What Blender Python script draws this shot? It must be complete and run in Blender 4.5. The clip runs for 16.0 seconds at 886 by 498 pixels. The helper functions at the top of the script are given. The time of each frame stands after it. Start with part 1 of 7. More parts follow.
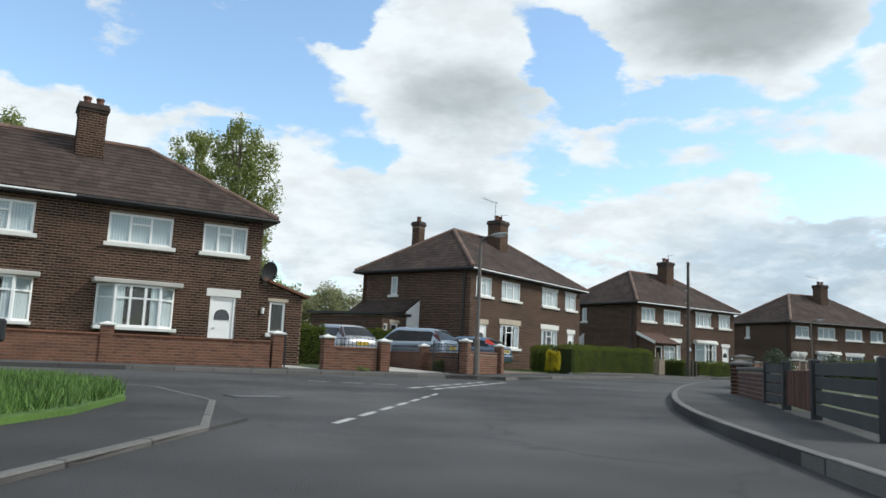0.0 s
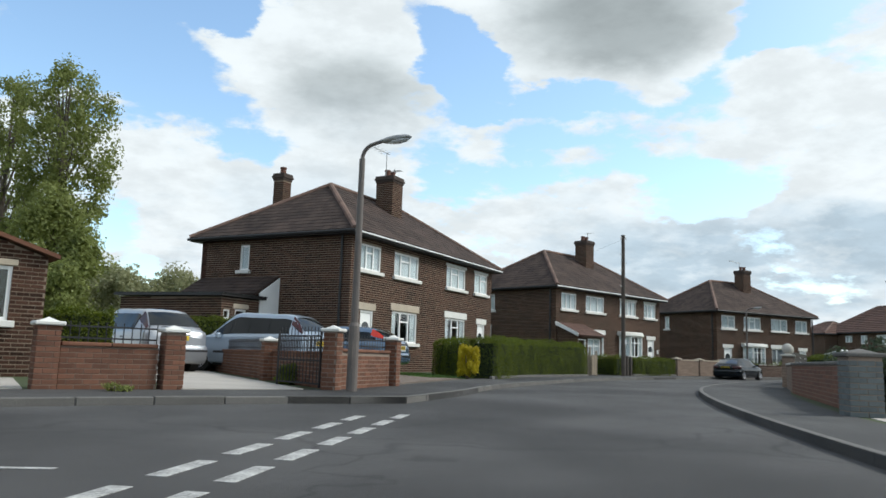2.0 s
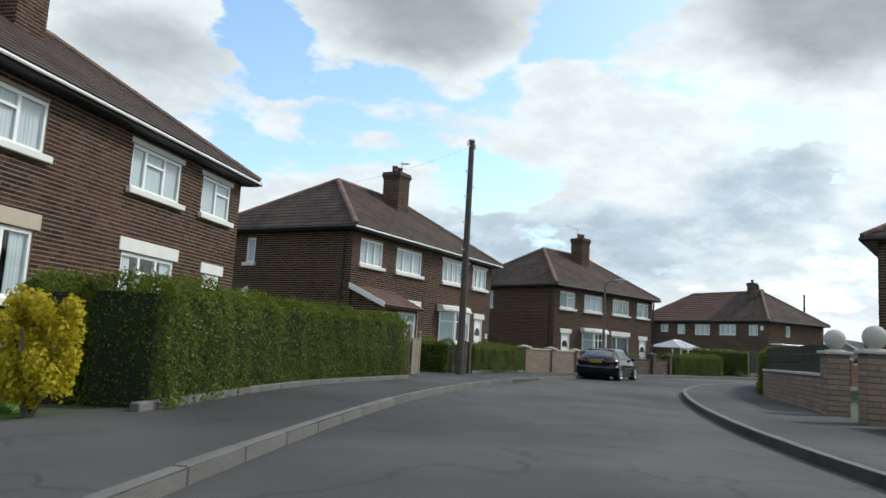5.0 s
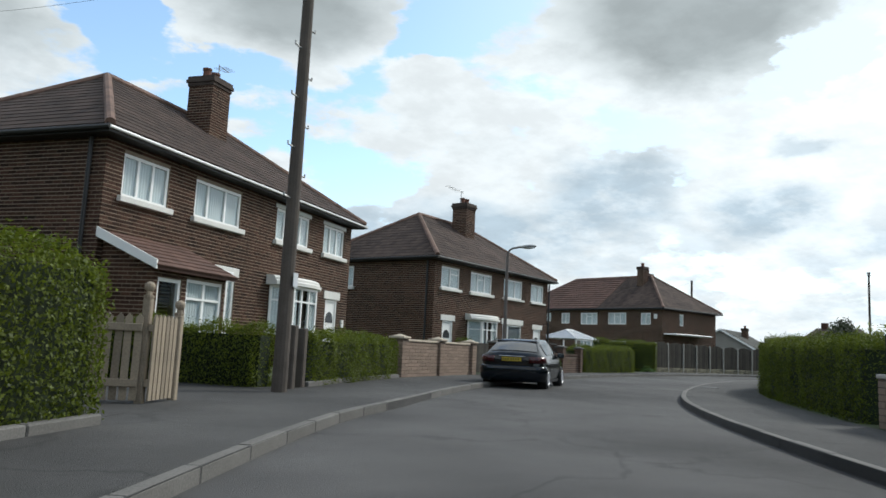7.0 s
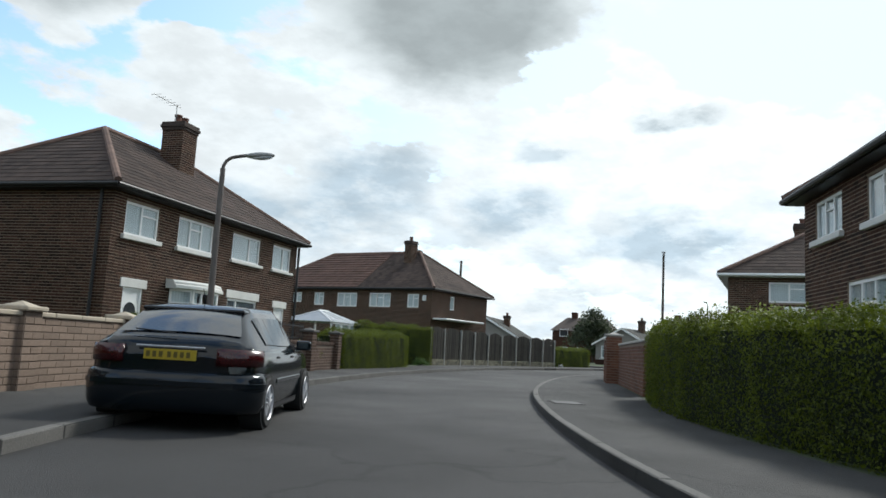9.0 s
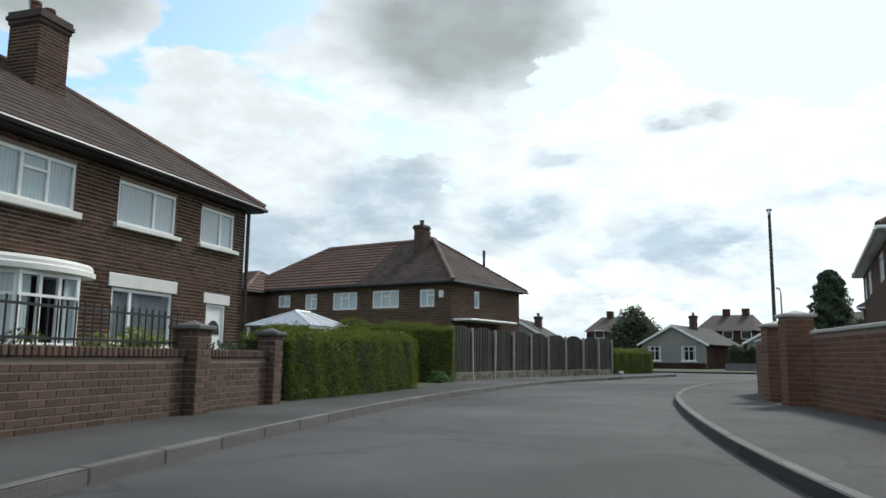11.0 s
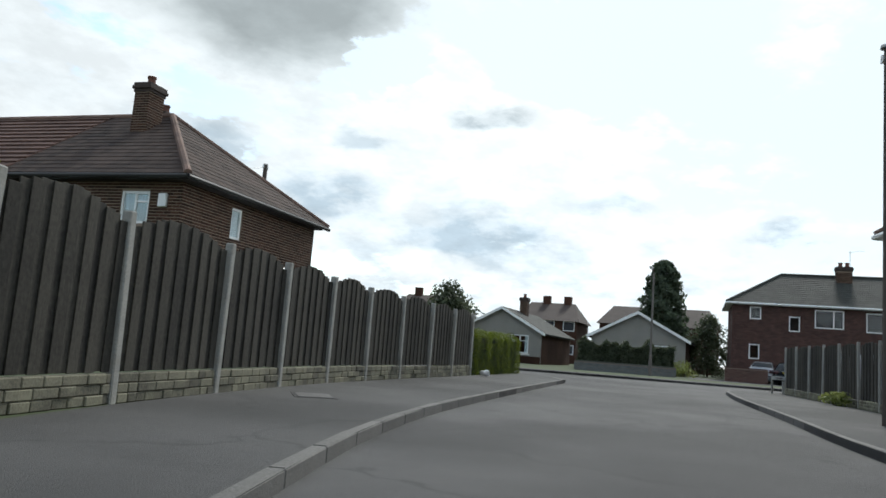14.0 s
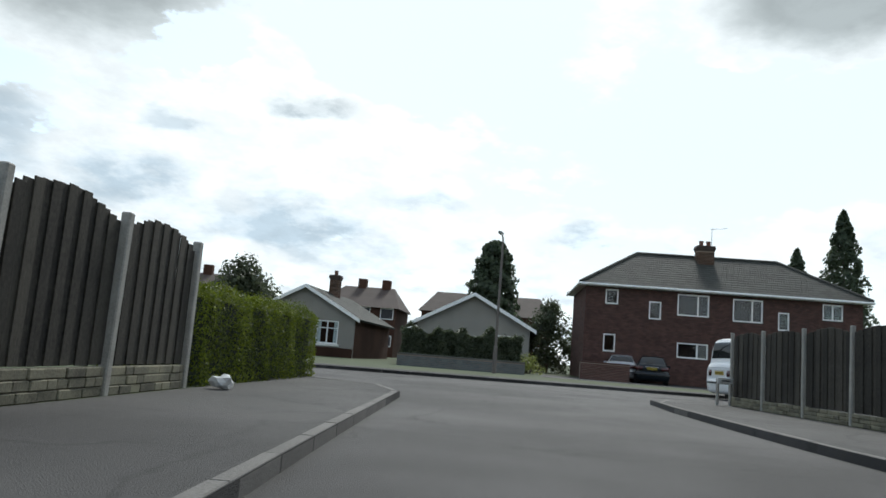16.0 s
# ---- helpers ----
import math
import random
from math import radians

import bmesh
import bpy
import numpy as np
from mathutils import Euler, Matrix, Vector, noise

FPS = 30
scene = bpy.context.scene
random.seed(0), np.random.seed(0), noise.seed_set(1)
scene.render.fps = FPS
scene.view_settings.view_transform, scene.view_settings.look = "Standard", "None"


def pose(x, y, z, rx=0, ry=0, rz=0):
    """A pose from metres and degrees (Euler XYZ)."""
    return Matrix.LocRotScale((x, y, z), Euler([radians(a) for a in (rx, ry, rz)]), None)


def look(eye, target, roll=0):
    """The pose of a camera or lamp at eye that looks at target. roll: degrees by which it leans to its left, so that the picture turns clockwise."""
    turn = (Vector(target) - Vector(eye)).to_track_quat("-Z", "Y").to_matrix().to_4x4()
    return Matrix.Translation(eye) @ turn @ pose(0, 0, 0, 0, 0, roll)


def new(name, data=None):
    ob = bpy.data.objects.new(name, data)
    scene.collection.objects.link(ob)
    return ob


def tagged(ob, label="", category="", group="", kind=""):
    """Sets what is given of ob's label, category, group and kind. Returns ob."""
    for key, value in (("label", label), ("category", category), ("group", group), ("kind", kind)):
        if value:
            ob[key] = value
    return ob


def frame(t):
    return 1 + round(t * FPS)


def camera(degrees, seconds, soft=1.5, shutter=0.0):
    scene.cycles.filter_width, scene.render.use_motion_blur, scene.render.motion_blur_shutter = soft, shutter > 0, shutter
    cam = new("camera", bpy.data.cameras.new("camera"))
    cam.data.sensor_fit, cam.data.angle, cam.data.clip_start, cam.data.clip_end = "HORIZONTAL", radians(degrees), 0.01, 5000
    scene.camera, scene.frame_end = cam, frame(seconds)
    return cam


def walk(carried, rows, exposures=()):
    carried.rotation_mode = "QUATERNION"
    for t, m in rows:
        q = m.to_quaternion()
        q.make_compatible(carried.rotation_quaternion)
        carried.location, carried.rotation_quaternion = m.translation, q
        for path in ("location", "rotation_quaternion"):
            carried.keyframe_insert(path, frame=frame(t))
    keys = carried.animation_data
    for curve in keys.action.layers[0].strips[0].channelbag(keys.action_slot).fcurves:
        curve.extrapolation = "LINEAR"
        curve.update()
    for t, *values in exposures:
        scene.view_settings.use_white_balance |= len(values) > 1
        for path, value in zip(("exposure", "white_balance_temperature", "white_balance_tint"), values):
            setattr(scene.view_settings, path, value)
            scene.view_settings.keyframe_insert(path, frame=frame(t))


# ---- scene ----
cam = camera(61.0, 16.0, 1.6)
PATH = [
    (0, (1.379, -0.69, 0.583), (1.366, 1.289, 0.868), 2.5),
    (0.5, (1.414, 1.777, 0.628), (1.492, 3.755, 0.912), 2.5),
    (1, (1.569, 4.388, 0.657), (1.734, 6.361, 0.938), 2.0),
    (1.5, (1.718, 6.994, 0.68), (1.926, 8.964, 0.96), 1.8),
    (2, (2.019, 9.721, 0.712), (2.301, 11.681, 0.997), 1.8),
    (2.5, (2.433, 12.424, 0.751), (2.801, 14.369, 1.033), 1.5),
    (3, (3.016, 15.135, 0.782), (3.485, 17.059, 1.058), 1.5),
    (3.5, (3.644, 17.767, 0.803), (4.211, 19.666, 1.07), 1.6),
    (4, (4.517, 20.34, 0.83), (5.17, 22.213, 1.084), 2.6),
    (6.5, (10.191, 32.098, 0.827), (11.234, 33.783, 1.098), 2.6),
    (7, (11.64, 34.403, 0.825), (12.766, 36.036, 1.087), 2.8),
    (7.5, (13.26, 36.523, 0.828), (14.485, 38.082, 1.092), 3.3),
    (8, (15.092, 38.522, 0.843), (16.456, 39.959, 1.115), 3.2),
    (8.5, (16.955, 40.309, 0.848), (18.431, 41.632, 1.114), 3.1),
    (9, (19.05, 41.995, 0.844), (20.636, 43.184, 1.106), 3.2),
    (11.5, (29.436, 50.049, 0.736), (30.992, 51.272, 1.023), 0.36),
    (12, (31.633, 51.777, 0.699), (33.210, 52.974, 0.982), 0.99),
    (12.5, (33.984, 53.504, 0.757), (35.605, 54.644, 1.029), 2.71),
    (13, (36.688, 55.125, 0.811), (38.383, 56.152, 1.079), 3.15),
    (13.5, (39.272, 56.436, 0.806), (41.033, 57.351, 1.059), 3.84),
    (14, (42.173, 57.644, 0.785), (44.004, 58.405, 1.043), 4.46),
    (14.5, (44.850, 58.490, 0.819), (46.735, 59.105, 1.076), 4.41),
    (15, (47.598, 59.340, 0.773), (49.520, 59.823, 1.042), 3.92),
    (15.5, (50.328, 59.975, 0.750), (52.269, 60.369, 1.026), 4.27),
    (16, (53.288, 60.543, 0.691), (55.247, 60.836, 0.969), 4.62),
]
walk(cam, [(t, look(eye, target, roll)) for t, eye, target, roll in PATH], [(0, 0.0, 6150, 7), (16, 0.0, 6150, 7)])

# ---- light ----
world = bpy.data.worlds.new("sky")
scene.world = world
world.use_nodes = True
wn, wl = world.node_tree.nodes, world.node_tree.links
wn.clear()
sky = wn.new("ShaderNodeTexSky")
sky.sky_type, sky.sun_disc = "NISHITA", False
sky.sun_elevation, sky.sun_rotation = radians(42), radians(93)


def wmath(op, *args):
    n = wn.new("ShaderNodeMath")
    n.operation = op
    for i, v in enumerate(args):
        if isinstance(v, (int, float)):
            n.inputs[i].default_value = v
        else:
            wl.new(v, n.inputs[i])
    return n.outputs[0]


def wvec(op, *args):
    n = wn.new("ShaderNodeVectorMath")
    n.operation = op
    for i, v in enumerate(args):
        if isinstance(v, tuple):
            n.inputs[i].default_value = v
        elif isinstance(v, (int, float)):
            n.inputs["Scale"].default_value = v
        else:
            wl.new(v, n.inputs[i])
    return n.outputs["Value"] if op == "DOT_PRODUCT" else n.outputs[0]


def step(v, a, b, lo=0.0, hi=1.0):
    n = wn.new("ShaderNodeMapRange")
    n.interpolation_type = "SMOOTHSTEP"
    wl.new(v, n.inputs["Value"])
    for k, q in (("From Min", a), ("From Max", b), ("To Min", lo), ("To Max", hi)):
        n.inputs[k].default_value = q
    return n.outputs[0]


def wnoise(v, scale, detail, rough=0.55):
    n = wn.new("ShaderNodeTexNoise")
    n.inputs["Scale"].default_value, n.inputs["Detail"].default_value, n.inputs["Roughness"].default_value = scale, detail, rough
    wl.new(v, n.inputs["Vector"])
    return n


way = wvec("NORMALIZE", wn.new("ShaderNodeTexCoord").outputs["Generated"])
# the cloud sheet: flattened towards the horizon
sep = wn.new("ShaderNodeSeparateXYZ")
wl.new(way, sep.inputs[0])
den = wmath("ADD", wmath("MAXIMUM", sep.outputs[2], 0.0), 0.34)
comb = wn.new("ShaderNodeCombineXYZ")
wl.new(wmath("DIVIDE", sep.outputs[0], den), comb.inputs[0])
wl.new(wmath("DIVIDE", sep.outputs[1], den), comb.inputs[1])
wl.new(wmath("MULTIPLY", sep.outputs[2], 2.0), comb.inputs[2])
sheet = comb.outputs[0]
curl = wvec("SUBTRACT", wnoise(sheet, 4.5, 6).outputs["Color"], (0.5, 0.5, 0.5))
bent = wvec("NORMALIZE", wvec("ADD", way, wvec("SCALE", curl, 0.2)))


soft_bent = wvec("NORMALIZE", wvec("ADD", way, wvec("SCALE", curl, 0.1)))


def bank(c, r, amount, squash=2.0, bend=None):
    """A cloud bank or gap, wider than high: its bearing and height, its half width in degrees, and how much it adds."""
    az, el = radians(c[0]), radians(c[1])
    c = (math.sin(az) * math.cos(el), math.cos(az) * math.cos(el), math.sin(el))
    off = wvec("MULTIPLY", wvec("SUBTRACT", bend or bent, c), (1.0, 1.0, squash))
    n = wn.new("ShaderNodeVectorMath")
    n.operation = "LENGTH"
    wl.new(off, n.inputs[0])
    d = math.tan(radians(r))
    return step(n.outputs["Value"], d * (0.35 if bend is None else 0.3), d * (1.2 if bend is None else 1.15), amount, 0.0)


def total(banks):
    out = None
    for q in banks:
        out = q if out is None else wmath("ADD", out, q)
    return out


# cloud banks, gaps and grey undersides by bearing and height in degrees, width, amount
CLOUD = [((-1.5, 21.5), 7.5, 0.32), ((21, 24.5), 9, 0.34), ((53.5, 25), 11, 0.4), ((13, 17), 6, 0.12), ((0, 11.5), 9, 0.2),
         ((12, 11), 7, 0.16), ((-10, 8), 6, 0.2), ((37, 19), 8, 0.14), ((42, 11), 12, 0.2), ((24, 7.5), 10, 0.2), ((58, 11.5), 9, 0.2),
         ((70, 16), 13, 0.25), ((-24.5, 21), 4, 0.22), ((-29, 15), 8, 0.24), ((-12, 13.5), 6, 0.18), ((109, 25), 8, 0.35), ((73, 9.5), 12, 0.2), ((34, 14.5), 7, 0.12), ((22, 15), 6, 0.1), ((-18, 17.5), 4, 0.12)]
GAP = [((-29, 21), 12, -0.22), ((-17, 20.5), 7, -0.26), ((-12, 25), 5, -0.3), ((8.5, 22.5), 4.5, -0.32), ((17, 19.5), 5, -0.16), ((-7, 15), 5, -0.2),
       ((11, 14), 7, -0.18), ((26, 12.5), 7, -0.18), ((20, 14.8), 5, -0.14), ((10.5, 19), 3, -0.2), ((33, 23), 5.5, -0.3), ((61.5, 20.5), 5, -0.36), ((80.5, 22), 11, -0.29),
       ((38, 14.5), 6, -0.16), ((108, 17), 12, -0.22), ((48, 16.5), 5, -0.12), ((40, 20.5), 3.5, -0.16), ((31, 8.7), 4, -0.12), ((53, 12.5), 2.5, -0.2), ((90, 16), 10, -0.16), ((75, 22), 6, -0.16), ((76, 13.5), 4, -0.16), ((100, 21), 6, -0.12), ((64, 12.3), 3.5, -0.18)]
GREY = [((1, 19.5), 7, 0.7), ((21, 25.2), 9, 0.95), ((53.5, 25.2), 11.5, 1.15), ((109, 26), 8.5, 1.0), ((-2, 11), 7, 0.3)]
LOW = [((47.5, 11.8), 6, 1.0, 1.4), ((58.5, 10.5), 5, 1.0), ((41, 9), 6, 0.7), ((70, 17.8), 3.2, 1.0, 3.0), ((70, 8.8), 7, 1.0, 3.2),
       ((23, 7.5), 9, 0.8), ((93, 9), 4, 0.9, 3.0), ((34, 7.5), 9, 0.8), ((80, 11.5), 3.5, 0.6, 3.0), ((61, 14.8), 2.5, 0.7, 2.5)]
puff = wmath("ADD", wmath("MULTIPLY", wnoise(sheet, 2.2, 9, 0.62).outputs["Fac"], 0.9), wmath("MULTIPLY", wnoise(sheet, 7.0, 7, 0.62).outputs["Fac"], 0.42))
low = step(sep.outputs[2], 0.02, 0.14, 0.12, 0.0)
cover = wmath("ADD", wmath("ADD", wmath("ADD", puff, low), total([bank(*c) for c in CLOUD])), total([bank(*c) for c in GAP]))
mask = step(cover, 0.57, 0.71)
under = wmath("MULTIPLY", step(wnoise(sheet, 5.0, 6).outputs["Fac"], 0.42, 0.68, 0.0, 0.5), step(sep.outputs[2], 0.1, 0.26, 1.0, 0.15))
rag = step(wnoise(sheet, 7.5, 7, 0.62).outputs["Fac"], 0.36, 0.58, 0.5, 1.1)
shade = wmath("ADD", total([bank(*c, bend=soft_bent) for c in GREY]), wmath("ADD", under, wmath("MULTIPLY", rag, wmath("MULTIPLY", total([bank(*c, bend=soft_bent) for c in LOW]), 0.85))))
shade = wmath("MULTIPLY", wmath("MINIMUM", shade, 1.0), step(cover, 0.5, 0.72, 0.35, 1.0))
glow = step(wvec("DOT_PRODUCT", way, tuple(Vector((0.86, -0.12, 0.5)).normalized())), 0.45, 1.0)
LIT = 0.92
white = wmath("MULTIPLY_ADD", glow, 0.22, LIT)
grey = wmath("ADD", wmath("MULTIPLY_ADD", glow, 0.08, 0.43), step(sep.outputs[2], 0.2, 0.34, 0.23, 0.0))
value = wn.new("ShaderNodeMix")
wl.new(shade, value.inputs["Factor"])
wl.new(white, value.inputs["A"])
wl.new(grey, value.inputs["B"])
tintn = wn.new("ShaderNodeMix")
tintn.data_type = "RGBA"
wl.new(shade, tintn.inputs["Factor"])
dusk = wn.new("ShaderNodeMix")
dusk.data_type = "RGBA"
dusk.inputs["A"].default_value, dusk.inputs["B"].default_value = (0.83, 0.975, 1.08, 1), (0.94, 1.01, 1.01, 1)
wl.new(step(sep.outputs[2], 0.22, 0.36), dusk.inputs["Factor"])
tintn.inputs["A"].default_value = (0.975, 1.0, 0.995, 1)
wl.new(dusk.outputs["Result"], tintn.inputs["B"])
SKY = 0.15
cloud_col = wvec("SCALE", tintn.outputs["Result"], 1.0)
scl = cloud_col.node
billow = step(wnoise(sheet, 8.0, 7, 0.6).outputs["Fac"], 0.34, 0.64, 0.91, 1.06)
wl.new(wmath("DIVIDE", wmath("MULTIPLY", value.outputs["Result"], billow), SKY), scl.inputs["Scale"])
haze = wn.new("ShaderNodeMix")
haze.data_type = "RGBA"
wl.new(wmath("MULTIPLY", glow, 0.97), haze.inputs["Factor"])
wl.new(wvec("MULTIPLY", sky.outputs[0], (1.7, 1.72, 1.62)), haze.inputs["A"])
haze.inputs["B"].default_value = (0.9 / SKY, 0.975 / SKY, 1.0 / SKY, 1)
both = wn.new("ShaderNodeMix")
both.data_type = "RGBA"
wl.new(mask, both.inputs["Factor"])
wl.new(haze.outputs["Result"], both.inputs["A"])
wl.new(cloud_col, both.inputs["B"])
bg = wn.new("ShaderNodeBackground")
bg.inputs[1].default_value = SKY
wl.new(both.outputs["Result"], bg.inputs[0])
wout = wn.new("ShaderNodeOutputWorld")
wl.new(bg.outputs[0], wout.inputs[0])
sun = new("sun", bpy.data.lights.new("sun", "SUN"))
sun.data.energy, sun.data.angle, sun.data.color = 3.0, radians(10), (1.0, 0.95, 0.87)
sun.matrix_world = look((0, 0, 50), (-0.74 * 60, 0.04 * 60, 50 - 0.67 * 60))


# ---- materials ----
def mat(name, base, rough=0.8, metal=0.0, var=0.25, scale=3.0, fine=60.0, bump=0.3, spec=0.4, rnd=0.0, tint=None, coat=0.0):
    """A plain surface with variation at two scales and a fine relief, in metres."""
    m = bpy.data.materials.new(name)
    m.use_nodes = True
    n, l = m.node_tree.nodes, m.node_tree.links
    p = n["Principled BSDF"]
    p.inputs["Roughness"].default_value, p.inputs["Metallic"].default_value = rough, metal
    p.inputs["Specular IOR Level"].default_value = spec
    p.inputs["Coat Weight"].default_value = coat
    co = n.new("ShaderNodeTexCoord")
    big, small = n.new("ShaderNodeTexNoise"), n.new("ShaderNodeTexNoise")
    big.inputs["Scale"].default_value, small.inputs["Scale"].default_value = scale, fine
    big.inputs["Detail"].default_value = small.inputs["Detail"].default_value = 5
    for k in (big, small):
        l.new(co.outputs["Object"], k.inputs["Vector"])
    add = n.new("ShaderNodeMath")
    add.operation = "ADD"
    l.new(big.outputs["Fac"], add.inputs[0])
    l.new(small.outputs["Fac"], add.inputs[1])
    r = n.new("ShaderNodeMapRange")
    r.inputs["From Min"].default_value, r.inputs["From Max"].default_value = 0.6, 1.4
    last = add.outputs[0]
    if rnd:
        info, geo, mul = n.new("ShaderNodeObjectInfo"), n.new("ShaderNodeNewGeometry"), n.new("ShaderNodeMath")
        mul.operation = "MULTIPLY_ADD"
        mix = n.new("ShaderNodeMath")
        mix.operation = "ADD"
        l.new(info.outputs["Random"], mix.inputs[0])
        l.new(geo.outputs["Random Per Island"], mix.inputs[1])
        fr = n.new("ShaderNodeMath")
        fr.operation = "FRACT"
        l.new(mix.outputs[0], fr.inputs[0])
        l.new(fr.outputs[0], mul.inputs[0])
        mul.inputs[1].default_value = rnd
        sub = n.new("ShaderNodeMath")
        sub.operation, sub.inputs[1].default_value = "SUBTRACT", rnd / 2
        l.new(last, sub.inputs[0])
        l.new(sub.outputs[0], mul.inputs[2])
        last = mul.outputs[0]
    l.new(last, r.inputs["Value"])
    c = n.new("ShaderNodeMix")
    c.data_type = "RGBA"
    lo = tuple(b * (1 - var) for b in base)
    hi = tuple(min(1, b * (1 + var)) for b in (tint or base))
    c.inputs["A"].default_value, c.inputs["B"].default_value = (*lo, 1), (*hi, 1)
    l.new(r.outputs[0], c.inputs["Factor"])
    l.new(c.outputs["Result"], p.inputs["Base Color"])
    if bump:
        b = n.new("ShaderNodeBump")
        b.inputs["Strength"].default_value, b.inputs["Distance"].default_value = bump, 0.01
        l.new(small.outputs["Fac"], b.inputs["Height"])
        l.new(b.outputs[0], p.inputs["Normal"])
    return m


def glass(name, tone, rough=0.03):
    """A thin pane: clear, with a Fresnel gloss."""
    m = bpy.data.materials.new(name)
    m.use_nodes = True
    n, l = m.node_tree.nodes, m.node_tree.links
    n.remove(n["Principled BSDF"])
    tr, gl, fr, mx = n.new("ShaderNodeBsdfTransparent"), n.new("ShaderNodeBsdfGlossy"), n.new("ShaderNodeLayerWeight"), n.new("ShaderNodeMixShader")
    tr.inputs[0].default_value = (*tone, 1)
    gl.inputs["Roughness"].default_value = rough
    pw, ad = n.new("ShaderNodeMath"), n.new("ShaderNodeMath")
    pw.operation, pw.inputs[1].default_value = "POWER", 4.0
    ad.operation, ad.inputs[1].default_value, ad.inputs[2].default_value = "MULTIPLY_ADD", 0.75, 0.045
    l.new(fr.outputs["Facing"], pw.inputs[0])
    l.new(pw.outputs[0], ad.inputs[0])
    l.new(ad.outputs[0], mx.inputs[0])
    l.new(tr.outputs[0], mx.inputs[1])
    l.new(gl.outputs[0], mx.inputs[2])
    l.new(mx.outputs[0], n["Material Output"].inputs[0])
    return m


def leaf_mat(name, base, tint):
    """Foliage: half reflecting, partly letting light through, each leaf a little different."""
    m = bpy.data.materials.new(name)
    m.use_nodes = True
    n, l = m.node_tree.nodes, m.node_tree.links
    p = n["Principled BSDF"]
    geo, co, big, add, c = n.new("ShaderNodeNewGeometry"), n.new("ShaderNodeTexCoord"), n.new("ShaderNodeTexNoise"), n.new("ShaderNodeMath"), n.new("ShaderNodeMix")
    c.data_type = "RGBA"
    l.new(co.outputs["Object"], big.inputs["Vector"])
    big.inputs["Scale"].default_value, big.inputs["Detail"].default_value = 1.6, 4
    add.operation = "MULTIPLY_ADD"
    l.new(geo.outputs["Random Per Island"], add.inputs[0])
    add.inputs[1].default_value = 0.7
    sub = n.new("ShaderNodeMath")
    sub.operation, sub.inputs[1].default_value = "SUBTRACT", 0.35
    l.new(big.outputs["Fac"], sub.inputs[0])
    l.new(sub.outputs[0], add.inputs[2])
    l.new(add.outputs[0], c.inputs["Factor"])
    c.inputs["A"].default_value, c.inputs["B"].default_value = (*[v * 0.6 for v in base], 1), (*tint, 1)
    l.new(c.outputs["Result"], p.inputs["Base Color"])
    p.inputs["Roughness"].default_value, p.inputs["Specular IOR Level"].default_value = 0.55, 0.35
    tr, mx = n.new("ShaderNodeBsdfTranslucent"), n.new("ShaderNodeMixShader")
    l.new(c.outputs["Result"], tr.inputs[0])
    mx.inputs[0].default_value = 0.5
    l.new(p.outputs[0], mx.inputs[1])
    l.new(tr.outputs[0], mx.inputs[2])
    l.new(mx.outputs[0], n["Material Output"].inputs[0])
    return m


def road_mat(name, base):
    """Worn asphalt: chippings, pale wear, dark patches and thin tarred cracks."""
    m = mat(name, base, 0.88, var=0.42, scale=0.7, fine=110, bump=0.8)
    n, l = m.node_tree.nodes, m.node_tree.links
    p = n["Principled BSDF"]
    src = p.inputs["Base Color"].links[0].from_socket
    co = n.new("ShaderNodeTexCoord")
    warp = n.new("ShaderNodeTexNoise")
    warp.inputs["Scale"].default_value, warp.inputs["Detail"].default_value = 0.9, 6
    l.new(co.outputs["Object"], warp.inputs["Vector"])
    mixv = n.new("ShaderNodeVectorMath")
    mixv.operation = "MULTIPLY_ADD"
    l.new(warp.outputs["Color"], mixv.inputs[0])
    mixv.inputs[1].default_value = (2.0, 2.0, 0.0)
    l.new(co.outputs["Object"], mixv.inputs[2])
    vor = n.new("ShaderNodeTexVoronoi")
    vor.feature, vor.inputs["Scale"].default_value = "DISTANCE_TO_EDGE", 0.28
    l.new(mixv.outputs[0], vor.inputs["Vector"])
    line = n.new("ShaderNodeMapRange")
    l.new(vor.outputs["Distance"], line.inputs["Value"])
    line.inputs["From Max"].default_value, line.inputs["To Min"].default_value = 0.013, 0.62
    patch = n.new("ShaderNodeTexNoise")
    patch.inputs["Scale"].default_value, patch.inputs["Detail"].default_value = 0.18, 3
    l.new(co.outputs["Object"], patch.inputs["Vector"])
    pr = n.new("ShaderNodeMapRange")
    l.new(patch.outputs["Fac"], pr.inputs["Value"])
    for k, v in (("From Min", 0.42), ("From Max", 0.58), ("To Min", 0.68), ("To Max", 1.32)):
        pr.inputs[k].default_value = v
    mul = n.new("ShaderNodeMath")
    mul.operation = "MULTIPLY"
    l.new(line.outputs[0], mul.inputs[0])
    l.new(pr.outputs[0], mul.inputs[1])
    sc = n.new("ShaderNodeVectorMath")
    sc.operation = "SCALE"
    l.new(src, sc.inputs[0])
    l.new(mul.outputs[0], sc.inputs["Scale"])
    l.new(sc.outputs[0], p.inputs["Base Color"])
    return m


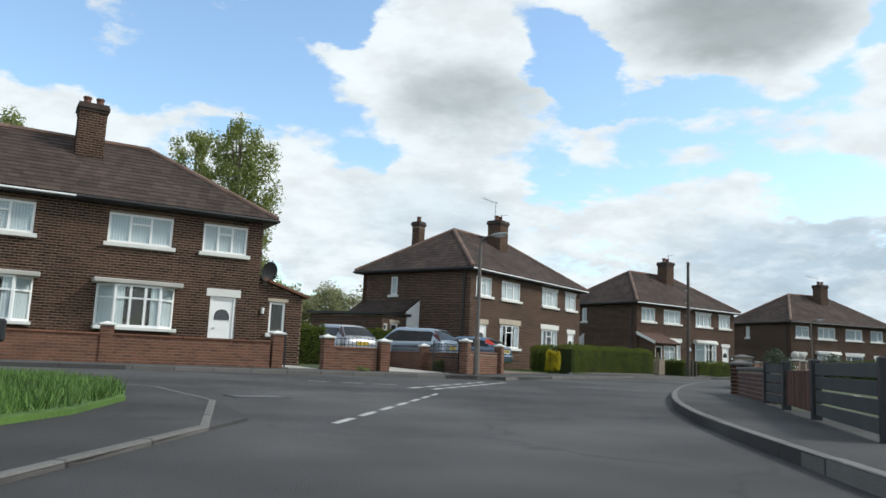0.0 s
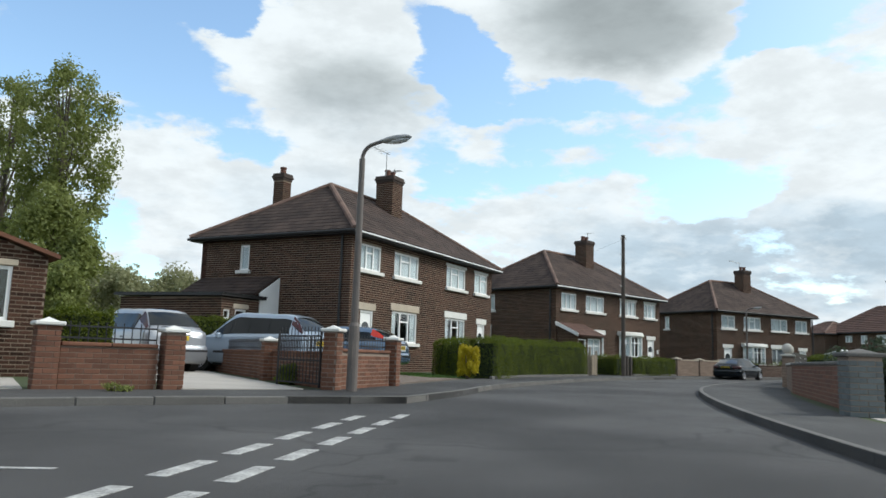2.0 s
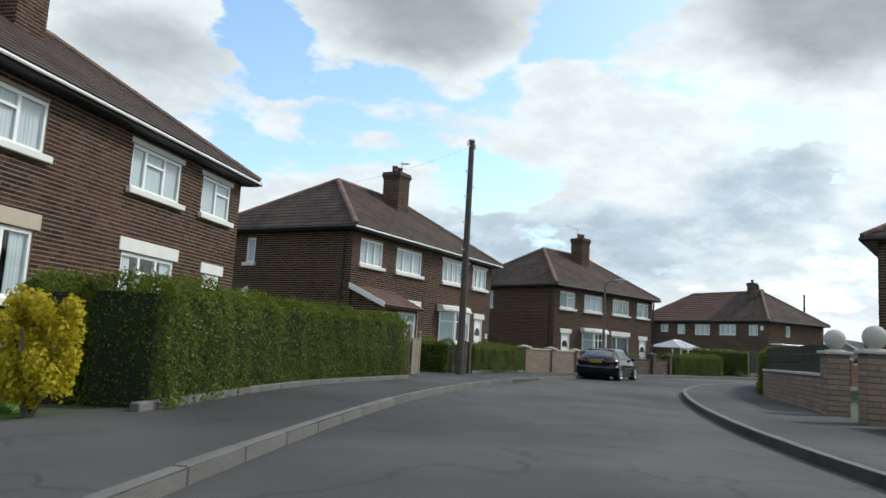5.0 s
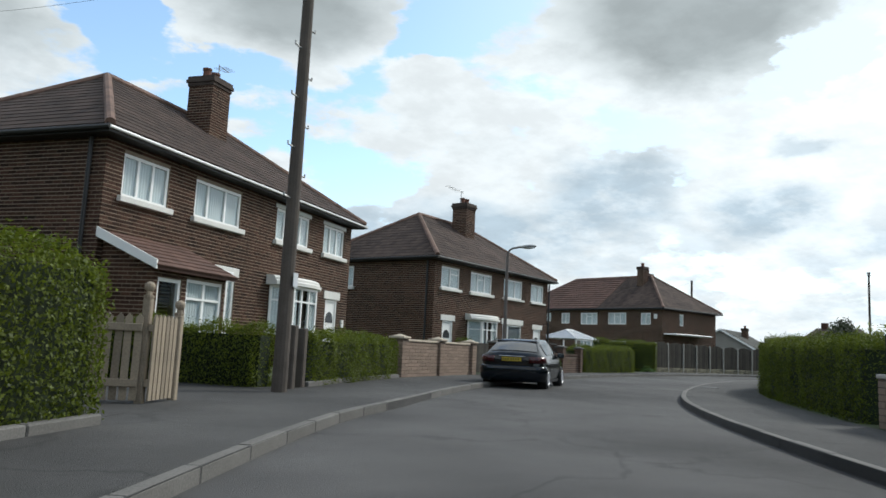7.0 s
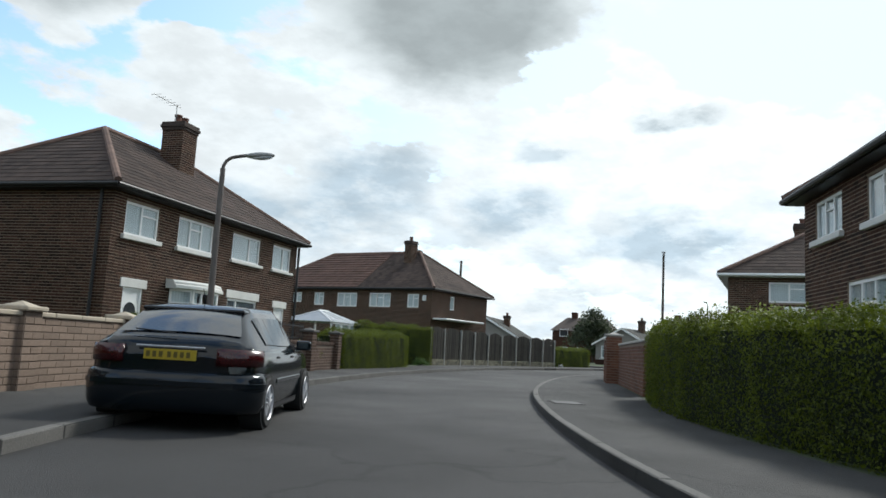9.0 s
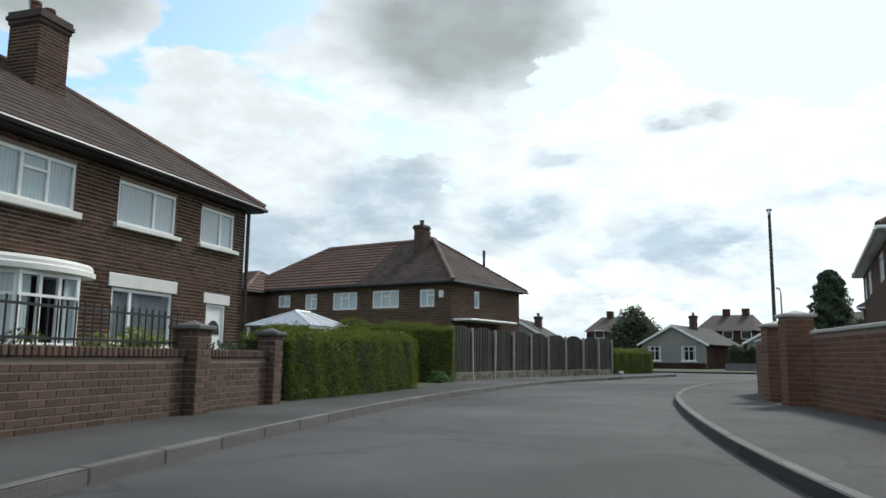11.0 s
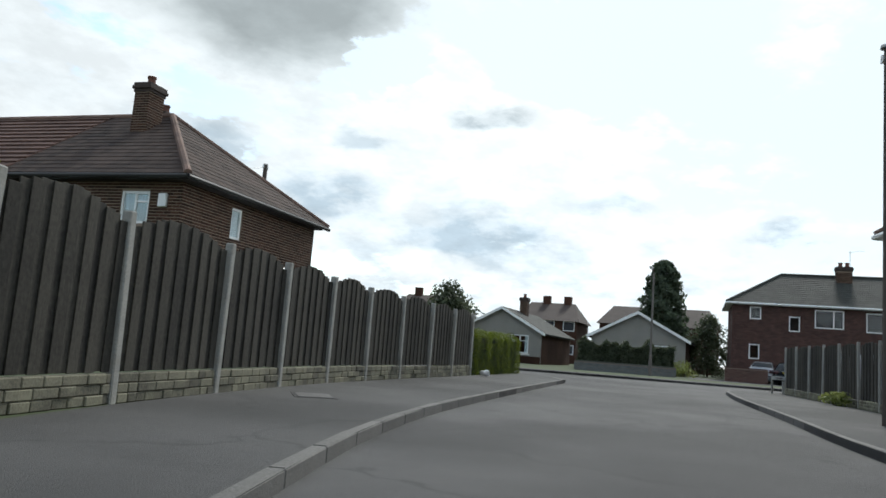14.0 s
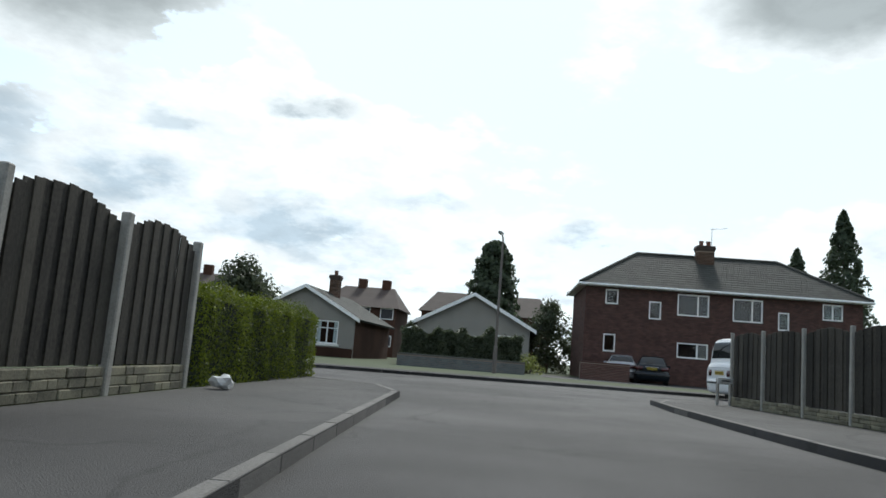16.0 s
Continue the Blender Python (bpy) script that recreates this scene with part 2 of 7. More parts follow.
def board_mat(name, base):
    """Weathered boards: long grain streaks, grey patches and a shade of its own for each board."""
    m = mat(name, base, 0.92, var=0.45, scale=1.5, fine=25, rnd=0.7, tint=tuple(v * 1.25 for v in base))
    n, l = m.node_tree.nodes, m.node_tree.links
    p = n["Principled BSDF"]
    src = p.inputs["Base Color"].links[0].from_socket
    co, mp, tex = n.new("ShaderNodeTexCoord"), n.new("ShaderNodeMapping"), n.new("ShaderNodeTexNoise")
    mp.inputs["Scale"].default_value = (60.0, 60.0, 1.6)
    l.new(co.outputs["Object"], mp.inputs["Vector"])
    l.new(mp.outputs[0], tex.inputs["Vector"])
    tex.inputs["Detail"].default_value = 4
    r = n.new("ShaderNodeMapRange")
    for k, v in (("From Min", 0.3), ("From Max", 0.7), ("To Min", 0.55), ("To Max", 1.5)):
        r.inputs[k].default_value = v
    l.new(tex.outputs["Fac"], r.inputs["Value"])
    sc = n.new("ShaderNodeVectorMath")
    sc.operation = "SCALE"
    l.new(src, sc.inputs[0])
    l.new(r.outputs[0], sc.inputs["Scale"])
    l.new(sc.outputs[0], p.inputs["Base Color"])
    return m


M = {
    "mortar": mat("mortar", (0.24, 0.185, 0.135), 0.95, fine=90),
    "brick": mat("brick_brown", (0.034, 0.018, 0.0125), 0.9, rnd=0.6, var=0.45, scale=0.5, fine=45, spec=0.2, tint=(0.062, 0.031, 0.0205)),
    "brick_red": mat("brick_red", (0.15, 0.068, 0.041), 0.9, rnd=0.6, var=0.35, scale=2, fine=45),
    "brick_brown": mat("brick_brown_wall", (0.088, 0.054, 0.038), 0.9, rnd=0.6, var=0.4, scale=2, fine=45),
    "brick_buff": mat("brick_buff", (0.225, 0.165, 0.125), 0.9, rnd=0.45, var=0.25, scale=2, fine=45),
    "roof": mat("roof_tile", (0.043, 0.032, 0.027), 0.9, rnd=0.35, var=0.45, scale=0.55, fine=30, spec=0.2, tint=(0.058, 0.041, 0.034)),
    "roof_red": mat("roof_tile_red", (0.108, 0.06, 0.046), 0.9, rnd=0.5, var=0.3, scale=0.7, fine=30),
    "ridge": mat("ridge_tile", (0.15, 0.095, 0.073), 0.85, rnd=0.6, var=0.3),
    "upvc": mat("white_upvc", (0.8, 0.8, 0.78), 0.35, var=0.05, bump=0.03, spec=0.5),
    "stone": mat("painted_stone", (0.66, 0.65, 0.61), 0.75, var=0.12, scale=2),
    "bare_stone": mat("bare_stone", (0.42, 0.36, 0.28), 0.85, var=0.2, scale=2),
    "concrete": mat("concrete", (0.42, 0.4, 0.36), 0.9, var=0.2, scale=2),
    "net": mat("net_curtain", (0.56, 0.59, 0.585), 0.9, var=0.1, scale=6, fine=40),
    "grey_net": mat("grey_curtain", (0.2, 0.21, 0.22), 0.9, var=0.2, scale=6, fine=40),
    "door_glass": mat("leaded_door_glass", (0.045, 0.05, 0.055), 0.12, var=0.5, scale=14, bump=0, spec=0.6),
    # the dimness of unlit rooms, put into the colour
    "dark": mat("shaded_interior", (0.05, 0.05, 0.055), 0.9, var=0.3),
    "black": mat("black_paint", (0.02, 0.02, 0.022), 0.5, var=0.2, bump=0.05),
    "gutter": mat("gutter_plastic", (0.025, 0.024, 0.024), 0.45, var=0.2, bump=0.03),
    "asphalt": road_mat("asphalt", (0.053, 0.051, 0.05)),
    "paving": road_mat("pavement_asphalt", (0.046, 0.0445, 0.043)),
    "kerb": mat("kerb_concrete", (0.125, 0.119, 0.11), 0.9, var=0.4, scale=1.3, rnd=0.22),
    "paint": mat("road_paint", (0.34, 0.335, 0.32), 0.8, var=0.7, scale=5, fine=40),
    "soil": mat("garden_ground", (0.045, 0.06, 0.022), 0.95, var=0.4, scale=0.4, fine=20),
    "drive": mat("drive_concrete", (0.4, 0.37, 0.33), 0.9, var=0.2, scale=1),
    "grass": mat("grass", (0.075, 0.14, 0.025), 0.7, var=0.45, scale=1.5, fine=30, rnd=0.6),
    "hedge": leaf_mat("hedge_foliage", (0.06, 0.092, 0.01), (0.165, 0.205, 0.015)),
    "conifer": leaf_mat("conifer_foliage", (0.06, 0.085, 0.05), (0.1, 0.13, 0.075)),
    "leaf": leaf_mat("leaf_foliage", (0.21, 0.255, 0.065), (0.3, 0.335, 0.1)),
    "yellow_leaf": leaf_mat("yellow_leaf_foliage", (0.55, 0.44, 0.015), (0.62, 0.54, 0.03)),
    "blossom": leaf_mat("blossom_foliage", (0.27, 0.29, 0.12), (0.42, 0.42, 0.24)),
    "bark": mat("bark", (0.12, 0.1, 0.08), 0.95, var=0.4, scale=4),
    "fence": board_mat("fence_board", (0.031, 0.028, 0.022)),
    "gate_stain": board_mat("gate_stain", (0.07, 0.032, 0.022)),
    "pole": mat("pole_wood", (0.08, 0.067, 0.056), 0.9, var=0.35, scale=3),
    "picket": mat("bare_wood", (0.25, 0.205, 0.15), 0.85, var=0.3, rnd=0.5),
    "steel": mat("galvanised", (0.33, 0.33, 0.32), 0.5, metal=0.6, var=0.2),
    "lampcol": mat("lamp_column_paint", (0.13, 0.112, 0.1), 0.6, var=0.25),
    # near-black green: the shade inside a hedge, put into the core's colour
    "shaded_hedge_core": mat("shaded_hedge_core", (0.012, 0.02, 0.006), 0.95, var=0.5, scale=6, bump=0),
    "glass": glass("window_glass", (0.92, 0.95, 0.96)),
    "rubber": mat("tyre_rubber", (0.02, 0.02, 0.02), 0.85, var=0.2),
    "alloy": mat("alloy", (0.5, 0.5, 0.52), 0.4, metal=0.4, var=0.1, bump=0.02),
    "car_black": mat("car_paint_black", (0.005, 0.008, 0.011), 0.1, var=0.1, bump=0, spec=0.45),
    "car_blue": mat("car_paint_blue", (0.15, 0.215, 0.3), 0.25, metal=0.55, var=0.05, bump=0, spec=0.6, coat=1.0),
    "car_silver": mat("car_paint_silver", (0.34, 0.35, 0.37), 0.3, metal=0.5, var=0.05, bump=0, spec=0.6, coat=1.0),
    "car_white": mat("car_paint_white", (0.75, 0.75, 0.75), 0.3, var=0.04, bump=0, spec=0.5, coat=1.0),
    "lamp_red": mat("red_lens", (0.5, 0.035, 0.015), 0.2, var=0.2, bump=0, spec=0.6),
    "lamp_clear": mat("clear_lens", (0.6, 0.62, 0.64), 0.15, var=0.1, bump=0, spec=0.6),
    "plate": mat("yellow_plate", (0.65, 0.46, 0.02), 0.45, var=0.05, bump=0),
    "render_wall": mat("pebbledash", (0.25, 0.235, 0.21), 0.95, var=0.15, scale=1, fine=80, bump=0.6),
    "gravel": mat("rock_faced_concrete", (0.125, 0.115, 0.09), 0.95, var=0.45, scale=3, rnd=0.6, tint=(0.16, 0.15, 0.105)),
    "grey_leaf": leaf_mat("grey_green_foliage", (0.06, 0.075, 0.04), (0.1, 0.12, 0.07)),
    "bed": mat("jointing_sand", (0.09, 0.075, 0.06), 0.95, var=0.3),
    "post": mat("post_concrete", (0.3, 0.29, 0.26), 0.9, var=0.3, scale=4),
    "car_silverblue": mat("car_paint_silver_blue", (0.33, 0.4, 0.48), 0.28, metal=0.4, var=0.05, bump=0, spec=0.6, coat=1.0),
    "brick_dark_red": mat("brick_dark_red", (0.085, 0.042, 0.034), 0.9, rnd=0.6, var=0.35, scale=2, fine=45),
    "roof_grey": mat("roof_tile_grey", (0.03, 0.032, 0.027), 0.85, rnd=0.5, var=0.35, scale=0.7, fine=30),
    "wall_mortar": mat("garden_wall_mortar", (0.23, 0.18, 0.145), 0.95, fine=90),
    "buff_mortar": mat("buff_wall_mortar", (0.13, 0.098, 0.078), 0.95, fine=90),
    "plate_ink": mat("plate_ink", (0.1, 0.075, 0.012), 0.5, var=0.2),
    "soot": mat("sooty_brick", (0.055, 0.04, 0.033), 0.9, var=0.4, scale=4),
    "slate_grey": mat("grey_painted_brick", (0.12, 0.135, 0.135), 0.8, rnd=0.4, var=0.25),
    "slate_dark": mat("dark_stained_slats", (0.045, 0.05, 0.05), 0.8, rnd=0.4, var=0.3),
    "roof_brown": mat("roof_tile_brown", (0.06, 0.044, 0.037), 0.85, rnd=0.4, var=0.3, scale=0.7, fine=30),
    "pot": mat("clay_pot", (0.13, 0.06, 0.042), 0.85, var=0.25),
}


# ---- small tools ----
def box(bm, x0, x1, y0, y1, z0, z1):
    v = [bm.verts.new((x, y, z)) for z in (z0, z1) for x, y in ((x0, y0), (x1, y0), (x1, y1), (x0, y1))]
    for f in ((3, 2, 1, 0), (4, 5, 6, 7), (0, 1, 5, 4), (1, 2, 6, 5), (2, 3, 7, 6), (3, 0, 4, 7)):
        bm.faces.new([v[i] for i in f])
    return bm


def tube(bm, a, b, r0, r1=None, n=10):
    """A tapered round bar from a to b."""
    a, b, r1 = Vector(a), Vector(b), r0 if r1 is None else r1
    q = (b - a).to_track_quat("Z", "Y")
    rings = [[bm.verts.new(c + q @ Vector((r * math.cos(k * math.tau / n), r * math.sin(k * math.tau / n), 0))) for k in range(n)] for c, r in ((a, r0), (b, r1))]
    for k in range(n):
        bm.faces.new((rings[0][k], rings[0][(k + 1) % n], rings[1][(k + 1) % n], rings[1][k]))
    bm.faces.new(rings[0][::-1])
    bm.faces.new(rings[1])
    return bm


def mesh(name, bm, material):
    me = bpy.data.meshes.new(name)
    bm.normal_update()
    bm.to_mesh(me)
    bm.free()
    me.materials.append(material)
    return me


def part(name, bm, material, parent=None, label="", at=None):
    me = bm if isinstance(bm, bpy.types.Mesh) else mesh(name, bm, material)
    ob = new(name, me)
    if parent:
        ob.parent = parent
    if at is not None:
        ob.matrix_basis = at
    return tagged(ob, label)


def raw(name, verts, faces, material, smooth=False):
    me = bpy.data.meshes.new(name)
    me.from_pydata(verts, [], faces)
    me.materials.append(material)
    me.update()
    return me


def root(name, m, label, category, group="", kind=""):
    ob = new(name)
    ob.matrix_basis = m
    return tagged(ob, label, category, group, kind)


def plan(o, u, z=0.0):
    """A pose at the plan point o, with x along u."""
    return pose(o[0], o[1], z, 0, 0, math.degrees(math.atan2(u[1], u[0])))


def one(*box6):
    return box(bmesh.new(), *box6)


def bevelled(*box6, by=0.01, seg=1):
    bm = box(bmesh.new(), *box6)
    bmesh.ops.bevel(bm, geom=bm.edges[:], offset=by, segments=seg, affect="EDGES", profile=0.5)
    return bm


def flat(name, pts, z, material, label, category, skirt=0.0):
    """A level sheet over a plan outline, with a skirt down its edge."""
    from mathutils.geometry import tessellate_polygon
    v3 = [Vector((x, y, z)) for x, y in pts]
    faces = [tuple(t) for t in tessellate_polygon([v3])]
    faces = [f if (v3[f[1]] - v3[f[0]]).cross(v3[f[2]] - v3[f[0]]).z > 0 else f[::-1] for f in faces]
    verts = [tuple(v) for v in v3]
    if skirt:
        n = len(pts)
        verts += [(x, y, z - skirt) for x, y in pts]
        faces += [(i, (i + 1) % n, n + (i + 1) % n, n + i) for i in range(n)]
    ob = new(name, raw(name, verts, faces, material))
    return tagged(ob, label, category, kind="structure")


def smooth_line(pts, step=0.5):
    """Catmull-Rom through plan points, at even steps."""
    p = [Vector((*q, 0)) for q in pts]
    p = [2 * p[0] - p[1]] + p + [2 * p[-1] - p[-2]]
    out = []
    for i in range(1, len(p) - 2):
        n = max(2, int((p[i + 1] - p[i]).length / step))
        for k in range(n):
            t = k / n
            a, b, c, d = p[i - 1], p[i], p[i + 1], p[i + 2]
            q = 0.5 * (2 * b + (c - a) * t + (2 * a - 5 * b + 4 * c - d) * t * t + (3 * b - a - 3 * c + d) * t ** 3)
            out.append((q.x, q.y))
    out.append((p[-2].x, p[-2].y))
    return out


def brick_faces(L, z0, z1, holes, proud=0.008, bl=0.221, bh=0.063, joint=0.011, bed=0.019, seed=1, x0=0.0, lean=None):
    """Bricks in stretcher bond on the plane y=0 facing -y: lists of (x0, x1, z0, z1), clear of the holes and under lean(x)."""
    rng = random.Random(seed)
    out = []
    row = 0
    z = z0
    while z + bh <= z1 + 1e-6:
        x = x0 - (bl + joint) * (0.5 if row % 2 else 0.0)
        while x < x0 + L:
            a, b = max(x, x0), min(x + bl, x0 + L)
            if b - a > 0.03 and not (lean and z + bh > lean((a + b) / 2)):
                spans = [(a, b)]
                for h0, h1, g0, g1 in holes:
                    if z + bh > g0 + 0.005 and z < g1 - 0.005:
                        cut = []
                        for s0, s1 in spans:
                            if s1 <= h0 or s0 >= h1:
                                cut.append((s0, s1))
                            else:
                                if s0 < h0 - 0.02:
                                    cut.append((s0, h0))
                                if s1 > h1 + 0.02:
                                    cut.append((h1, s1))
                        spans = cut
                out += [(s0, s1, z, z + bh) for s0, s1 in spans if s1 - s0 > 0.02]
            x += bl + joint
        z += bh + bed
        row += 1
    return out


def bricks_mesh(name, bricks, material, proud=0.008, seed=3):
    rng = random.Random(seed)
    V, F = [], []
    for a, b, c, d in bricks:
        y = -proud * (0.6 + 0.8 * rng.random())
        k = len(V)
        V += [(a, 0, c), (b, 0, c), (b, 0, d), (a, 0, d), (a + 0.003, y, c + 0.003), (b - 0.003, y, c + 0.003), (b - 0.003, y, d - 0.003), (a + 0.003, y, d - 0.003)]
        F += [(k + 4, k + 5, k + 6, k + 7), (k, k + 1, k + 5, k + 4), (k + 1, k + 2, k + 6, k + 5), (k + 2, k + 3, k + 7, k + 6), (k + 3, k, k + 4, k + 7)]
    return raw(name, V, F, material)


BRICK_MESH = {}


HOUSE_BRICK, WALL_BRICK, BLOCK = (0.221, 0.063, 0.011, 0.019), (0.217, 0.063, 0.008, 0.013), (0.33, 0.072, 0.006, 0.014)


def single_brick(material, size):
    key = (material.name, size)
    if key not in BRICK_MESH:
        BRICK_MESH[key] = bricks_mesh("brick", [(0, size[0], 0, size[1])], material)
    return BRICK_MESH[key]


def brick_skin(parent, at, L, z0, z1, holes, material, seed, near=None, x0=0.0, lean=None, size=HOUSE_BRICK):
    """Bricks over a wall face; whole bricks inside the stretch near=(x0, x1, z0, z1) are pieces of their own, up to 300."""
    all_bricks = brick_faces(L, z0, z1, holes, 0.008, *size, seed=seed, x0=x0, lean=lean)
    rest, n = [], 0
    for q in all_bricks:
        whole = q[1] - q[0] > size[0] - 0.001
        if near and whole and n < 300 and near[0] <= q[0] and q[1] <= near[1] and near[2] <= q[2] and q[3] <= near[3]:
            ob = new("brick", single_brick(material, size))
            ob.parent = parent
            ob.matrix_basis = at @ Matrix.Translation((q[0], 0, q[2]))
            n += 1
        else:
            rest.append(q)
    ob = new("brickwork", bricks_mesh("brickwork", rest, material, seed=seed))
    ob.parent = parent
    ob.matrix_basis = at
    tagged(ob, kind="stuff")


def wall_slab(bm, L, z0, z1, holes, y0, y1, x0=0.0):
    """A wall along x with rectangular openings (x0, x1, z0, z1) right through it."""
    xs = sorted({x0, x0 + L, *[h[0] for h in holes], *[h[1] for h in holes]})
    zs = sorted({z0, z1, *[h[2] for h in holes], *[h[3] for h in holes]})
    xs = [x for x in xs if x0 <= x <= x0 + L]
    zs = [z for z in zs if z0 <= z <= z1]
    for a, b in zip(xs, xs[1:]):
        run = None
        for c, d in zip(zs, zs[1:]):
            solid = not any(h[0] < (a + b) / 2 < h[1] and h[2] < (c + d) / 2 < h[3] for h in holes)
            if solid:
                run = (run[0], d) if run else (c, d)
            if (not solid or d == zs[-1]) and run:
                box(bm, a, b, y0, y1, *run)
                run = None
    bmesh.ops.remove_doubles(bm, verts=bm.verts[:], dist=1e-4)
    return bm


# ---- ground, road, kerbs ----
KERB_L = smooth_line([(3.2, 21.3), (4.6, 24.2), (6.25, 28.1), (10.4, 35.1), (14.65, 40.75), (17.3, 43.4), (22.15, 47.85), (29.4, 52.75), (36.85, 56.6), (43.4, 59.1), (49.1, 60.8), (56.3, 61.8), (64.8, 62.75)])
KERB_R = smooth_line([(3.4, 2.0), (4.25, 8.2), (5.95, 14.5), (8.75, 22.3), (12.05, 29.35), (15.8, 35.0), (21.0, 41.15), (26.0, 45.45), (32.9, 49.85), (40.5, 53.45), (46.0, 55.35), (51.05, 56.45), (56.4, 57.1), (62.7, 57.9), (67.4, 58.3)])
BACK_L = smooth_line([(1.4, 23.0), (2.15, 23.1), (3.3, 25.5), (4.65, 28.6), (6.0, 31.7), (9.4, 37.2), (12.9, 41.3), (16.6, 45.5), (21.1, 49.7), (25.2, 52.4), (30.0, 55.3), (35.1, 57.6), (40.3, 59.6), (45.3, 62.0), (52.0, 63.6), (60.4, 64.4), (64.5, 64.7)])
BACK_R = smooth_line([(5.6, 2.0), (6.0, 8.9), (8.3, 17.4), (11.7, 24.4), (14.5, 29.0), (16.6, 32.2), (18.8, 35.6), (22.0, 39.6), (27.0, 44.0), (30.7, 46.3), (34.8, 48.4), (40.2, 51.2), (44.0, 53.0), (50.0, 54.0), (56.0, 54.5), (61.5, 55.1), (66.2, 55.9), (71.0, 56.7)])
NORTH = Vector((-0.30, 0.954))   # the cross road at the far end runs along this


LEFT_CORNER = [(66.3, 63.4), (66.9, 64.8), (66.6, 67.0), (62.0, 84.0), (50.0, 125.0)]
RIGHT_CORNER = [(70.0, 58.35), (71.7, 57.7), (72.9, 55.6), (77.0, 38.0), (91.0, -10.0)]
FAR_KERB = [(58.5, 127.0), (71.0, 84.0), (76.5, 64.6), (84.3, 39.0), (98.0, -9.0)]
SIDE_N = [(3.2, 21.3), (1.2, 20.6), (-1.5, 19.2), (-6.0, 16.4), (-14.0, 11.7), (-34.0, 0.0)]   # kerb before the brick garden wall
SIDE_S = [(-0.4, 2.0), (-0.2, 5.6), (-1.2, 8.1), (-2.6, 9.9), (-5.0, 10.4), (-9.0, 8.6), (-32.0, -5.0)]

ground = tagged(new("ground", raw("ground", [(-3000, -3000, -0.06), (3000, -3000, -0.06), (3000, 3000, -0.06), (-3000, 3000, -0.06)], [(0, 1, 2, 3)], M["soil"])), "grassy open ground reaching the horizon", "ground", kind="structure")
road_line = SIDE_S[::-1] + [(-0.6, -30.0), (3.4, -30.0)] + KERB_R + RIGHT_CORNER + FAR_KERB[::-1] + LEFT_CORNER[::-1] + KERB_L[::-1] + SIDE_N[1:]
flat("road", road_line, 0.0, M["asphalt"], "worn grey asphalt residential road with faint cracks", "road")
SIDE_NB = [(1.4, 23.0), (-0.33, 21.75), (-2.0, 21.0), (-6.5, 18.4), (-14.5, 13.7), (-35.0, 1.9)]
flat("pavement", SIDE_N[::-1] + KERB_L[1:] + LEFT_CORNER + [(48.0, 124.5), (60.2, 83.5), (64.6, 67.4), (64.9, 65.5)] + BACK_L[::-1] + SIDE_NB[1:], 0.1, M["paving"], "dark asphalt pavement patched and worn beside the kerb", "pavement", 0.3)
flat("pavement", KERB_R + RIGHT_CORNER + [(88.0, -10.6), (74.4, 37.5), (71.2, 55.5)] + BACK_R[::-1], 0.1, M["paving"], "dark asphalt pavement along garden walls and fences", "pavement", 0.3)
flat("pavement", FAR_KERB + [(100.0, -8.4), (86.3, 39.6), (78.5, 65.2), (73.0, 84.6), (60.5, 127.6)][::-1], 0.1, M["paving"], "asphalt pavement along the far road", "pavement", 0.3)
flat("front_gardens", BACK_L + [(64.5, 67.4), (60.0, 83.5), (48.0, 124.5), (10.0, 220.0), (-120.0, 160.0), (-120.0, 0.0)] + SIDE_NB[::-1], 0.09, M["soil"], "grassy garden ground behind walls and hedges", "garden", 0.3)
flat("front_gardens", BACK_R + [(71.3, 55.2), (74.4, 37.5), (88.0, -10.6), (100.0, -120.0), (6.0, -120.0)], 0.09, M["soil"], "garden ground behind fences and hedges", "garden", 0.3)
flat("front_gardens", [(60.5, 127.6), (73.0, 84.6), (78.5, 65.2), (86.3, 39.6), (100.0, -8.4), (125.0, -120.0), (320.0, -100.0), (320.0, 220.0), (40.0, 220.0)], 0.09, M["soil"], "garden ground before far bungalows", "garden", 0.3)
VERGE = [(-1.5, 2.0), (-1.45, 5.2), (-1.75, 6.9), (-2.5, 8.4), (-3.8, 9.6), (-5.6, 9.6), (-9.4, 7.8), (-33.0, -5.8)]
flat("pavement", SIDE_S + VERGE[::-1] + [(-2.0, -30.0), (-0.6, -30.0)], 0.025, M["paving"], "asphalt pavement round the corner verge", "pavement", 0.3)
flat("grass_verge", VERGE + [(-33.0, -12.0), (-6.0, -30.0), (-2.0, -30.0)], 0.07, M["grass"], "grass verge at the road corner", "verge", 0.3)


def kerb_run(line, side, z=0.1, wide=0.105):
    """Kerb stones along a line, 0.9 m each, on its given side (+1 left, -1 right)."""
    verts, faces = [], []
    pts = [Vector((*p, 0)) for p in line]
    holder = tagged(new("kerb"), "weathered concrete kerb stones along the road edge", "kerb", kind="structure")
    run = [pts[0]]
    for p in pts[1:]:
        while (p - run[-1]).length > 0.915:
            run.append(run[-1] + (p - run[-1]).normalized() * 0.915)
    rng = random.Random(len(run))
    for i, (a, b) in enumerate(zip(run, run[1:])):
        d = (b - a).normalized()
        bm = bevelled(0.005, (b - a).length - 0.005, 0.0 if side > 0 else -wide, wide if side > 0 else 0.0, -0.1, z + 0.008 * rng.random(), by=0.012)
        part("kerb_stone", bm, M["kerb"], holder, at=plan((a.x, a.y), (d.x, d.y)))


kerb_run(KERB_L + LEFT_CORNER[:4], 1)
kerb_run(KERB_R + RIGHT_CORNER[:4], -1)
kerb_run(SIDE_N[:5], -1)
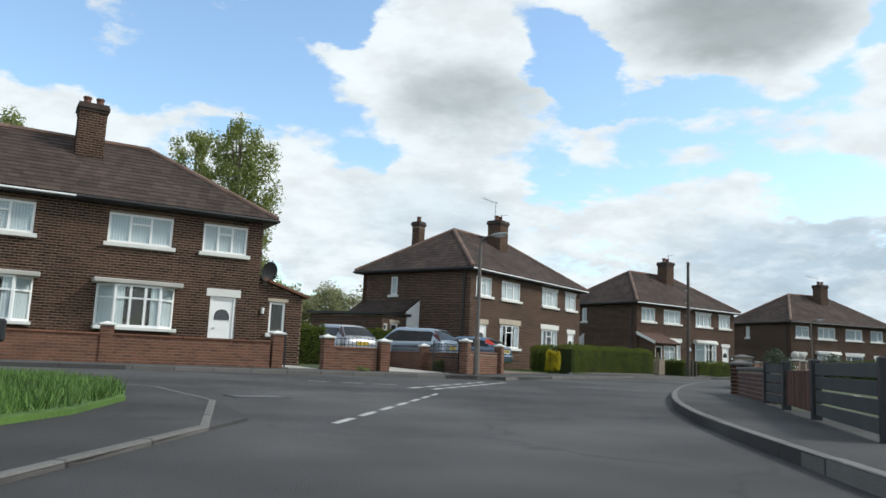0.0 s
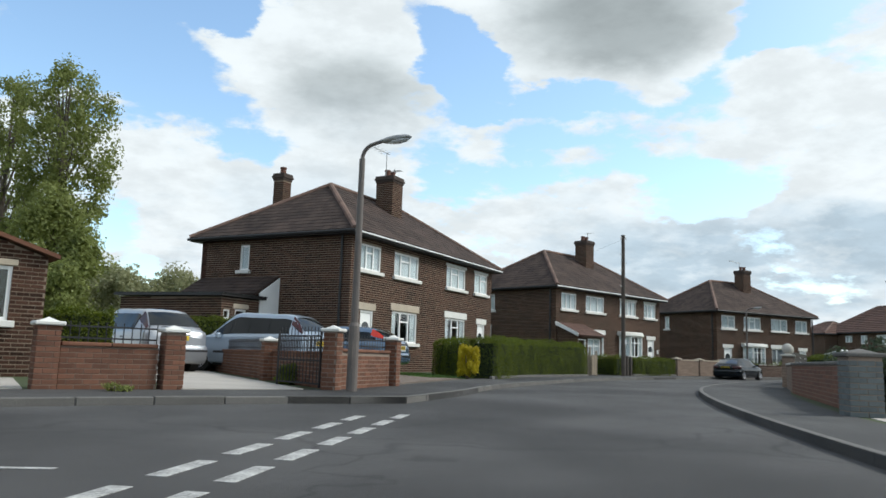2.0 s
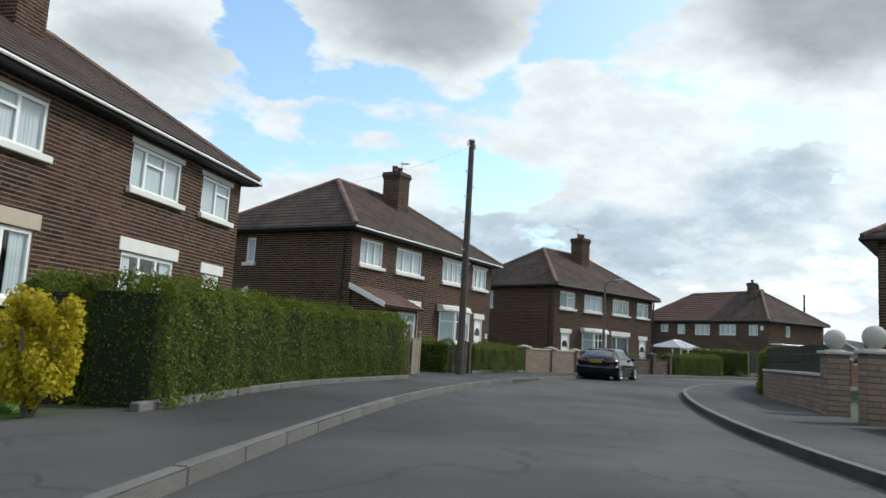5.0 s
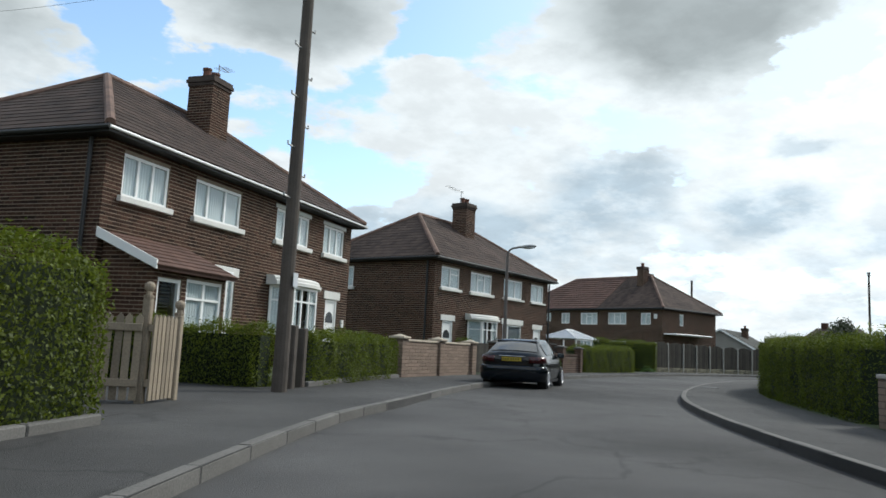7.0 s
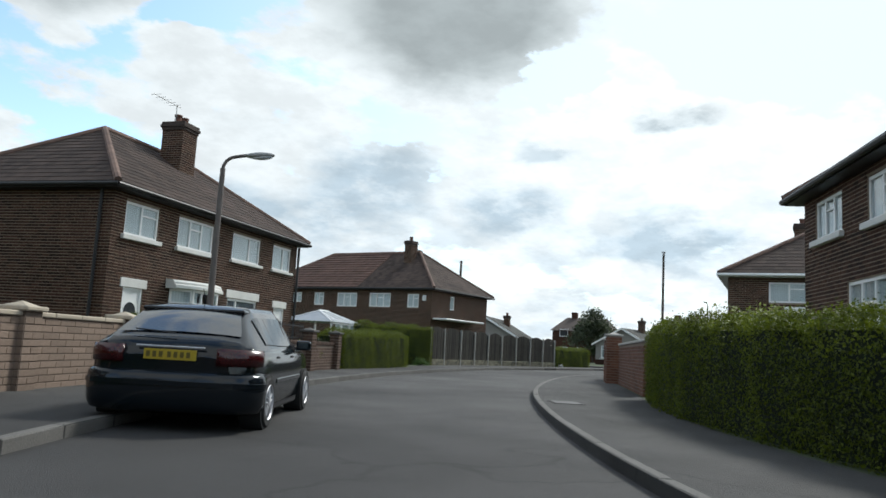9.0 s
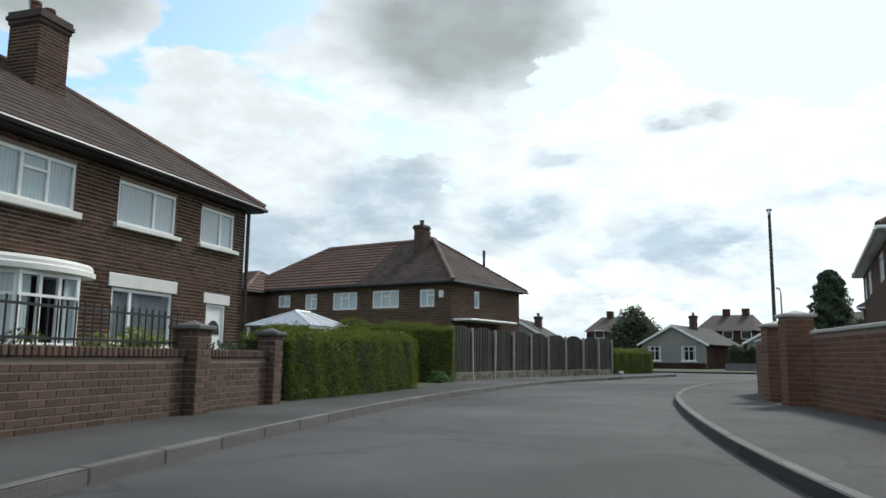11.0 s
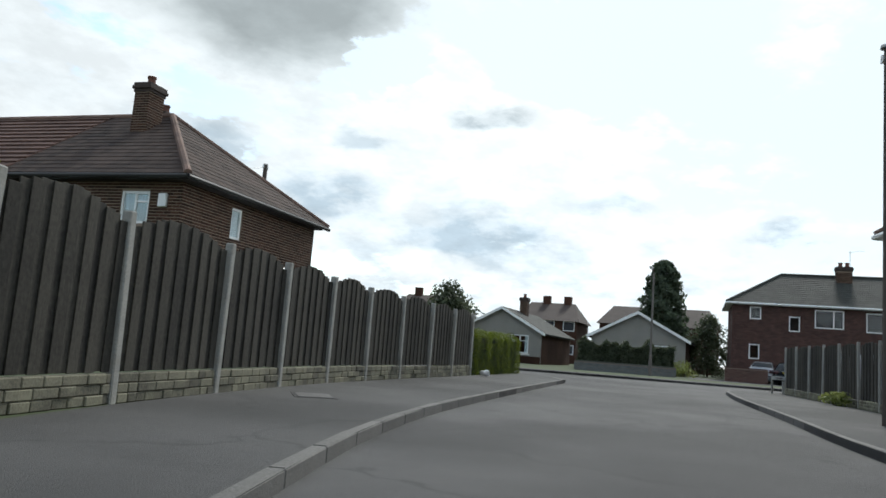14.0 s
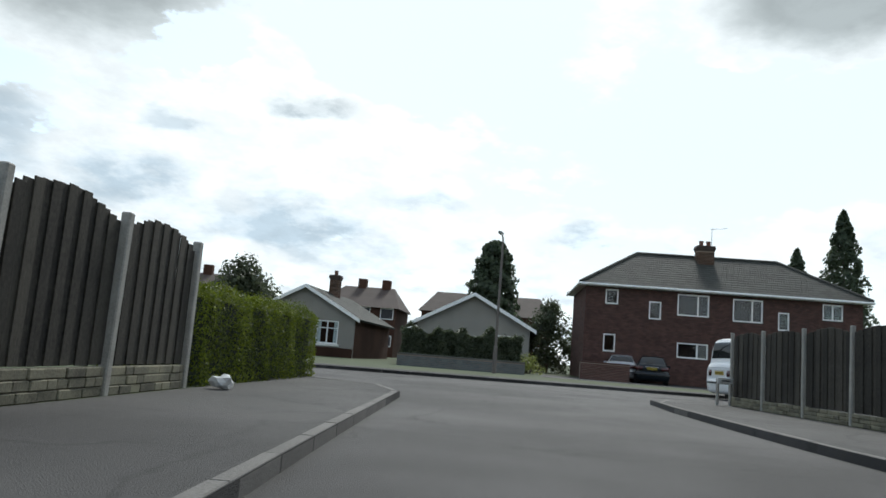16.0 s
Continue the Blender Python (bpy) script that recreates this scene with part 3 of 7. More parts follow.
kerb_run(SIDE_S[:6], 1, 0.03, 0.08)
kerb_run(FAR_KERB[1:4], 1)


# give-way markings across the mouth of the side road
def dash(a, b, w=0.09):
    a, b = Vector(a), Vector(b)
    d = b - a
    bm = one(0, d.length, -w / 2, w / 2, 0.0, 0.003)
    return part("dash", bm, M["paint"], marks, at=plan(a, d, 0.001))


marks = root("give_way_line", pose(0, 0, 0), "worn white double dashed give-way line on asphalt", "road marking", kind="structure")
for (x0, y0), (x1, y1), count, wide in (((0.5, 5.7), (1.35, 11.9), 7, 0.07), ((0.8, 13.3), (2.5, 19.1), 6, 0.13), ((1.22, 13.2), (3.05, 19.4), 7, 0.13), ((-1.3, 14.6), (0.7, 14.5), 3, 0.06)):
    for k in range(count):
        dash(Vector((x0, y0)).lerp(Vector((x1, y1)), k / count), Vector((x0, y0)).lerp(Vector((x1, y1)), (k + 0.66) / count), wide)


# ---- houses ----
def window(house, at, x0, x1, z0, z1, lights=3, sill=True, net=True, seed=0, frame=0.07, transom=False, cuts=None, sill_h=0.13):
    fm = M["upvc"]
    bm = bmesh.new()
    rings = []
    for y in (0.03, 0.1):
        for i, q in ((0, 0.0), (1, frame)):
            rings.append([bm.verts.new((x, y, zz)) for x, zz in ((x0 + q, z0 + q), (x1 - q, z0 + q), (x1 - q, z1 - q), (x0 + q, z1 - q))])
    fo, fi, bo, bi = rings
    for k in range(4):
        j = (k + 1) % 4
        bm.faces.new((fo[k], fo[j], fi[j], fi[k]))
        bm.faces.new((bi[k], bi[j], bo[j], bo[k]))
        bm.faces.new((fi[k], fi[j], bi[j], bi[k]))
        bm.faces.new((bo[k], bo[j], fo[j], fo[k]))
    win = part("window", bm, fm, house, at=at)
    cuts = cuts or [k / lights for k in range(1, lights)]
    lights = len(cuts) + 1
    xs = [x0 + q * (x1 - x0 - frame) for q in [0.0, *cuts, 1.0]]
    for k in range(1, lights):
        part("mullion", one(xs[k], xs[k] + frame, 0.032, 0.098, z0 + frame, z1 - frame), fm, win)
    zt = z1 - 0.32 * (z1 - z0)
    has = [transom is True or (transom == "mid" and k == lights // 2) for k in range(lights)]
    if transom:
        for k in range(lights):
            if not has[k]:
                continue
            part("transom", one(xs[k] + frame, xs[k + 1], 0.034, 0.096, zt - 0.025, zt + 0.025), fm, win)
    for k in range(lights):
        a, b = xs[k] + frame, xs[k + 1]
        for c, d in (((z0 + frame, zt - 0.025), (zt + 0.025, z1 - frame)) if has[k] else ((z0 + frame, z1 - frame),)):
            pane = part("pane", one(a - 0.004, b + 0.004, 0.06, 0.066, c - 0.004, d + 0.004), M["glass"], win)
            pane.visible_shadow = False
    if net:
        rng = random.Random(seed)
        V, F, n = [], [], int((x1 - x0) / 0.025)
        gap = (x0 + x1) / 2 if net == "drapes" else None
        for k in range(n + 1):
            x = x0 + (x1 - x0) * k / n
            y = 0.088 + 0.006 * math.sin(k * 1.9 + seed) + 0.005 * rng.random()
            V += [(x, y, z0 + 0.02), (x, y, z1 - 0.02)]
        for k in range(n):
            x = x0 + (x1 - x0) * (k + 0.5) / n
            if gap and abs(x - gap) < 0.28 * (x1 - x0):
                continue
            F.append((2 * k, 2 * k + 2, 2 * k + 3, 2 * k + 1))
        part("curtain", raw("curtain", V, F, M["grey_net" if net == "grey" else "net"]), None, win, "grey pleated curtain" if net == "grey" else "pale net curtain")
    if sill:
        part("sill", bevelled(x0 - 0.11, x1 + 0.11, -0.11, 0.1, z0 - sill_h, z0 - 0.001, by=0.012), M["stone"], win, "white painted stone sill")
    return win


def door(house, at, x0, x1, z0, z1, colour="upvc"):
    bm = bmesh.new()
    for a, b, c, d in ((x0, x1, z1 - 0.07, z1), (x0, x0 + 0.07, z0, z1 - 0.07), (x1 - 0.07, x1, z0, z1 - 0.07)):
        box(bm, a, b, 0.02, 0.12, c, d)
    frame_ob = part("door_frame", bm, M["upvc"], house, at=at)
    bm = bmesh.new()
    w = x1 - x0
    box(bm, x0 + 0.07, x1 - 0.07, 0.06, 0.1, z0 + 0.03, z1 - 0.07)
    for a in (x0 + 0.16, x0 + w / 2 + 0.04):
        box(bm, a, a + w / 2 - 0.2, 0.048, 0.06, z0 + 0.15, z0 + 0.75)
    leaf = part("door", bm, M[colour], house, "white panelled front door with an arched light", at=at)
    cx, zc, r = (x0 + x1) / 2, z0 + 1.38, 0.3 * w
    for name, rr, y, m in (("light_surround", r + 0.035, 0.05, M[colour]), ("door_light", r, 0.045, M["door_glass"])):
        rim = [(cx - rr, zc - 0.42 * rr)] + [(cx - rr * math.cos(k * math.pi / 10), zc + rr * math.sin(k * math.pi / 10)) for k in range(11)] + [(cx + rr, zc - 0.42 * rr)]
        n = len(rim)
        V = [(x, y, z) for x, z in rim] + [(x, 0.062, z) for x, z in rim]
        F = [tuple(range(n - 1, -1, -1))] + [(k, (k + 1) % n, (k + 1) % n + n, k + n) for k in range(n)]
        part(name, raw(name, V, F, m), None, leaf)
    part("door_handle", bevelled(x0 + 0.12, x0 + 0.22, 0.02, 0.05, z0 + 0.98, z0 + 1.02, by=0.006), M["steel"], leaf, "metal handle")


def slope_tiles(quad, tile=0.3, gauge=0.3, lift=0.034):
    """Tiles over a roof slope: quad = eave left, eave right, top right, top left."""
    el, er, tr, tl = [Vector(q) for q in quad]
    ex = (er - el).normalized()
    up = (tl - el) - ex * (tl - el).dot(ex)
    H = up.length
    up.normalize()
    nrm = ex.cross(up).normalized()
    sl, sr = (tl - el).dot(ex) / H, ((tr - er).dot(ex)) / H
    L = (er - el).length
    V, F = [], []
    rows = int(H / gauge) + 1
    for r in range(rows):
        t0, t1 = r * gauge - 0.04, min(H, (r + 1) * gauge + 0.03)
        if t0 >= H - 0.02:
            break
        lo0, hi0 = sl * max(t0, 0), L + sr * max(t0, 0)
        lo1, hi1 = sl * t1, L + sr * t1
        x = lo0 - (tile / 2 if r % 2 else 0)
        while x < hi0:
            a, b = max(x + 0.003, lo0), min(x + tile - 0.003, hi0)
            c, d = max(x + 0.003, lo1), min(x + tile - 0.003, hi1)
            x += tile
            if b - a < 0.02:
                continue
            c, d = min(c, hi1), max(d, lo1)
            if d < c:
                c = d = (c + d) / 2
            k = len(V)
            for px, pt, pz in ((a, t0, lift), (b, t0, lift), (d, t1, 0.012), (c, t1, 0.012), (a, t0, 0.006), (b, t0, 0.006)):
                V.append(tuple(el + ex * px + up * pt + nrm * pz))
            F += [(k, k + 1, k + 2, k + 3), (k + 4, k + 5, k + 1, k), (k + 4, k, k + 3), (k + 1, k + 5, k + 2)]
    return V, F


def ridge_run(bm, a, b, r=0.12, step=0.42, lift=0.0):
    a, b = Vector(a), Vector(b)
    n = max(1, int((b - a).length / step))
    for k in range(n):
        p, q = a.lerp(b, k / n), a.lerp(b, (k + 1.04) / n)
        p, q = p + Vector((0, 0, lift)), q + Vector((0, 0, lift + 0.012))
        tube(bm, p, q, r, r * 0.93, 8)


def hip_roof(house, x0, x1, y0, y1, ze, zr, inset, mats=("roof",), split=None, base=True):
    """A hipped roof over the eaves rectangle, ridge along x; split: the tiles change kind at that x."""
    ym = (y0 + y1) / 2
    p, q = (x0 + inset, ym, zr), (x1 - inset, ym, zr)
    V = [(x0, y0, ze), (x1, y0, ze), (x1, y1, ze), (x0, y1, ze), p, q, (x0, y0, ze - 0.06), (x1, y0, ze - 0.06), (x1, y1, ze - 0.06), (x0, y1, ze - 0.06)]
    F = [(0, 1, 5, 4), (1, 2, 5), (2, 3, 4, 5), (3, 0, 4), (9, 8, 7, 6), (0, 6, 7, 1), (1, 7, 8, 2), (2, 8, 9, 3), (3, 9, 6, 0)]
    roof = part("roof", raw("roof", V, F, M[mats[0]]), None, house, "dark brown hipped tiled roof")
    quads = []
    if split is None:
        quads.append((((x0, y0, ze), (x1, y0, ze), q, p), mats[0]))
        quads.append((((x1, y1, ze), (x0, y1, ze), p, q), mats[0]))
    else:
        m = (split, ym, zr)
        quads += [(((x0, y0, ze), (split, y0, ze), m, p), mats[0]), (((split, y0, ze), (x1, y0, ze), q, m), mats[1]), (((x1, y1, ze), (x0, y1, ze), p, q), mats[0])]
    quads.append((((x1, y0, ze), (x1, y1, ze), q, q), mats[-1]))
    quads.append((((x0, y1, ze), (x0, y0, ze), p, p), mats[0]))
    for quad, m in quads:
        tagged(part("roof_tiles", raw("roof_tiles", *slope_tiles(quad, gauge=0.36 if m == "roof_red" else 0.3, lift=0.075 if m == "roof_red" else 0.026), M[m]), None, roof), kind="stuff")
    bm = bmesh.new()
    ridge_run(bm, p, q)
    for a, b in (((x0, y0, ze), p), ((x1, y0, ze), q), ((x1, y1, ze), q), ((x0, y1, ze), p)):
        ridge_run(bm, a, b, 0.11)
    part("ridge_tiles", bm, M["roof_grey" if mats[0] == "roof_grey" else "ridge"], roof, "reddish half-round hip and ridge tiles")
    return roof


def chimney(house, x, y, z0, z1, w=0.95, d=0.75, pots=2, aerial=0, seed=0):
    bm = bmesh.new()
    box(bm, x - w / 2, x + w / 2, y - d / 2, y + d / 2, z0, z1 - 0.3)
    ch = part("chimney", bm, M["mortar"], house, "sooty brown brick chimney stack")
    for g, c0, c1 in ((0.035, z1 - 0.3, z1 - 0.2), (0.075, z1 - 0.2, z1 - 0.1), (0.045, z1 - 0.1, z1)):
        part("corbel", bevelled(x - w / 2 - g, x + w / 2 + g, y - d / 2 - g, y + d / 2 + g, c0, c1, by=0.008), M["soot"], ch)
    for yy, ang, L, xx in ((y - d / 2, 0, w, x - w / 2), (y + d / 2, 180, w, x + w / 2)):
        skin = bricks_mesh("brickwork", brick_faces(L, 0, z1 - 0.3 - z0, []), M["brick"], seed=seed)
        tagged(part("brickwork", skin, None, ch, at=pose(xx, yy, z0, 0, 0, ang)), kind="stuff")
    for xx, ang, yy in ((x - w / 2, -90, y + d / 2), (x + w / 2, 90, y - d / 2)):
        skin = bricks_mesh("brickwork", brick_faces(d, 0, z1 - 0.3 - z0, []), M["brick"], seed=seed)
        tagged(part("brickwork", skin, None, ch, at=pose(xx, yy, z0, 0, 0, ang)), kind="stuff")
    for k in range(pots):
        px = x + (k - (pots - 1) / 2) * 0.4
        bm = tube(bmesh.new(), (px, y, z1), (px, y, z1 + 0.28), 0.13, 0.11, 12)
        tube(bm, (px, y, z1 + 0.24), (px, y, z1 + 0.3), 0.14, 0.14, 12)
        part("pot", bm, M["pot"], ch, "red clay chimney pot")
    part("flashing", one(x - w / 2 - 0.1, x + w / 2 + 0.1, y - d / 2 - 0.12, y - d / 2 - 0.01, z0 + 0.5, z0 + 0.58), M["concrete"], ch, "pale mortar flashing")
    for way_, up in {1: ((1, 1.1),), -1: ((-1, 0.65),), 2: ((-1, 1.1), (1, 0.5)), 3: ((1, 0.65),)}.get(aerial, ()):
        bm = bmesh.new()
        ax, top = x + way_ * (w / 2 - 0.08), z1 + up
        tube(bm, (ax, y, z1 - 0.5), (ax, y, top), 0.02, 0.015, 6)
        tube(bm, (ax - 0.1 * way_, y - 0.1, top - 0.1), (ax + 0.9 * way_, y + 0.3, top + 0.1), 0.012, 0.012, 5)
        for k in range(5):
            bx = ax + way_ * (0.1 + 0.19 * k)
            tube(bm, (bx, y - 0.22 + 0.07 * k, top - 0.06 + 0.04 * k), (bx, y + 0.26 + 0.05 * k, top - 0.06 + 0.04 * k), 0.007, 0.007, 4)
        part("aerial", bm, M["steel"], ch, "thin metal television aerial")
    return ch


def semi(o, u, W=11.5, D=7.2, z=0.0, label="", seed=0, stone_lintels=False, aerial=1, near=None, bays=(False, False), chim=(0.5,), back_chim=None, doors=(True, True), over=0.35, chim_dx=0.4, eave=4.87, rise=2.6, inset=3.7, plain=(False, False)):
    """A brick semi-detached pair, mirrored about its middle."""
    house = root("semi_detached_house", plan(o, u, z), label, "house", "brick semi-detached houses")
    zt = eave + 0.05
    openings, wins = [], []
    for side in (0, 1):
        fx = (lambda a, b: (a, b)) if side == 0 else (lambda a, b: (W - b, W - a))
        w1, w2, gw, dr = fx(0.5, 1.95), fx(2.9, 4.8), fx(2.85, 4.8), fx(0.72, 1.55)
        wins.append((side, w1, w2, gw, dr))
        openings += [(*w1, 3.65, 4.58), (*w2, 3.65, 4.58), (*gw, 1.05 if bays[side] else 1.15, 2.33)]
        if doors[side]:
            openings.append((*dr, 0.2, 2.22))
    bm = bmesh.new()
    wall_slab(bm, W, -0.5, zt, openings, 0, 0.25)
    wall = part("front_wall", bm, M["mortar"], house)
    brick_skin(wall, pose(0, 0, 0), W, -0.02, zt, [(a - 0.0, b, c, d) for a, b, c, d in openings], M["brick"], seed, near)
    side_win = [(4.6, 5.05, 3.65, 4.6)]
    for name, px, ang in (("side_wall", 0.0, -90), ("side_wall", W, 90)):
        bm = bmesh.new()
        at = pose(0, D, 0, 0, 0, -90) if ang < 0 else pose(W, 0, 0, 0, 0, 90)
        holes = [(D - b, D - a, c, d) for a, b, c, d in side_win] if ang < 0 else side_win
        wall_slab(bm, D - 0.5, -0.5, zt, holes, 0, 0.25, 0.25)
        w = part(name, bm, M["mortar"], house, at=at)
        brick_skin(w, pose(0, 0, 0), D, -0.02, zt, holes, M["brick"], seed + 5)
        for h in holes:
            window(house, at, *h, lights=1, seed=seed)
    bm = one(0, W, D - 0.25, D, -0.5, zt)
    part("back_wall", bm, M["brick"], house)
    # added inner floor and party walls, coloured dark for the rooms' shade
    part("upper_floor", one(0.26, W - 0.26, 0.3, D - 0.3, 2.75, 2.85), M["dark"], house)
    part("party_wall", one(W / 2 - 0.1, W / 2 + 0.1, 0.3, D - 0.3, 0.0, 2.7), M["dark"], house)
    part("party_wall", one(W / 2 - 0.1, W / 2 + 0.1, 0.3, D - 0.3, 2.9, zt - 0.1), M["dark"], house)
    hip_roof(house, -over, W + over, -over, D + over, eave + 0.08, eave + 0.08 + rise, inset)
    bm = bmesh.new()
    box(bm, -over, W + over, -over + 0.02, 0.02, eave - 0.08, eave - 0.03)
    box(bm, -over, W + over, D, D + over - 0.02, eave - 0.08, eave - 0.03)
    box(bm, -over + 0.02, 0.0, 0.02, D, eave - 0.08, eave - 0.03)
    box(bm, W, W + over - 0.02, 0.02, D, eave - 0.08, eave - 0.03)
    part("soffit", bm, M["gutter"], house, "dark boarded soffit")
    e = over + 0.05
    for k, (a, b) in enumerate((((-e, -e), (W / 2, -e)), ((W / 2, -e), (W + e, -e)), ((W + e, -e), (W + e, D + e)), ((-e, D + e), (-e, -e)))):
        white = k in {2: (0,), 3: (0, 1), 5: (0, 1)}.get(seed, ())
        bm = tube(bmesh.new(), (*a, eave + 0.0), (*b, eave + 0.0), 0.034 if white else 0.055, 0.034 if white else 0.055, 8)
        part("gutter", bm, M["upvc"] if white else M["gutter"], house, "white plastic gutter" if white else "black plastic gutter")
    for x in (0.12, W / 2 + 0.15, W - 0.12):
        if x in (0.12, W - 0.12):
            bm = tube(bmesh.new(), (-0.08 if x < 1 else W + 0.08, 0.35, 0.1), (-0.08 if x < 1 else W + 0.08, 0.35, eave - 0.1), 0.045, 0.045, 8)
            part("downpipe", bm, M["gutter"], house)
    for side, w1, w2, gw, dr in wins:
        if plain[side]:
            window(house, pose(0, 0, 0), *w1, 3.65, 4.58, seed=seed + side, cuts=[0.6], sill_h=0.1)
            window(house, pose(0, 0, 0), *w2, 3.65, 4.58, seed=seed + side + 2, cuts=[0.62], sill_h=0.1)
            window(house, pose(0, 0, 0), *gw, 1.15, 2.33, seed=seed + side + 4, cuts=[0.3], net="grey", sill_h=0.1)
            part("lintel", bevelled(gw[0] - 0.12, gw[1] + 0.12, -0.03, 0.1, 2.34, 2.62, by=0.01), M["stone"], house, "painted stone lintel")
            door(house, pose(0, 0, 0), *dr, 0.2, 2.22)
            part("lintel", bevelled(dr[0] - 0.14, dr[1] + 0.14, -0.03, 0.1, 2.225, 2.48, by=0.01), M["stone"], house, "painted stone lintel")
            part("doorstep", bevelled(dr[0] - 0.1, dr[1] + 0.1, -0.4, 0.02, 0.0, 0.18, by=0.02), M["concrete"], house)
            continue
        window(house, pose(0, 0, 0), *w1, 3.65, 4.58, lights=2 + (seed + side) % 2, seed=seed + side, transom=False if seed == 5 else "mid", cuts=[0.33, 0.66] if seed == 5 else None)
        window(house, pose(0, 0, 0), *w2, 3.65, 4.58, lights=3, seed=seed + side + 2, transom=False if seed == 5 else "mid", cuts=[0.25, 0.5, 0.75] if seed == 5 and side else [0.27, 0.66] if seed in (3, 5) else None)
        for w in (w1, w2) if side and seed != 2 else ():
            part("window_head", bevelled(w[0] - 0.08, w[1] + 0.08, -0.02, 0.1, 4.582, 4.7, by=0.008), M["stone"], house, "white painted window head")
        lint = M["bare_stone"] if stone_lintels and side == 0 else M["stone"]
        if bays[side]:
            bay_window(house, gw, seed + side)
        else:
            window(house, pose(0, 0, 0), *gw, 1.15, 2.33, lights=3, seed=seed + side + 4, transom="mid", net="drapes" if seed % 3 == 0 else True)
            part("lintel", bevelled(gw[0] - 0.12, gw[1] + 0.12, -0.03, 0.1, 2.34, 2.62, by=0.01), lint, house, "painted stone lintel")
        if doors[side]:
            door(house, pose(0, 0, 0), *dr, 0.2, 2.22)
            part("lintel", bevelled(dr[0] - 0.14, dr[1] + 0.14, -0.03, 0.1, 2.225, 2.48, by=0.01), lint, house, "painted stone lintel")
            part("doorstep", bevelled(dr[0] - 0.1, dr[1] + 0.1, -0.4, 0.02, 0.0, 0.18, by=0.02), M["concrete"], house)
    for k in chim:
        chimney(house, W * k + chim_dx, 2.65, eave + 0.9, eave + rise + 1.05, 0.85, 0.85, pots=2, aerial=aerial, seed=seed)
    if back_chim:
        chimney(house, back_chim, 5.5, eave + 0.5, eave + rise + 0.55, 0.5, 0.5, 1, seed=seed)
    return house


def bay_window(house, gw, seed):
    """A shallow splayed bay with a flat lead roof."""
    a, b = gw[0] - 0.3, gw[1] + 0.3
    bm = bmesh.new()
    box(bm, a + 0.3, b - 0.3, -0.55, 0.0, 0.1, 0.98)
    part("bay_base", bm, M["brick"], house)
    if seed > 3:
        V, F, prof, n = [], [], [(0.0, 2.36), (0.06, 2.38), (0.06, 2.47), (0.0, 2.5), (0.0, 2.56), (-0.06, 2.62)], 12
        for k in range(n + 1):
            f = 2 * k / n - 1
            x, y = (a + b) / 2 + f * (b - a) / 2, -0.3 - 0.36 * math.cos(f * math.pi / 2) ** 0.8
            V += [(x, y - out, z) for out, z in prof] + [(x, 0.0, 2.64), (x, 0.0, 2.36)]
        m = len(prof) + 2
        for k in range(n):
            F += [(k * m + j, (k + 1) * m + j, (k + 1) * m + (j + 1) % m, k * m + (j + 1) % m) for j in range(m)]
        F += [tuple(range(m)), tuple(n * m + j for j in range(m - 1, -1, -1))]
        part("bay_roof", raw("bay_roof", V, F, M["stone"]), None, house, "bowed white bay roof with a moulded edge")
    else:
        part("bay_roof", bevelled(a, b, -0.65, 0.0, 2.36, 2.5, by=0.02), M["concrete"], house, "flat bay roof with a deep fascia")
    part("bay_sill", bevelled(a + 0.1, b - 0.1, -0.66, 0.0, 0.98, 1.08, by=0.012), M["stone"], house)
    window(house, pose(0, -0.6, 0), a + 0.6, b - 0.6, 1.08, 2.36, lights=3, sill=False, transom=True, seed=seed, net="drapes")
    for p, ang in (((a + 0.12, -0.08), -45), ((b - 0.6, -0.56), 45)):
        window(house, pose(p[0], p[1], 0, 0, 0, ang), 0.0, 0.68, 1.08, 2.36, lights=1, sill=False, transom=True, seed=seed + 1)


def unit(v):
    return Vector(v).normalized()


def inset_corner(e, u, d=0.35):
    u = unit(u)
    return (e[0] + d * u.x - d * u.y, e[1] + d * u.y + d * u.x)


uA, uB, uC, uD = unit((0.862, 0.507)), unit((0.585, 0.811)), unit((0.808, 0.59)), unit((0.935, 0.355))
cA = Vector((-5.22, 24.28)) + 0.36 * uA
house_a = semi(cA - 11.6 * uA, uA, 11.6, label="brown brick semi-detached pair with white bay windows", seed=2, bays=(True, True), aerial=0)
house_b = semi(inset_corner((2.64, 35.26), uB), uB, 12.05, D=7.0, z=0.06, label="brown brick semi-detached pair with net-curtained windows behind a clipped hedge", seed=3, stone_lintels=True, aerial=2, near=(0.0, 4.0, 2.4, 3.7), back_chim=2.7, chim_dx=0.55)
house_c = semi(inset_corner((14.35, 50.17), uC), uC, 11.35, D=7.0, label="brown brick semi-detached pair with a tiled porch beside a telegraph pole", seed=5, aerial=3, doors=(False, True), bays=(False, True), chim_dx=0.85)
house_d = semi(inset_corner((29.42, 60.55), uD), uD, 10.76, D=7.0, z=-0.19, plain=(False, True), bays=(True, False), label="brown brick semi-detached pair behind a buff brick wall", seed=6, aerial=-1, chim_dx=0.75)

bm = tube(bmesh.new(), (10.82, -0.06, 0.1), (10.82, -0.06, 4.75), 0.05, 0.05, 8)
part("downpipe", bm, M["gutter"], house_d)

part("meter_box", bevelled(10.92, 11.06, -0.07, 0.0, 1.35, 1.6, by=0.01), M["upvc"], house_c, "small white wall box")
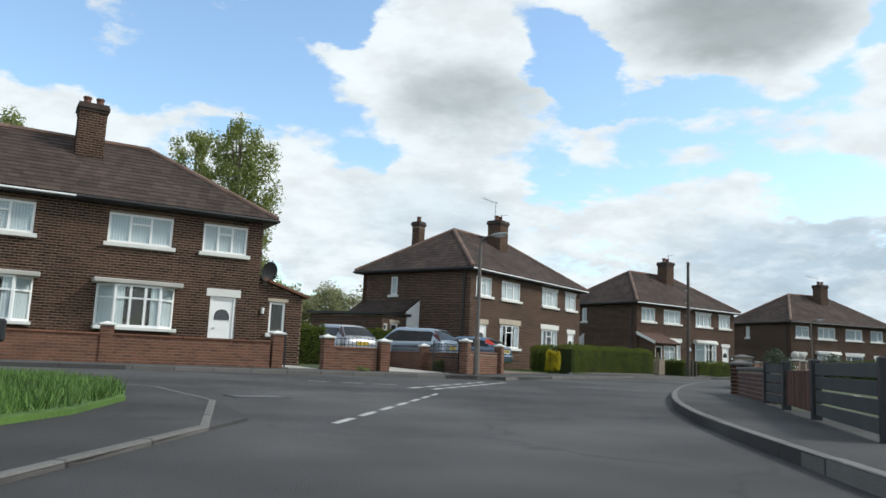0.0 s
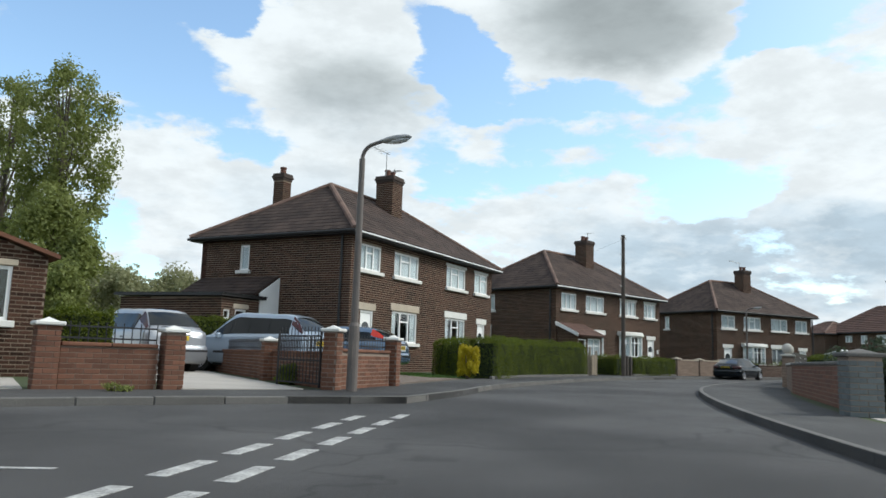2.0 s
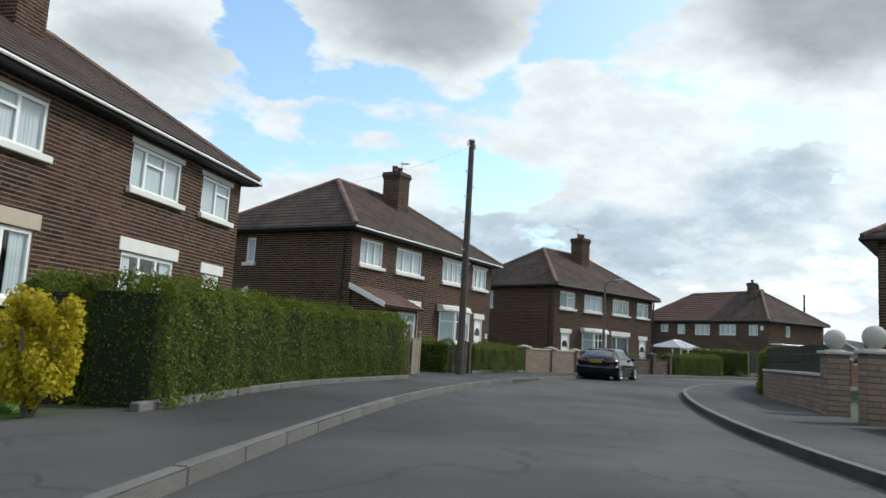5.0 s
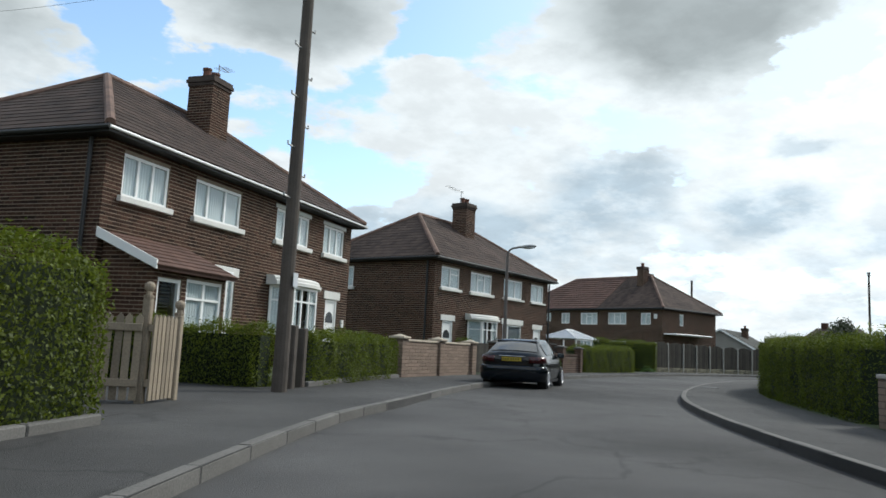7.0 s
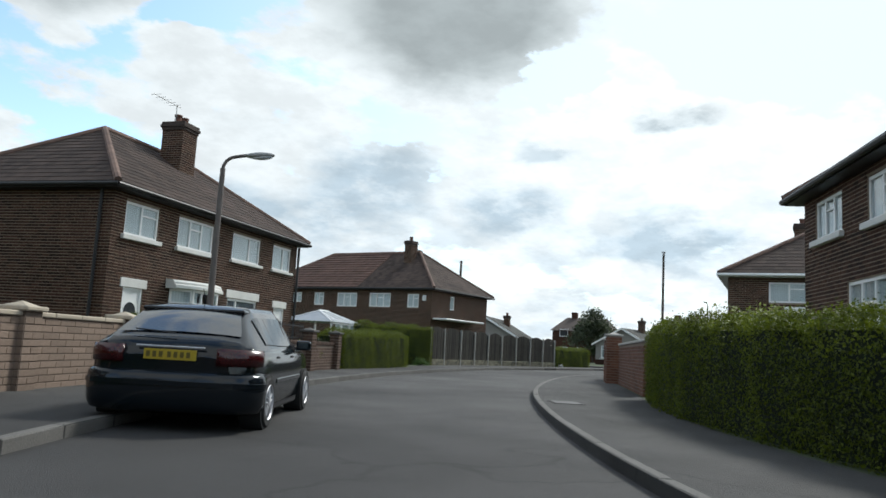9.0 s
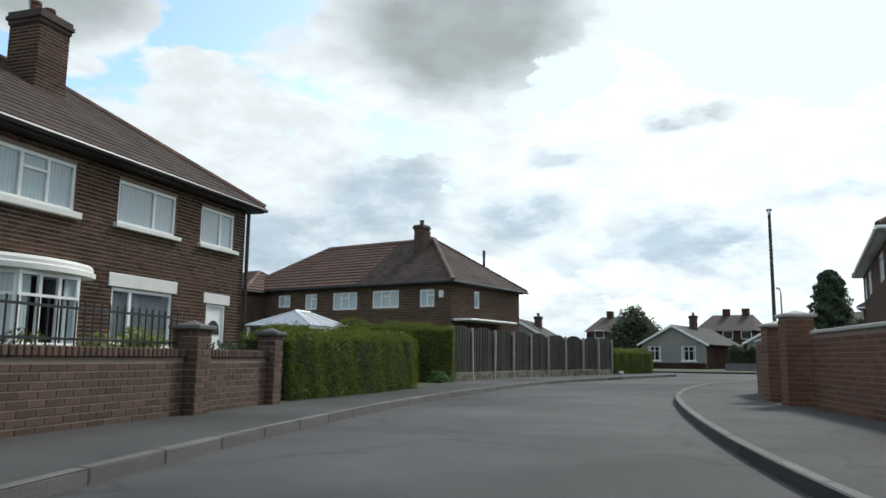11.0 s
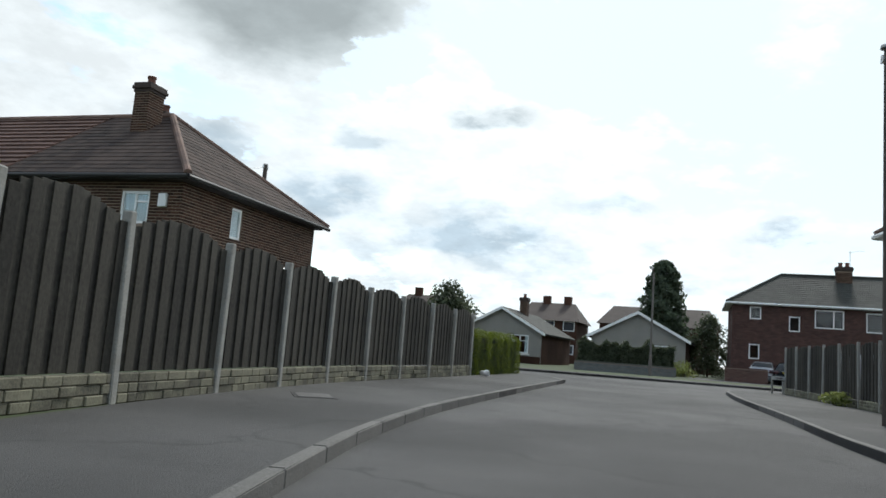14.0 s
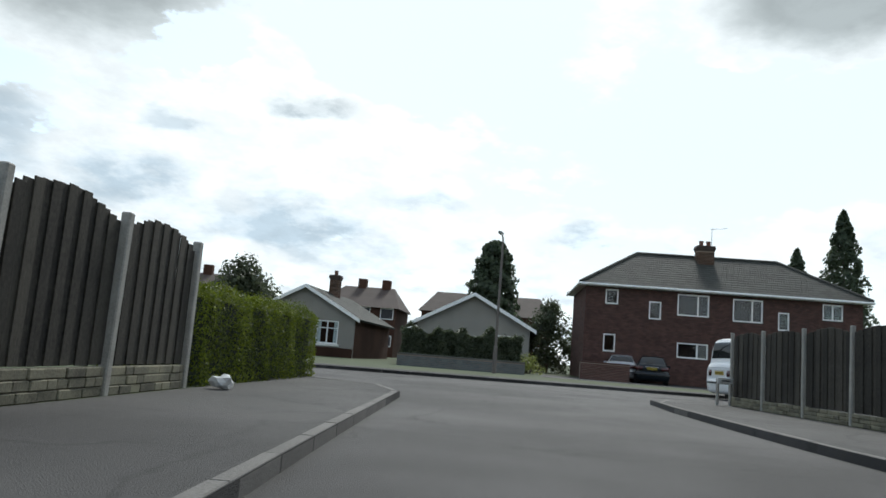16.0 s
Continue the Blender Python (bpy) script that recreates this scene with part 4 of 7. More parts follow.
# a small white-panelled lean-to at the third house's side
V = [(-1.0, 0, 0.0), (-0.02, 0, 0.0), (-0.02, 0, 2.75), (-1.0, 0, 2.15), (-1.0, 0.06, 0.0), (-0.02, 0.06, 0.0), (-0.02, 0.06, 2.75), (-1.0, 0.06, 2.15)]
part("end_panel", raw("end_panel", V, [(0, 1, 2, 3), (7, 6, 5, 4), (4, 5, 1, 0), (1, 5, 6, 2), (2, 6, 7, 3), (3, 7, 4, 0)], M["upvc"]), None, house_c, "white boarded lean-to end panel", at=pose(0, 4.8, 0))
window(house_c, pose(0, 4.68, 0), -0.72, -0.2, 1.1, 1.9, lights=1, sill=False, net=False)
V = [(-1.15, 4.88, 2.04), (-0.02, 4.88, 2.75), (-0.02, 6.9, 2.75), (-1.15, 6.9, 2.04), (-1.15, 4.88, 2.12), (-0.02, 4.88, 2.83), (-0.02, 6.9, 2.83), (-1.15, 6.9, 2.12)]
part("low_roof", raw("low_roof", V, [(3, 2, 1, 0), (4, 5, 6, 7), (0, 1, 5, 4), (1, 2, 6, 5), (2, 3, 7, 6), (3, 0, 4, 7)], M["roof"]), None, house_c)
part("outer_wall", one(-1.0, -0.85, 4.87, 6.9, -0.3, 2.1), M["brick"], house_c)
window(house_d, pose(-0.12, 7.0, 0, 0, 0, -90), 0.35, 1.05, 1.05, 1.95, lights=2, sill=False, net=False)


def lean_to(house, name, at, W, D, z_front, z_back, holes=(), roof_mat="roof_red", seed=0, along="y", wall_mat="brick"):
    """A single-storey block with a mono-pitch roof; its roof falls along x (from x=0) or towards the front (y=0)."""
    bm = bmesh.new()
    if along == "y":
        wall_slab(bm, W, -0.4, z_front, list(holes), 0, 0.2)
        top = lambda x, y: z_front + (z_back - z_front) * y / D
    else:
        top = lambda x, y: z_back + (z_front - z_back) * x / W
        wall_slab(bm, W, -0.4, z_front, list(holes), 0, 0.2)
    ob = part(name, bm, M["mortar"], house, at=at)
    brick_skin(ob, pose(0, 0, 0), W, 0.0, max(z_front, z_back), list(holes), M[wall_mat], seed, lean=(lambda x: top(x, 0)))
    V, F = [], []
    for y in (0.0, 0.2):
        V += [(0, y, z_front), (W, y, z_front), (W, y, top(W, 0) - 0.001), (0, y, top(0, 0))]
    F += [(0, 1, 2, 3), (7, 6, 5, 4), (3, 2, 6, 7), (0, 3, 7, 4)]
    for x0, x1 in ((0.0, 0.2), (W - 0.2, W)):
        k = len(V)
        V += [(x0, 0.2, -0.4), (x1, 0.2, -0.4), (x1, D, -0.4), (x0, D, -0.4), (x0, 0.2, top(x0, 0.2)), (x1, 0.2, top(x1, 0.2)), (x1, D, top(x1, D)), (x0, D, top(x0, D))]
        F += [(k + 3, k + 2, k + 1, k), (k + 4, k + 5, k + 6, k + 7), (k, k + 1, k + 5, k + 4), (k + 1, k + 2, k + 6, k + 5), (k + 2, k + 3, k + 7, k + 6), (k + 3, k, k + 4, k + 7)]
    sides = part("side_wall", raw("side_wall", V, F, M["mortar"]), None, house, at=at)
    brick_skin(sides, pose(0, D, 0, 0, 0, -90), D, 0.0, max(z_front, z_back), [], M[wall_mat], seed + 1, lean=(lambda x: top(0, D - x)))
    brick_skin(sides, pose(W, 0, 0, 0, 0, 90), D, 0.0, max(z_front, z_back), [], M[wall_mat], seed + 2, lean=(lambda x: top(W, x)))
    e = 0.18
    c = [(-e, -e), (W + e, -e), (W + e, D + e), (-e, D + e)]
    V = [(x, y, top(x, y) + 0.04) for x, y in c] + [(x, y, top(x, y) + 0.12) for x, y in c]
    F = [(3, 2, 1, 0), (4, 5, 6, 7), (0, 1, 5, 4), (1, 2, 6, 5), (2, 3, 7, 6), (3, 0, 4, 7)]
    roof = part("low_roof", raw("low_roof", V, F, M[roof_mat]), None, house, at=at)
    if along == "y":
        quad = [V[4], V[5], V[6], V[7]]
        tagged(part("roof_tiles", raw("roof_tiles", *slope_tiles(quad, 0.25, 0.25), M[roof_mat]), None, roof), kind="stuff")
    return ob


# side extension of the first house, with its half-gable to the street
ext = lean_to(house_a, "extension_wall", pose(11.62, 0.3, 0), 1.65, 5.0, 2.42, 2.95, [(0.5, 1.05, 1.15, 2.2)], "brick_red", 8, "x", "brick")
window(house_a, pose(11.62, 0.3, 0), 0.5, 1.05, 1.15, 2.2, lights=1, net=False)
part("lintel", bevelled(12.05, 12.75, 0.27, 0.4, 2.21, 2.33, by=0.01), M["bare_stone"], house_a)
bm = tube(bmesh.new(), (11.85, 0.2, 1.78), (11.85, 0.2, 1.98), 0.05, 0.07, 8)
box(bm, 11.82, 11.88, 0.2, 0.3, 1.9, 1.94)
part("wall_lantern", bm, M["upvc"], house_a, "white wall lantern")

# satellite dish on the first house's corner
bm = bmesh.new()
n, rings_ = 20, []
for r, dz in ((0.0, 0.09), (0.12, 0.08), (0.24, 0.045), (0.33, 0.0)):
    rings_.append([bm.verts.new((r * math.cos(k * math.tau / n), -0.02 + dz, r * 1.1 * math.sin(k * math.tau / n))) for k in range(n)] if r else [bm.verts.new((0, dz - 0.02, 0))])
for k in range(n):
    j = (k + 1) % n
    bm.faces.new((rings_[0][0], rings_[1][k], rings_[1][j]))
    for a, b in zip(rings_[1:], rings_[2:]):
        bm.faces.new((a[k], b[k], b[j], a[j]))
dish = part("satellite_dish", bm, M["black"], house_a, "black mesh satellite dish", at=pose(11.95, 0.1, 3.2, 12, 0, 20))
bm = tube(bmesh.new(), (0, 0.1, 0), (-0.33, 0.25, -0.05), 0.02, 0.02, 6)
part("bracket", bm, M["black"], dish)
bm = tube(bmesh.new(), (0, 0.0, -0.34), (0, -0.36, -0.1), 0.012, 0.012, 6)
box(bm, -0.03, 0.03, -0.4, -0.34, -0.14, -0.04)
part("receiver_arm", bm, M["black"], dish)

# side buildings of the second house: a tiled lean-to with a white end panel, and a flat-roofed brick outhouse
V = [(-1.02, 0, 0.0), (-0.02, 0, 0.0), (-0.02, 0, 3.3), (-1.02, 0, 2.68), (-1.02, 0.06, 0.0), (-0.02, 0.06, 0.0), (-0.02, 0.06, 3.3), (-1.02, 0.06, 2.68)]
part("end_panel", raw("end_panel", V, [(0, 1, 2, 3), (7, 6, 5, 4), (4, 5, 1, 0), (1, 5, 6, 2), (2, 6, 7, 3), (3, 7, 4, 0)], M["upvc"]), None, house_b, "white boarded lean-to end panel", at=pose(0, 3.05, 0))
V = [(-1.2, 3.13, 2.57), (-0.02, 3.13, 3.3), (-0.02, 6.9, 3.3), (-1.2, 6.9, 2.57), (-1.2, 3.13, 2.65), (-0.02, 3.13, 3.38), (-0.02, 6.9, 3.38), (-1.2, 6.9, 2.65)]
low = part("low_roof", raw("low_roof", V, [(3, 2, 1, 0), (4, 5, 6, 7), (0, 1, 5, 4), (1, 2, 6, 5), (2, 3, 7, 6), (3, 0, 4, 7)], M["roof"]), None, house_b)
tagged(part("roof_tiles", raw("roof_tiles", *slope_tiles([V[7], V[4], V[5], V[6]], 0.25, 0.25), M["roof"]), None, low), kind="stuff")
lean_to(house_b, "outhouse_wall", pose(-2.85, 3.08, 0), 1.82, 4.8, 2.4, 2.46, [(0.65, 1.2, 0.0, 2.05), (0.12, 0.42, 1.1, 2.0)], "gutter", 9, "y")
window(house_b, pose(-2.85, 3.08, 0), 0.65, 1.2, 0.0, 2.05, lights=1, sill=False, net=False)
window(house_b, pose(-2.85, 3.08, 0), 0.12, 0.42, 1.1, 2.0, lights=1, sill=False, net=False, frame=0.05, transom=True)
part("lintel", bevelled(0.55, 1.3, -0.02, 0.12, 2.06, 2.22, by=0.01), M["bare_stone"], house_b, at=pose(-2.85, 3.08, 0))

# porch of the third house
lean_to(house_c, "porch_wall", pose(0.15, -1.35, 0), 2.35, 1.33, 2.12, 2.72, [(0.12, 0.85, 0.05, 1.95), (1.0, 2.25, 0.75, 2.0)], "roof_red", 4, "y")
window(house_c, pose(0.15, -1.35, 0), 1.0, 2.25, 0.75, 2.0, lights=2, transom=True)
window(house_c, pose(0.15, -1.35, 0), 0.12, 0.85, 0.05, 1.95, lights=1, sill=False, net=False)
V = [(-0.2, -0.2, 2.08), (-0.16, -0.2, 2.08), (-0.2, 1.35, 2.72), (-0.16, 1.35, 2.72), (-0.2, -0.2, 2.26), (-0.16, -0.2, 2.26), (-0.2, 1.35, 2.92), (-0.16, 1.35, 2.92)]
part("bargeboard", raw("bargeboard", V, [(0, 2, 3, 1), (4, 5, 7, 6), (0, 1, 5, 4), (2, 6, 7, 3), (0, 4, 6, 2), (1, 3, 7, 5)], M["upvc"]), None, house_c, "white bargeboard", at=pose(0.15, -1.35, 0))
window(house_c, pose(0, -0.55, 0), 2.55, 3.75, 0.95, 2.3, lights=2, sill=True, transom=True)
part("bay_base", one(2.55, 3.75, -0.52, 0.0, -0.2, 0.8), M["brick"], house_c)
part("bay_roof", bevelled(2.45, 3.85, -0.62, -0.032, 2.31, 2.42, by=0.02), M["upvc"], house_c, "white fascia")


def detached(name, o, u, W, D, z, eave, rise, inset, front, right=(), left=(), label="", category="house", mats=("roof",), split=None, chims=(), seed=0, lights=2, brick="brick", white_gutter=False, over=0.35, chim_w=0.9, mortar="mortar", net=True, sills=False):
    """A brick house with a hipped roof; front, right and left list openings (x0, x1, z0, z1)."""
    house = root(name, plan(o, u, z), label, category)
    for nm, L, at, holes in (("front_wall", W, pose(0, 0, 0), front), ("side_wall", D, pose(W, 0, 0, 0, 0, 90), right), ("side_wall", D, pose(0, D, 0, 0, 0, -90), left)):
        bm = bmesh.new()
        if nm == "front_wall":
            wall_slab(bm, L, -0.5, eave + 0.05, list(holes), 0, 0.25)
        else:
            wall_slab(bm, L - 0.25, -0.5, eave + 0.05, list(holes), 0, 0.25, 0.25 if at.translation.x > 0.1 else 0.0)
        w = part(nm, bm, M[mortar], house, at=at)
        brick_skin(w, pose(0, 0, 0), L, 0.0, eave + 0.05, list(holes), M[brick], seed)
        for k, h in enumerate(holes):
            wide = h[1] - h[0]
            window(house, at, *h, lights=1 if wide < 0.75 else 2 if wide < 1.3 else 3, seed=seed + k, sill=sills, transom="mid" if wide > 0.75 and seed != 13 else False, cuts=[0.66] if seed == 13 and wide > 1.3 else None, net=net)
    part("back_wall", one(0.25, W - 0.25, D - 0.25, D, -0.5, eave + 0.05), M[brick], house)
    # added floor and cross wall, their dark colour standing for unlit rooms
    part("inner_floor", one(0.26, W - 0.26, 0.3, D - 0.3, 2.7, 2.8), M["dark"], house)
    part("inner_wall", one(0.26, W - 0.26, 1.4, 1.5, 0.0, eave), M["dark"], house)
    hip_roof(house, -over, W + over, -over, D + over, eave + 0.08, eave + 0.08 + rise, inset, mats, split)
    e = over + 0.04
    for a, b in (((-e, -e), (W + e, -e)), ((W + e, -e), (W + e, D + e)), ((-e, D + e), (-e, -e))):
        part("gutter", tube(bmesh.new(), (*a, eave), (*b, eave), 0.065, 0.065, 8), M["upvc"] if white_gutter else M["gutter"], house)
    bm = bmesh.new()
    box(bm, -over, W + over, -over + 0.02, 0.02, eave - 0.08, eave - 0.03)
    box(bm, -over + 0.02, 0.0, 0.02, D, eave - 0.08, eave - 0.03)
    box(bm, W, W + over - 0.02, 0.02, D, eave - 0.08, eave - 0.03)
    part("soffit", bm, M["upvc"] if white_gutter else M["gutter"], house)
    for x, y, top, pots, aer in chims:
        chimney(house, x, y, eave + 0.6, top, chim_w, 0.7, pots, aer, seed)
    return house


uE = unit((0.085, -0.996))
oE = Vector((57.25, 71.3)) - 15.0 * uE
fE = [(13.1, 14.0, 3.58, 4.45), (10.0, 11.75, 3.58, 4.5), (7.2, 8.93, 3.55, 4.5), (5.1, 6.0, 3.62, 4.5), (2.97, 3.92, 3.8, 4.5), (10.0, 11.75, 1.1, 2.3), (7.2, 8.93, 1.1, 2.3)]
house_e = detached("corner_house", oE, uE, 15.0, 7.4, -0.2, 4.78, 2.85, 3.9, fE, right=[(2.3, 2.85, 3.6, 4.5)], label="dark brick hip-roofed house behind a tall board fence", mats=("roof_red", "roof"), split=9.15, chims=((11.25, 2.75, 8.4, 1, 0), (10.65, 4.3, 8.0, 1, 0)), seed=11, chim_w=0.55)
part("alarm_box", bevelled(14.32, 14.58, -0.09, 0.0, 4.02, 4.38, by=0.02), M["upvc"], house_e, "white alarm box")
part("canopy", bevelled(0.15, 5.1, -1.1, -0.02, 2.85, 2.95, by=0.02), M["upvc"], house_e, "white lean-to canopy", at=pose(15.0, 0, 0, 0, 0, 90))
wing = detached("house_wing", oE + Vector((uE.x * -2.6, uE.y * -2.6)) + Vector((-0.993, -0.12)) * 1.6, uE, 4.4, 5.0, -0.2, 4.68, 1.35, 1.9, [(1.2, 1.85, 3.55, 4.3)], label="small red-tiled front wing of the corner house", mats=("roof_red",), seed=12)

uF = unit((0.06, -0.998))
fF = [(1.38, 2.06, 3.95, 4.75), (3.67, 4.31, 3.3, 4.25), (5.13, 6.77, 3.6, 4.75), (7.97, 9.5, 3.5, 4.7), (10.27, 10.84, 3.2, 4.15), (12.49, 13.52, 3.9, 4.75), (1.37, 2.0, 1.44, 2.38), (5.17, 6.77, 1.4, 2.2), (8.0, 9.5, 1.4, 2.2)]
fF = [(a - 0.35, b - 0.35, c, d) for a, b, c, d in fF]
house_f = detached("semi_detached_house", (93.9, 58.75), uF, 14.15, 7.0, 0.12, 4.92, 2.25, 3.5, fF, label="red brick semi-detached pair with white gutters across the far road", mats=("roof_grey",), chims=((6.85, 3.0, 7.85, 2, 1),), seed=13, brick="brick_dark_red", white_gutter=True, mortar="soot", net=False)

uG = unit((-0.877, -0.48))
oG = Vector((37.5, 45.55))
house_g = detached("semi_detached_house", oG, uG, 12.0, 7.4, -0.05, 4.72, 2.5, 3.7, [(0.7, 2.2, 3.65, 4.5), (3.4, 5.2, 3.6, 4.45), (7.5, 9.2, 3.6, 4.45), (2.4, 4.2, 1.2, 2.6), (7.5, 9.2, 1.1, 2.4)], left=[(2.0, 2.6, 3.6, 4.5)], label="dark brick semi-detached house behind a tall privet hedge", seed=14, white_gutter=False, sills=True, chims=((6.0, 3.0, 8.2, 2, 0),))
house_h = detached("semi_detached_house", (64.9, 54.15), unit((-0.978, -0.21)), 13.2, 7.4, 0.0, 4.62, 2.5, 3.7, [(0.6, 1.9, 3.5, 4.4), (2.9, 4.7, 3.5, 4.4), (8.4, 10.2, 3.5, 4.4), (11.2, 12.6, 3.5, 4.4)], right=[(1.6, 3.9, 3.5, 4.35)], label="brick semi-detached pair with a white balcony panel", seed=15, white_gutter=True, chims=((6.6, 3.0, 7.9, 1, 0),))
part("balcony_panel", bevelled(2.2, 6.2, -0.5, -0.44, 2.6, 3.3, by=0.01), M["upvc"], house_h, "white boarded balcony panel", at=pose(13.2, 0, 0, 0, 0, 90))


def bungalow(o, u, W, D, eave, apex, holes, label, seed, chim=None):
    """A gable-fronted bungalow."""
    b = root("bungalow", plan(o, u), label, "bungalow", "bungalows across the far road")
    bm = bmesh.new()
    wall_slab(bm, W, -0.3, eave, list(holes), 0, 0.22)
    part("front_wall", bm, M["render_wall"], b, "grey pebbledash front wall")
    V = [(0, 0, eave), (W, 0, eave), (W / 2, 0, apex), (0, 0.22, eave), (W, 0.22, eave), (W / 2, 0.22, apex)]
    part("gable", raw("gable", V, [(0, 1, 2), (5, 4, 3), (0, 2, 5, 3), (2, 1, 4, 5), (1, 0, 3, 4)], M["render_wall"]), None, b)
    part("side_wall", one(0, 0.22, 0.22, D, -0.3, eave), M["brick"], b)
    part("side_wall", one(W - 0.22, W, 0.22, D, -0.3, eave), M["brick"], b)
    part("back_wall", one(0.22, W - 0.22, D - 0.22, D, -0.3, eave), M["brick"], b)
    s = (apex - eave) / (W / 2)
    e = 0.35
    lo = eave - s * e
    V = [(-e, -0.3, lo), (W / 2, -0.3, apex), (W + e, -0.3, lo), (-e, D, lo), (W / 2, D, apex), (W + e, D, lo)]
    V += [(x, y, z + 0.1) for x, y, z in V]
    F = [(6, 7, 10, 9), (7, 8, 11, 10), (0, 3, 4, 1), (1, 4, 5, 2), (0, 1, 7, 6), (1, 2, 8, 7), (3, 9, 10, 4), (4, 10, 11, 5), (0, 6, 9, 3), (2, 5, 11, 8)]
    roof = part("roof", raw("roof", V, F, M["roof_grey"]), None, b)
    for quad in ((V[9], V[6], V[7], V[10]), (V[8], V[11], V[10], V[7])):
        tagged(part("roof_tiles", raw("roof_tiles", *slope_tiles(quad), M["roof_grey"]), None, roof), kind="stuff")
    for sx in (0, 1):
        a, c = ((-e, -0.34, lo - 0.08), (W / 2, -0.34, apex - 0.08)) if sx == 0 else ((W / 2, -0.34, apex - 0.08), (W + e, -0.34, lo - 0.08))
        V2 = [a, c, (c[0], c[1], c[2] + 0.2), (a[0], a[1], a[2] + 0.2)]
        V2 += [(x, y + 0.035, z) for x, y, z in V2]
        part("bargeboard", raw("bargeboard", V2, [(0, 1, 2, 3), (7, 6, 5, 4), (3, 2, 6, 7), (0, 4, 5, 1), (0, 3, 7, 4), (1, 5, 6, 2)], M["upvc"]), None, b, "white bargeboard")
    for k, h in enumerate(holes):
        window(b, pose(0, 0, 0), *h, lights=2, seed=seed + k, transom=True, net="drapes")
    part("plinth", one(-0.01, W + 0.01, -0.03, -0.002, -0.3, 0.6), M["brick"], b, "brown brick plinth")
    if chim:
        chimney(b, chim[0], chim[1], eave, chim[2], 0.6, 0.6, 1, 0, seed)
    return b


uBg = Vector((0.03, -1.0)).normalized()
bungalow((94.5, 77.3), uBg, 5.9, 11.0, 2.35, 3.95, [(3.7, 5.0, 0.8, 2.1), (0.6, 1.8, 0.8, 2.1)], "grey pebbledash bungalow with white bargeboards", 1, (3.4, 4.5, 5.1))
bungalow((94.5, 67.8), uBg, 6.2, 11.0, 2.45, 4.1, [(3.9, 5.2, 0.8, 2.0)], "grey pebbledash bungalow behind overgrown shrubs", 2, None)
bungalow((80.0, 86.0), unit((0.35, -0.94)), 6.4, 10.0, 2.4, 4.2, [(0.8, 2.4, 0.8, 2.0)], "low grey bungalow with a white gable edge", 3, (4.5, 5.0, 4.6))


def far_house(o, u, W, D, eave, apex, label, chims=(1.5, 4.5)):
    h = root("far_house", plan(o, u), label, "house", "far brick houses")
    part("wall", one(0, W, 0, D, -0.3, eave), M["brick"], h)
    V = [(-0.3, -0.3, eave), (W + 0.3, -0.3, eave), (W + 0.3, D + 0.3, eave), (-0.3, D + 0.3, eave), (0.9, D / 2, apex), (W - 0.9, D / 2, apex)]
    part("roof", raw("roof", V, [(0, 1, 5, 4), (1, 2, 5), (2, 3, 4, 5), (3, 0, 4), (3, 2, 1, 0)], M["roof_brown"]), None, h, "brown tiled roof")
    for x in chims:
        part("chimney", bevelled(x - 0.4, x + 0.4, D / 2 - 0.35, D / 2 + 0.35, apex - 0.5, apex + 0.75, by=0.03), M["brick"], h)
    for k in range(3):
        for z in (1.0, 3.4):
            w = part("window", one(1.0 + k * (W - 2.4) / 2, 2.2 + k * (W - 2.4) / 2, -0.03, -0.002, z, z + 1.0), M["upvc"], h)
            # opaque pane in the colour of a shaded room
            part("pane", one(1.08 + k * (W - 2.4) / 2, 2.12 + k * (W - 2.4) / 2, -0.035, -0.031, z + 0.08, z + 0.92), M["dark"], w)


far_house((119.0, 80.8), unit((0.05, -1)), 6.6, 8.0, 4.4, 6.5, "far brick house with brown roof and two chimneys", (2.6, 4.9))
far_house((120.0, 72.0), unit((0.05, -1)), 11.5, 8.0, 4.5, 6.6, "far brick house with a long brown roof", (4.6, 6.2))
far_house((112.0, 92.0), unit((0.2, -0.98)), 7.5, 8.0, 4.2, 6.2, "far brick house partly behind trees", (2.0,))


# ---- walls, gates, railings ----
def garden_wall(a, b, h, brick="brick_red", thick=0.22, coping="concrete", label="", near=None, rails=0.0, z=0.09, cope_h=0.06, name="garden_wall", cope_len=0.6):
    a, b = Vector(a), Vector(b)
    L = (b - a).length
    w = root(name, plan(a, b - a, z), label, "wall", "garden walls")
    size = BLOCK if brick == "brick_buff" else WALL_BRICK
    body = part("body", one(0, L, 0, thick, -0.3, h), M["buff_mortar" if brick == "brick_buff" else "wall_mortar"], w)
    brick_skin(body, pose(0, 0, 0), L, 0.0, h, [], M[brick], int(L * 10), near, size=size)
    back = bricks_mesh("brickwork", brick_faces(L, 0.0, h, [], 0.008, *size), M[brick], seed=4)
    tagged(part("brickwork", back, None, body, at=pose(L, thick, 0, 0, 0, 180)), kind="stuff")
    ends = bricks_mesh("brickwork", brick_faces(thick, 0.0, h, [], 0.008, *size), M[brick], seed=5)
    tagged(part("brickwork", ends, None, body, at=pose(L, 0, 0, 0, 0, 90)), kind="stuff")
    n = max(1, round(L / cope_len))
    for k in range(n):
        part("coping_stone", bevelled(k * L / n + 0.004, (k + 1) * L / n - 0.004, -0.035, thick + 0.035, h, h + cope_h, by=0.012), M[coping], w)
    if rails:
        railing(w, 0.0, L, thick / 2, h + cope_h, rails)
    return w


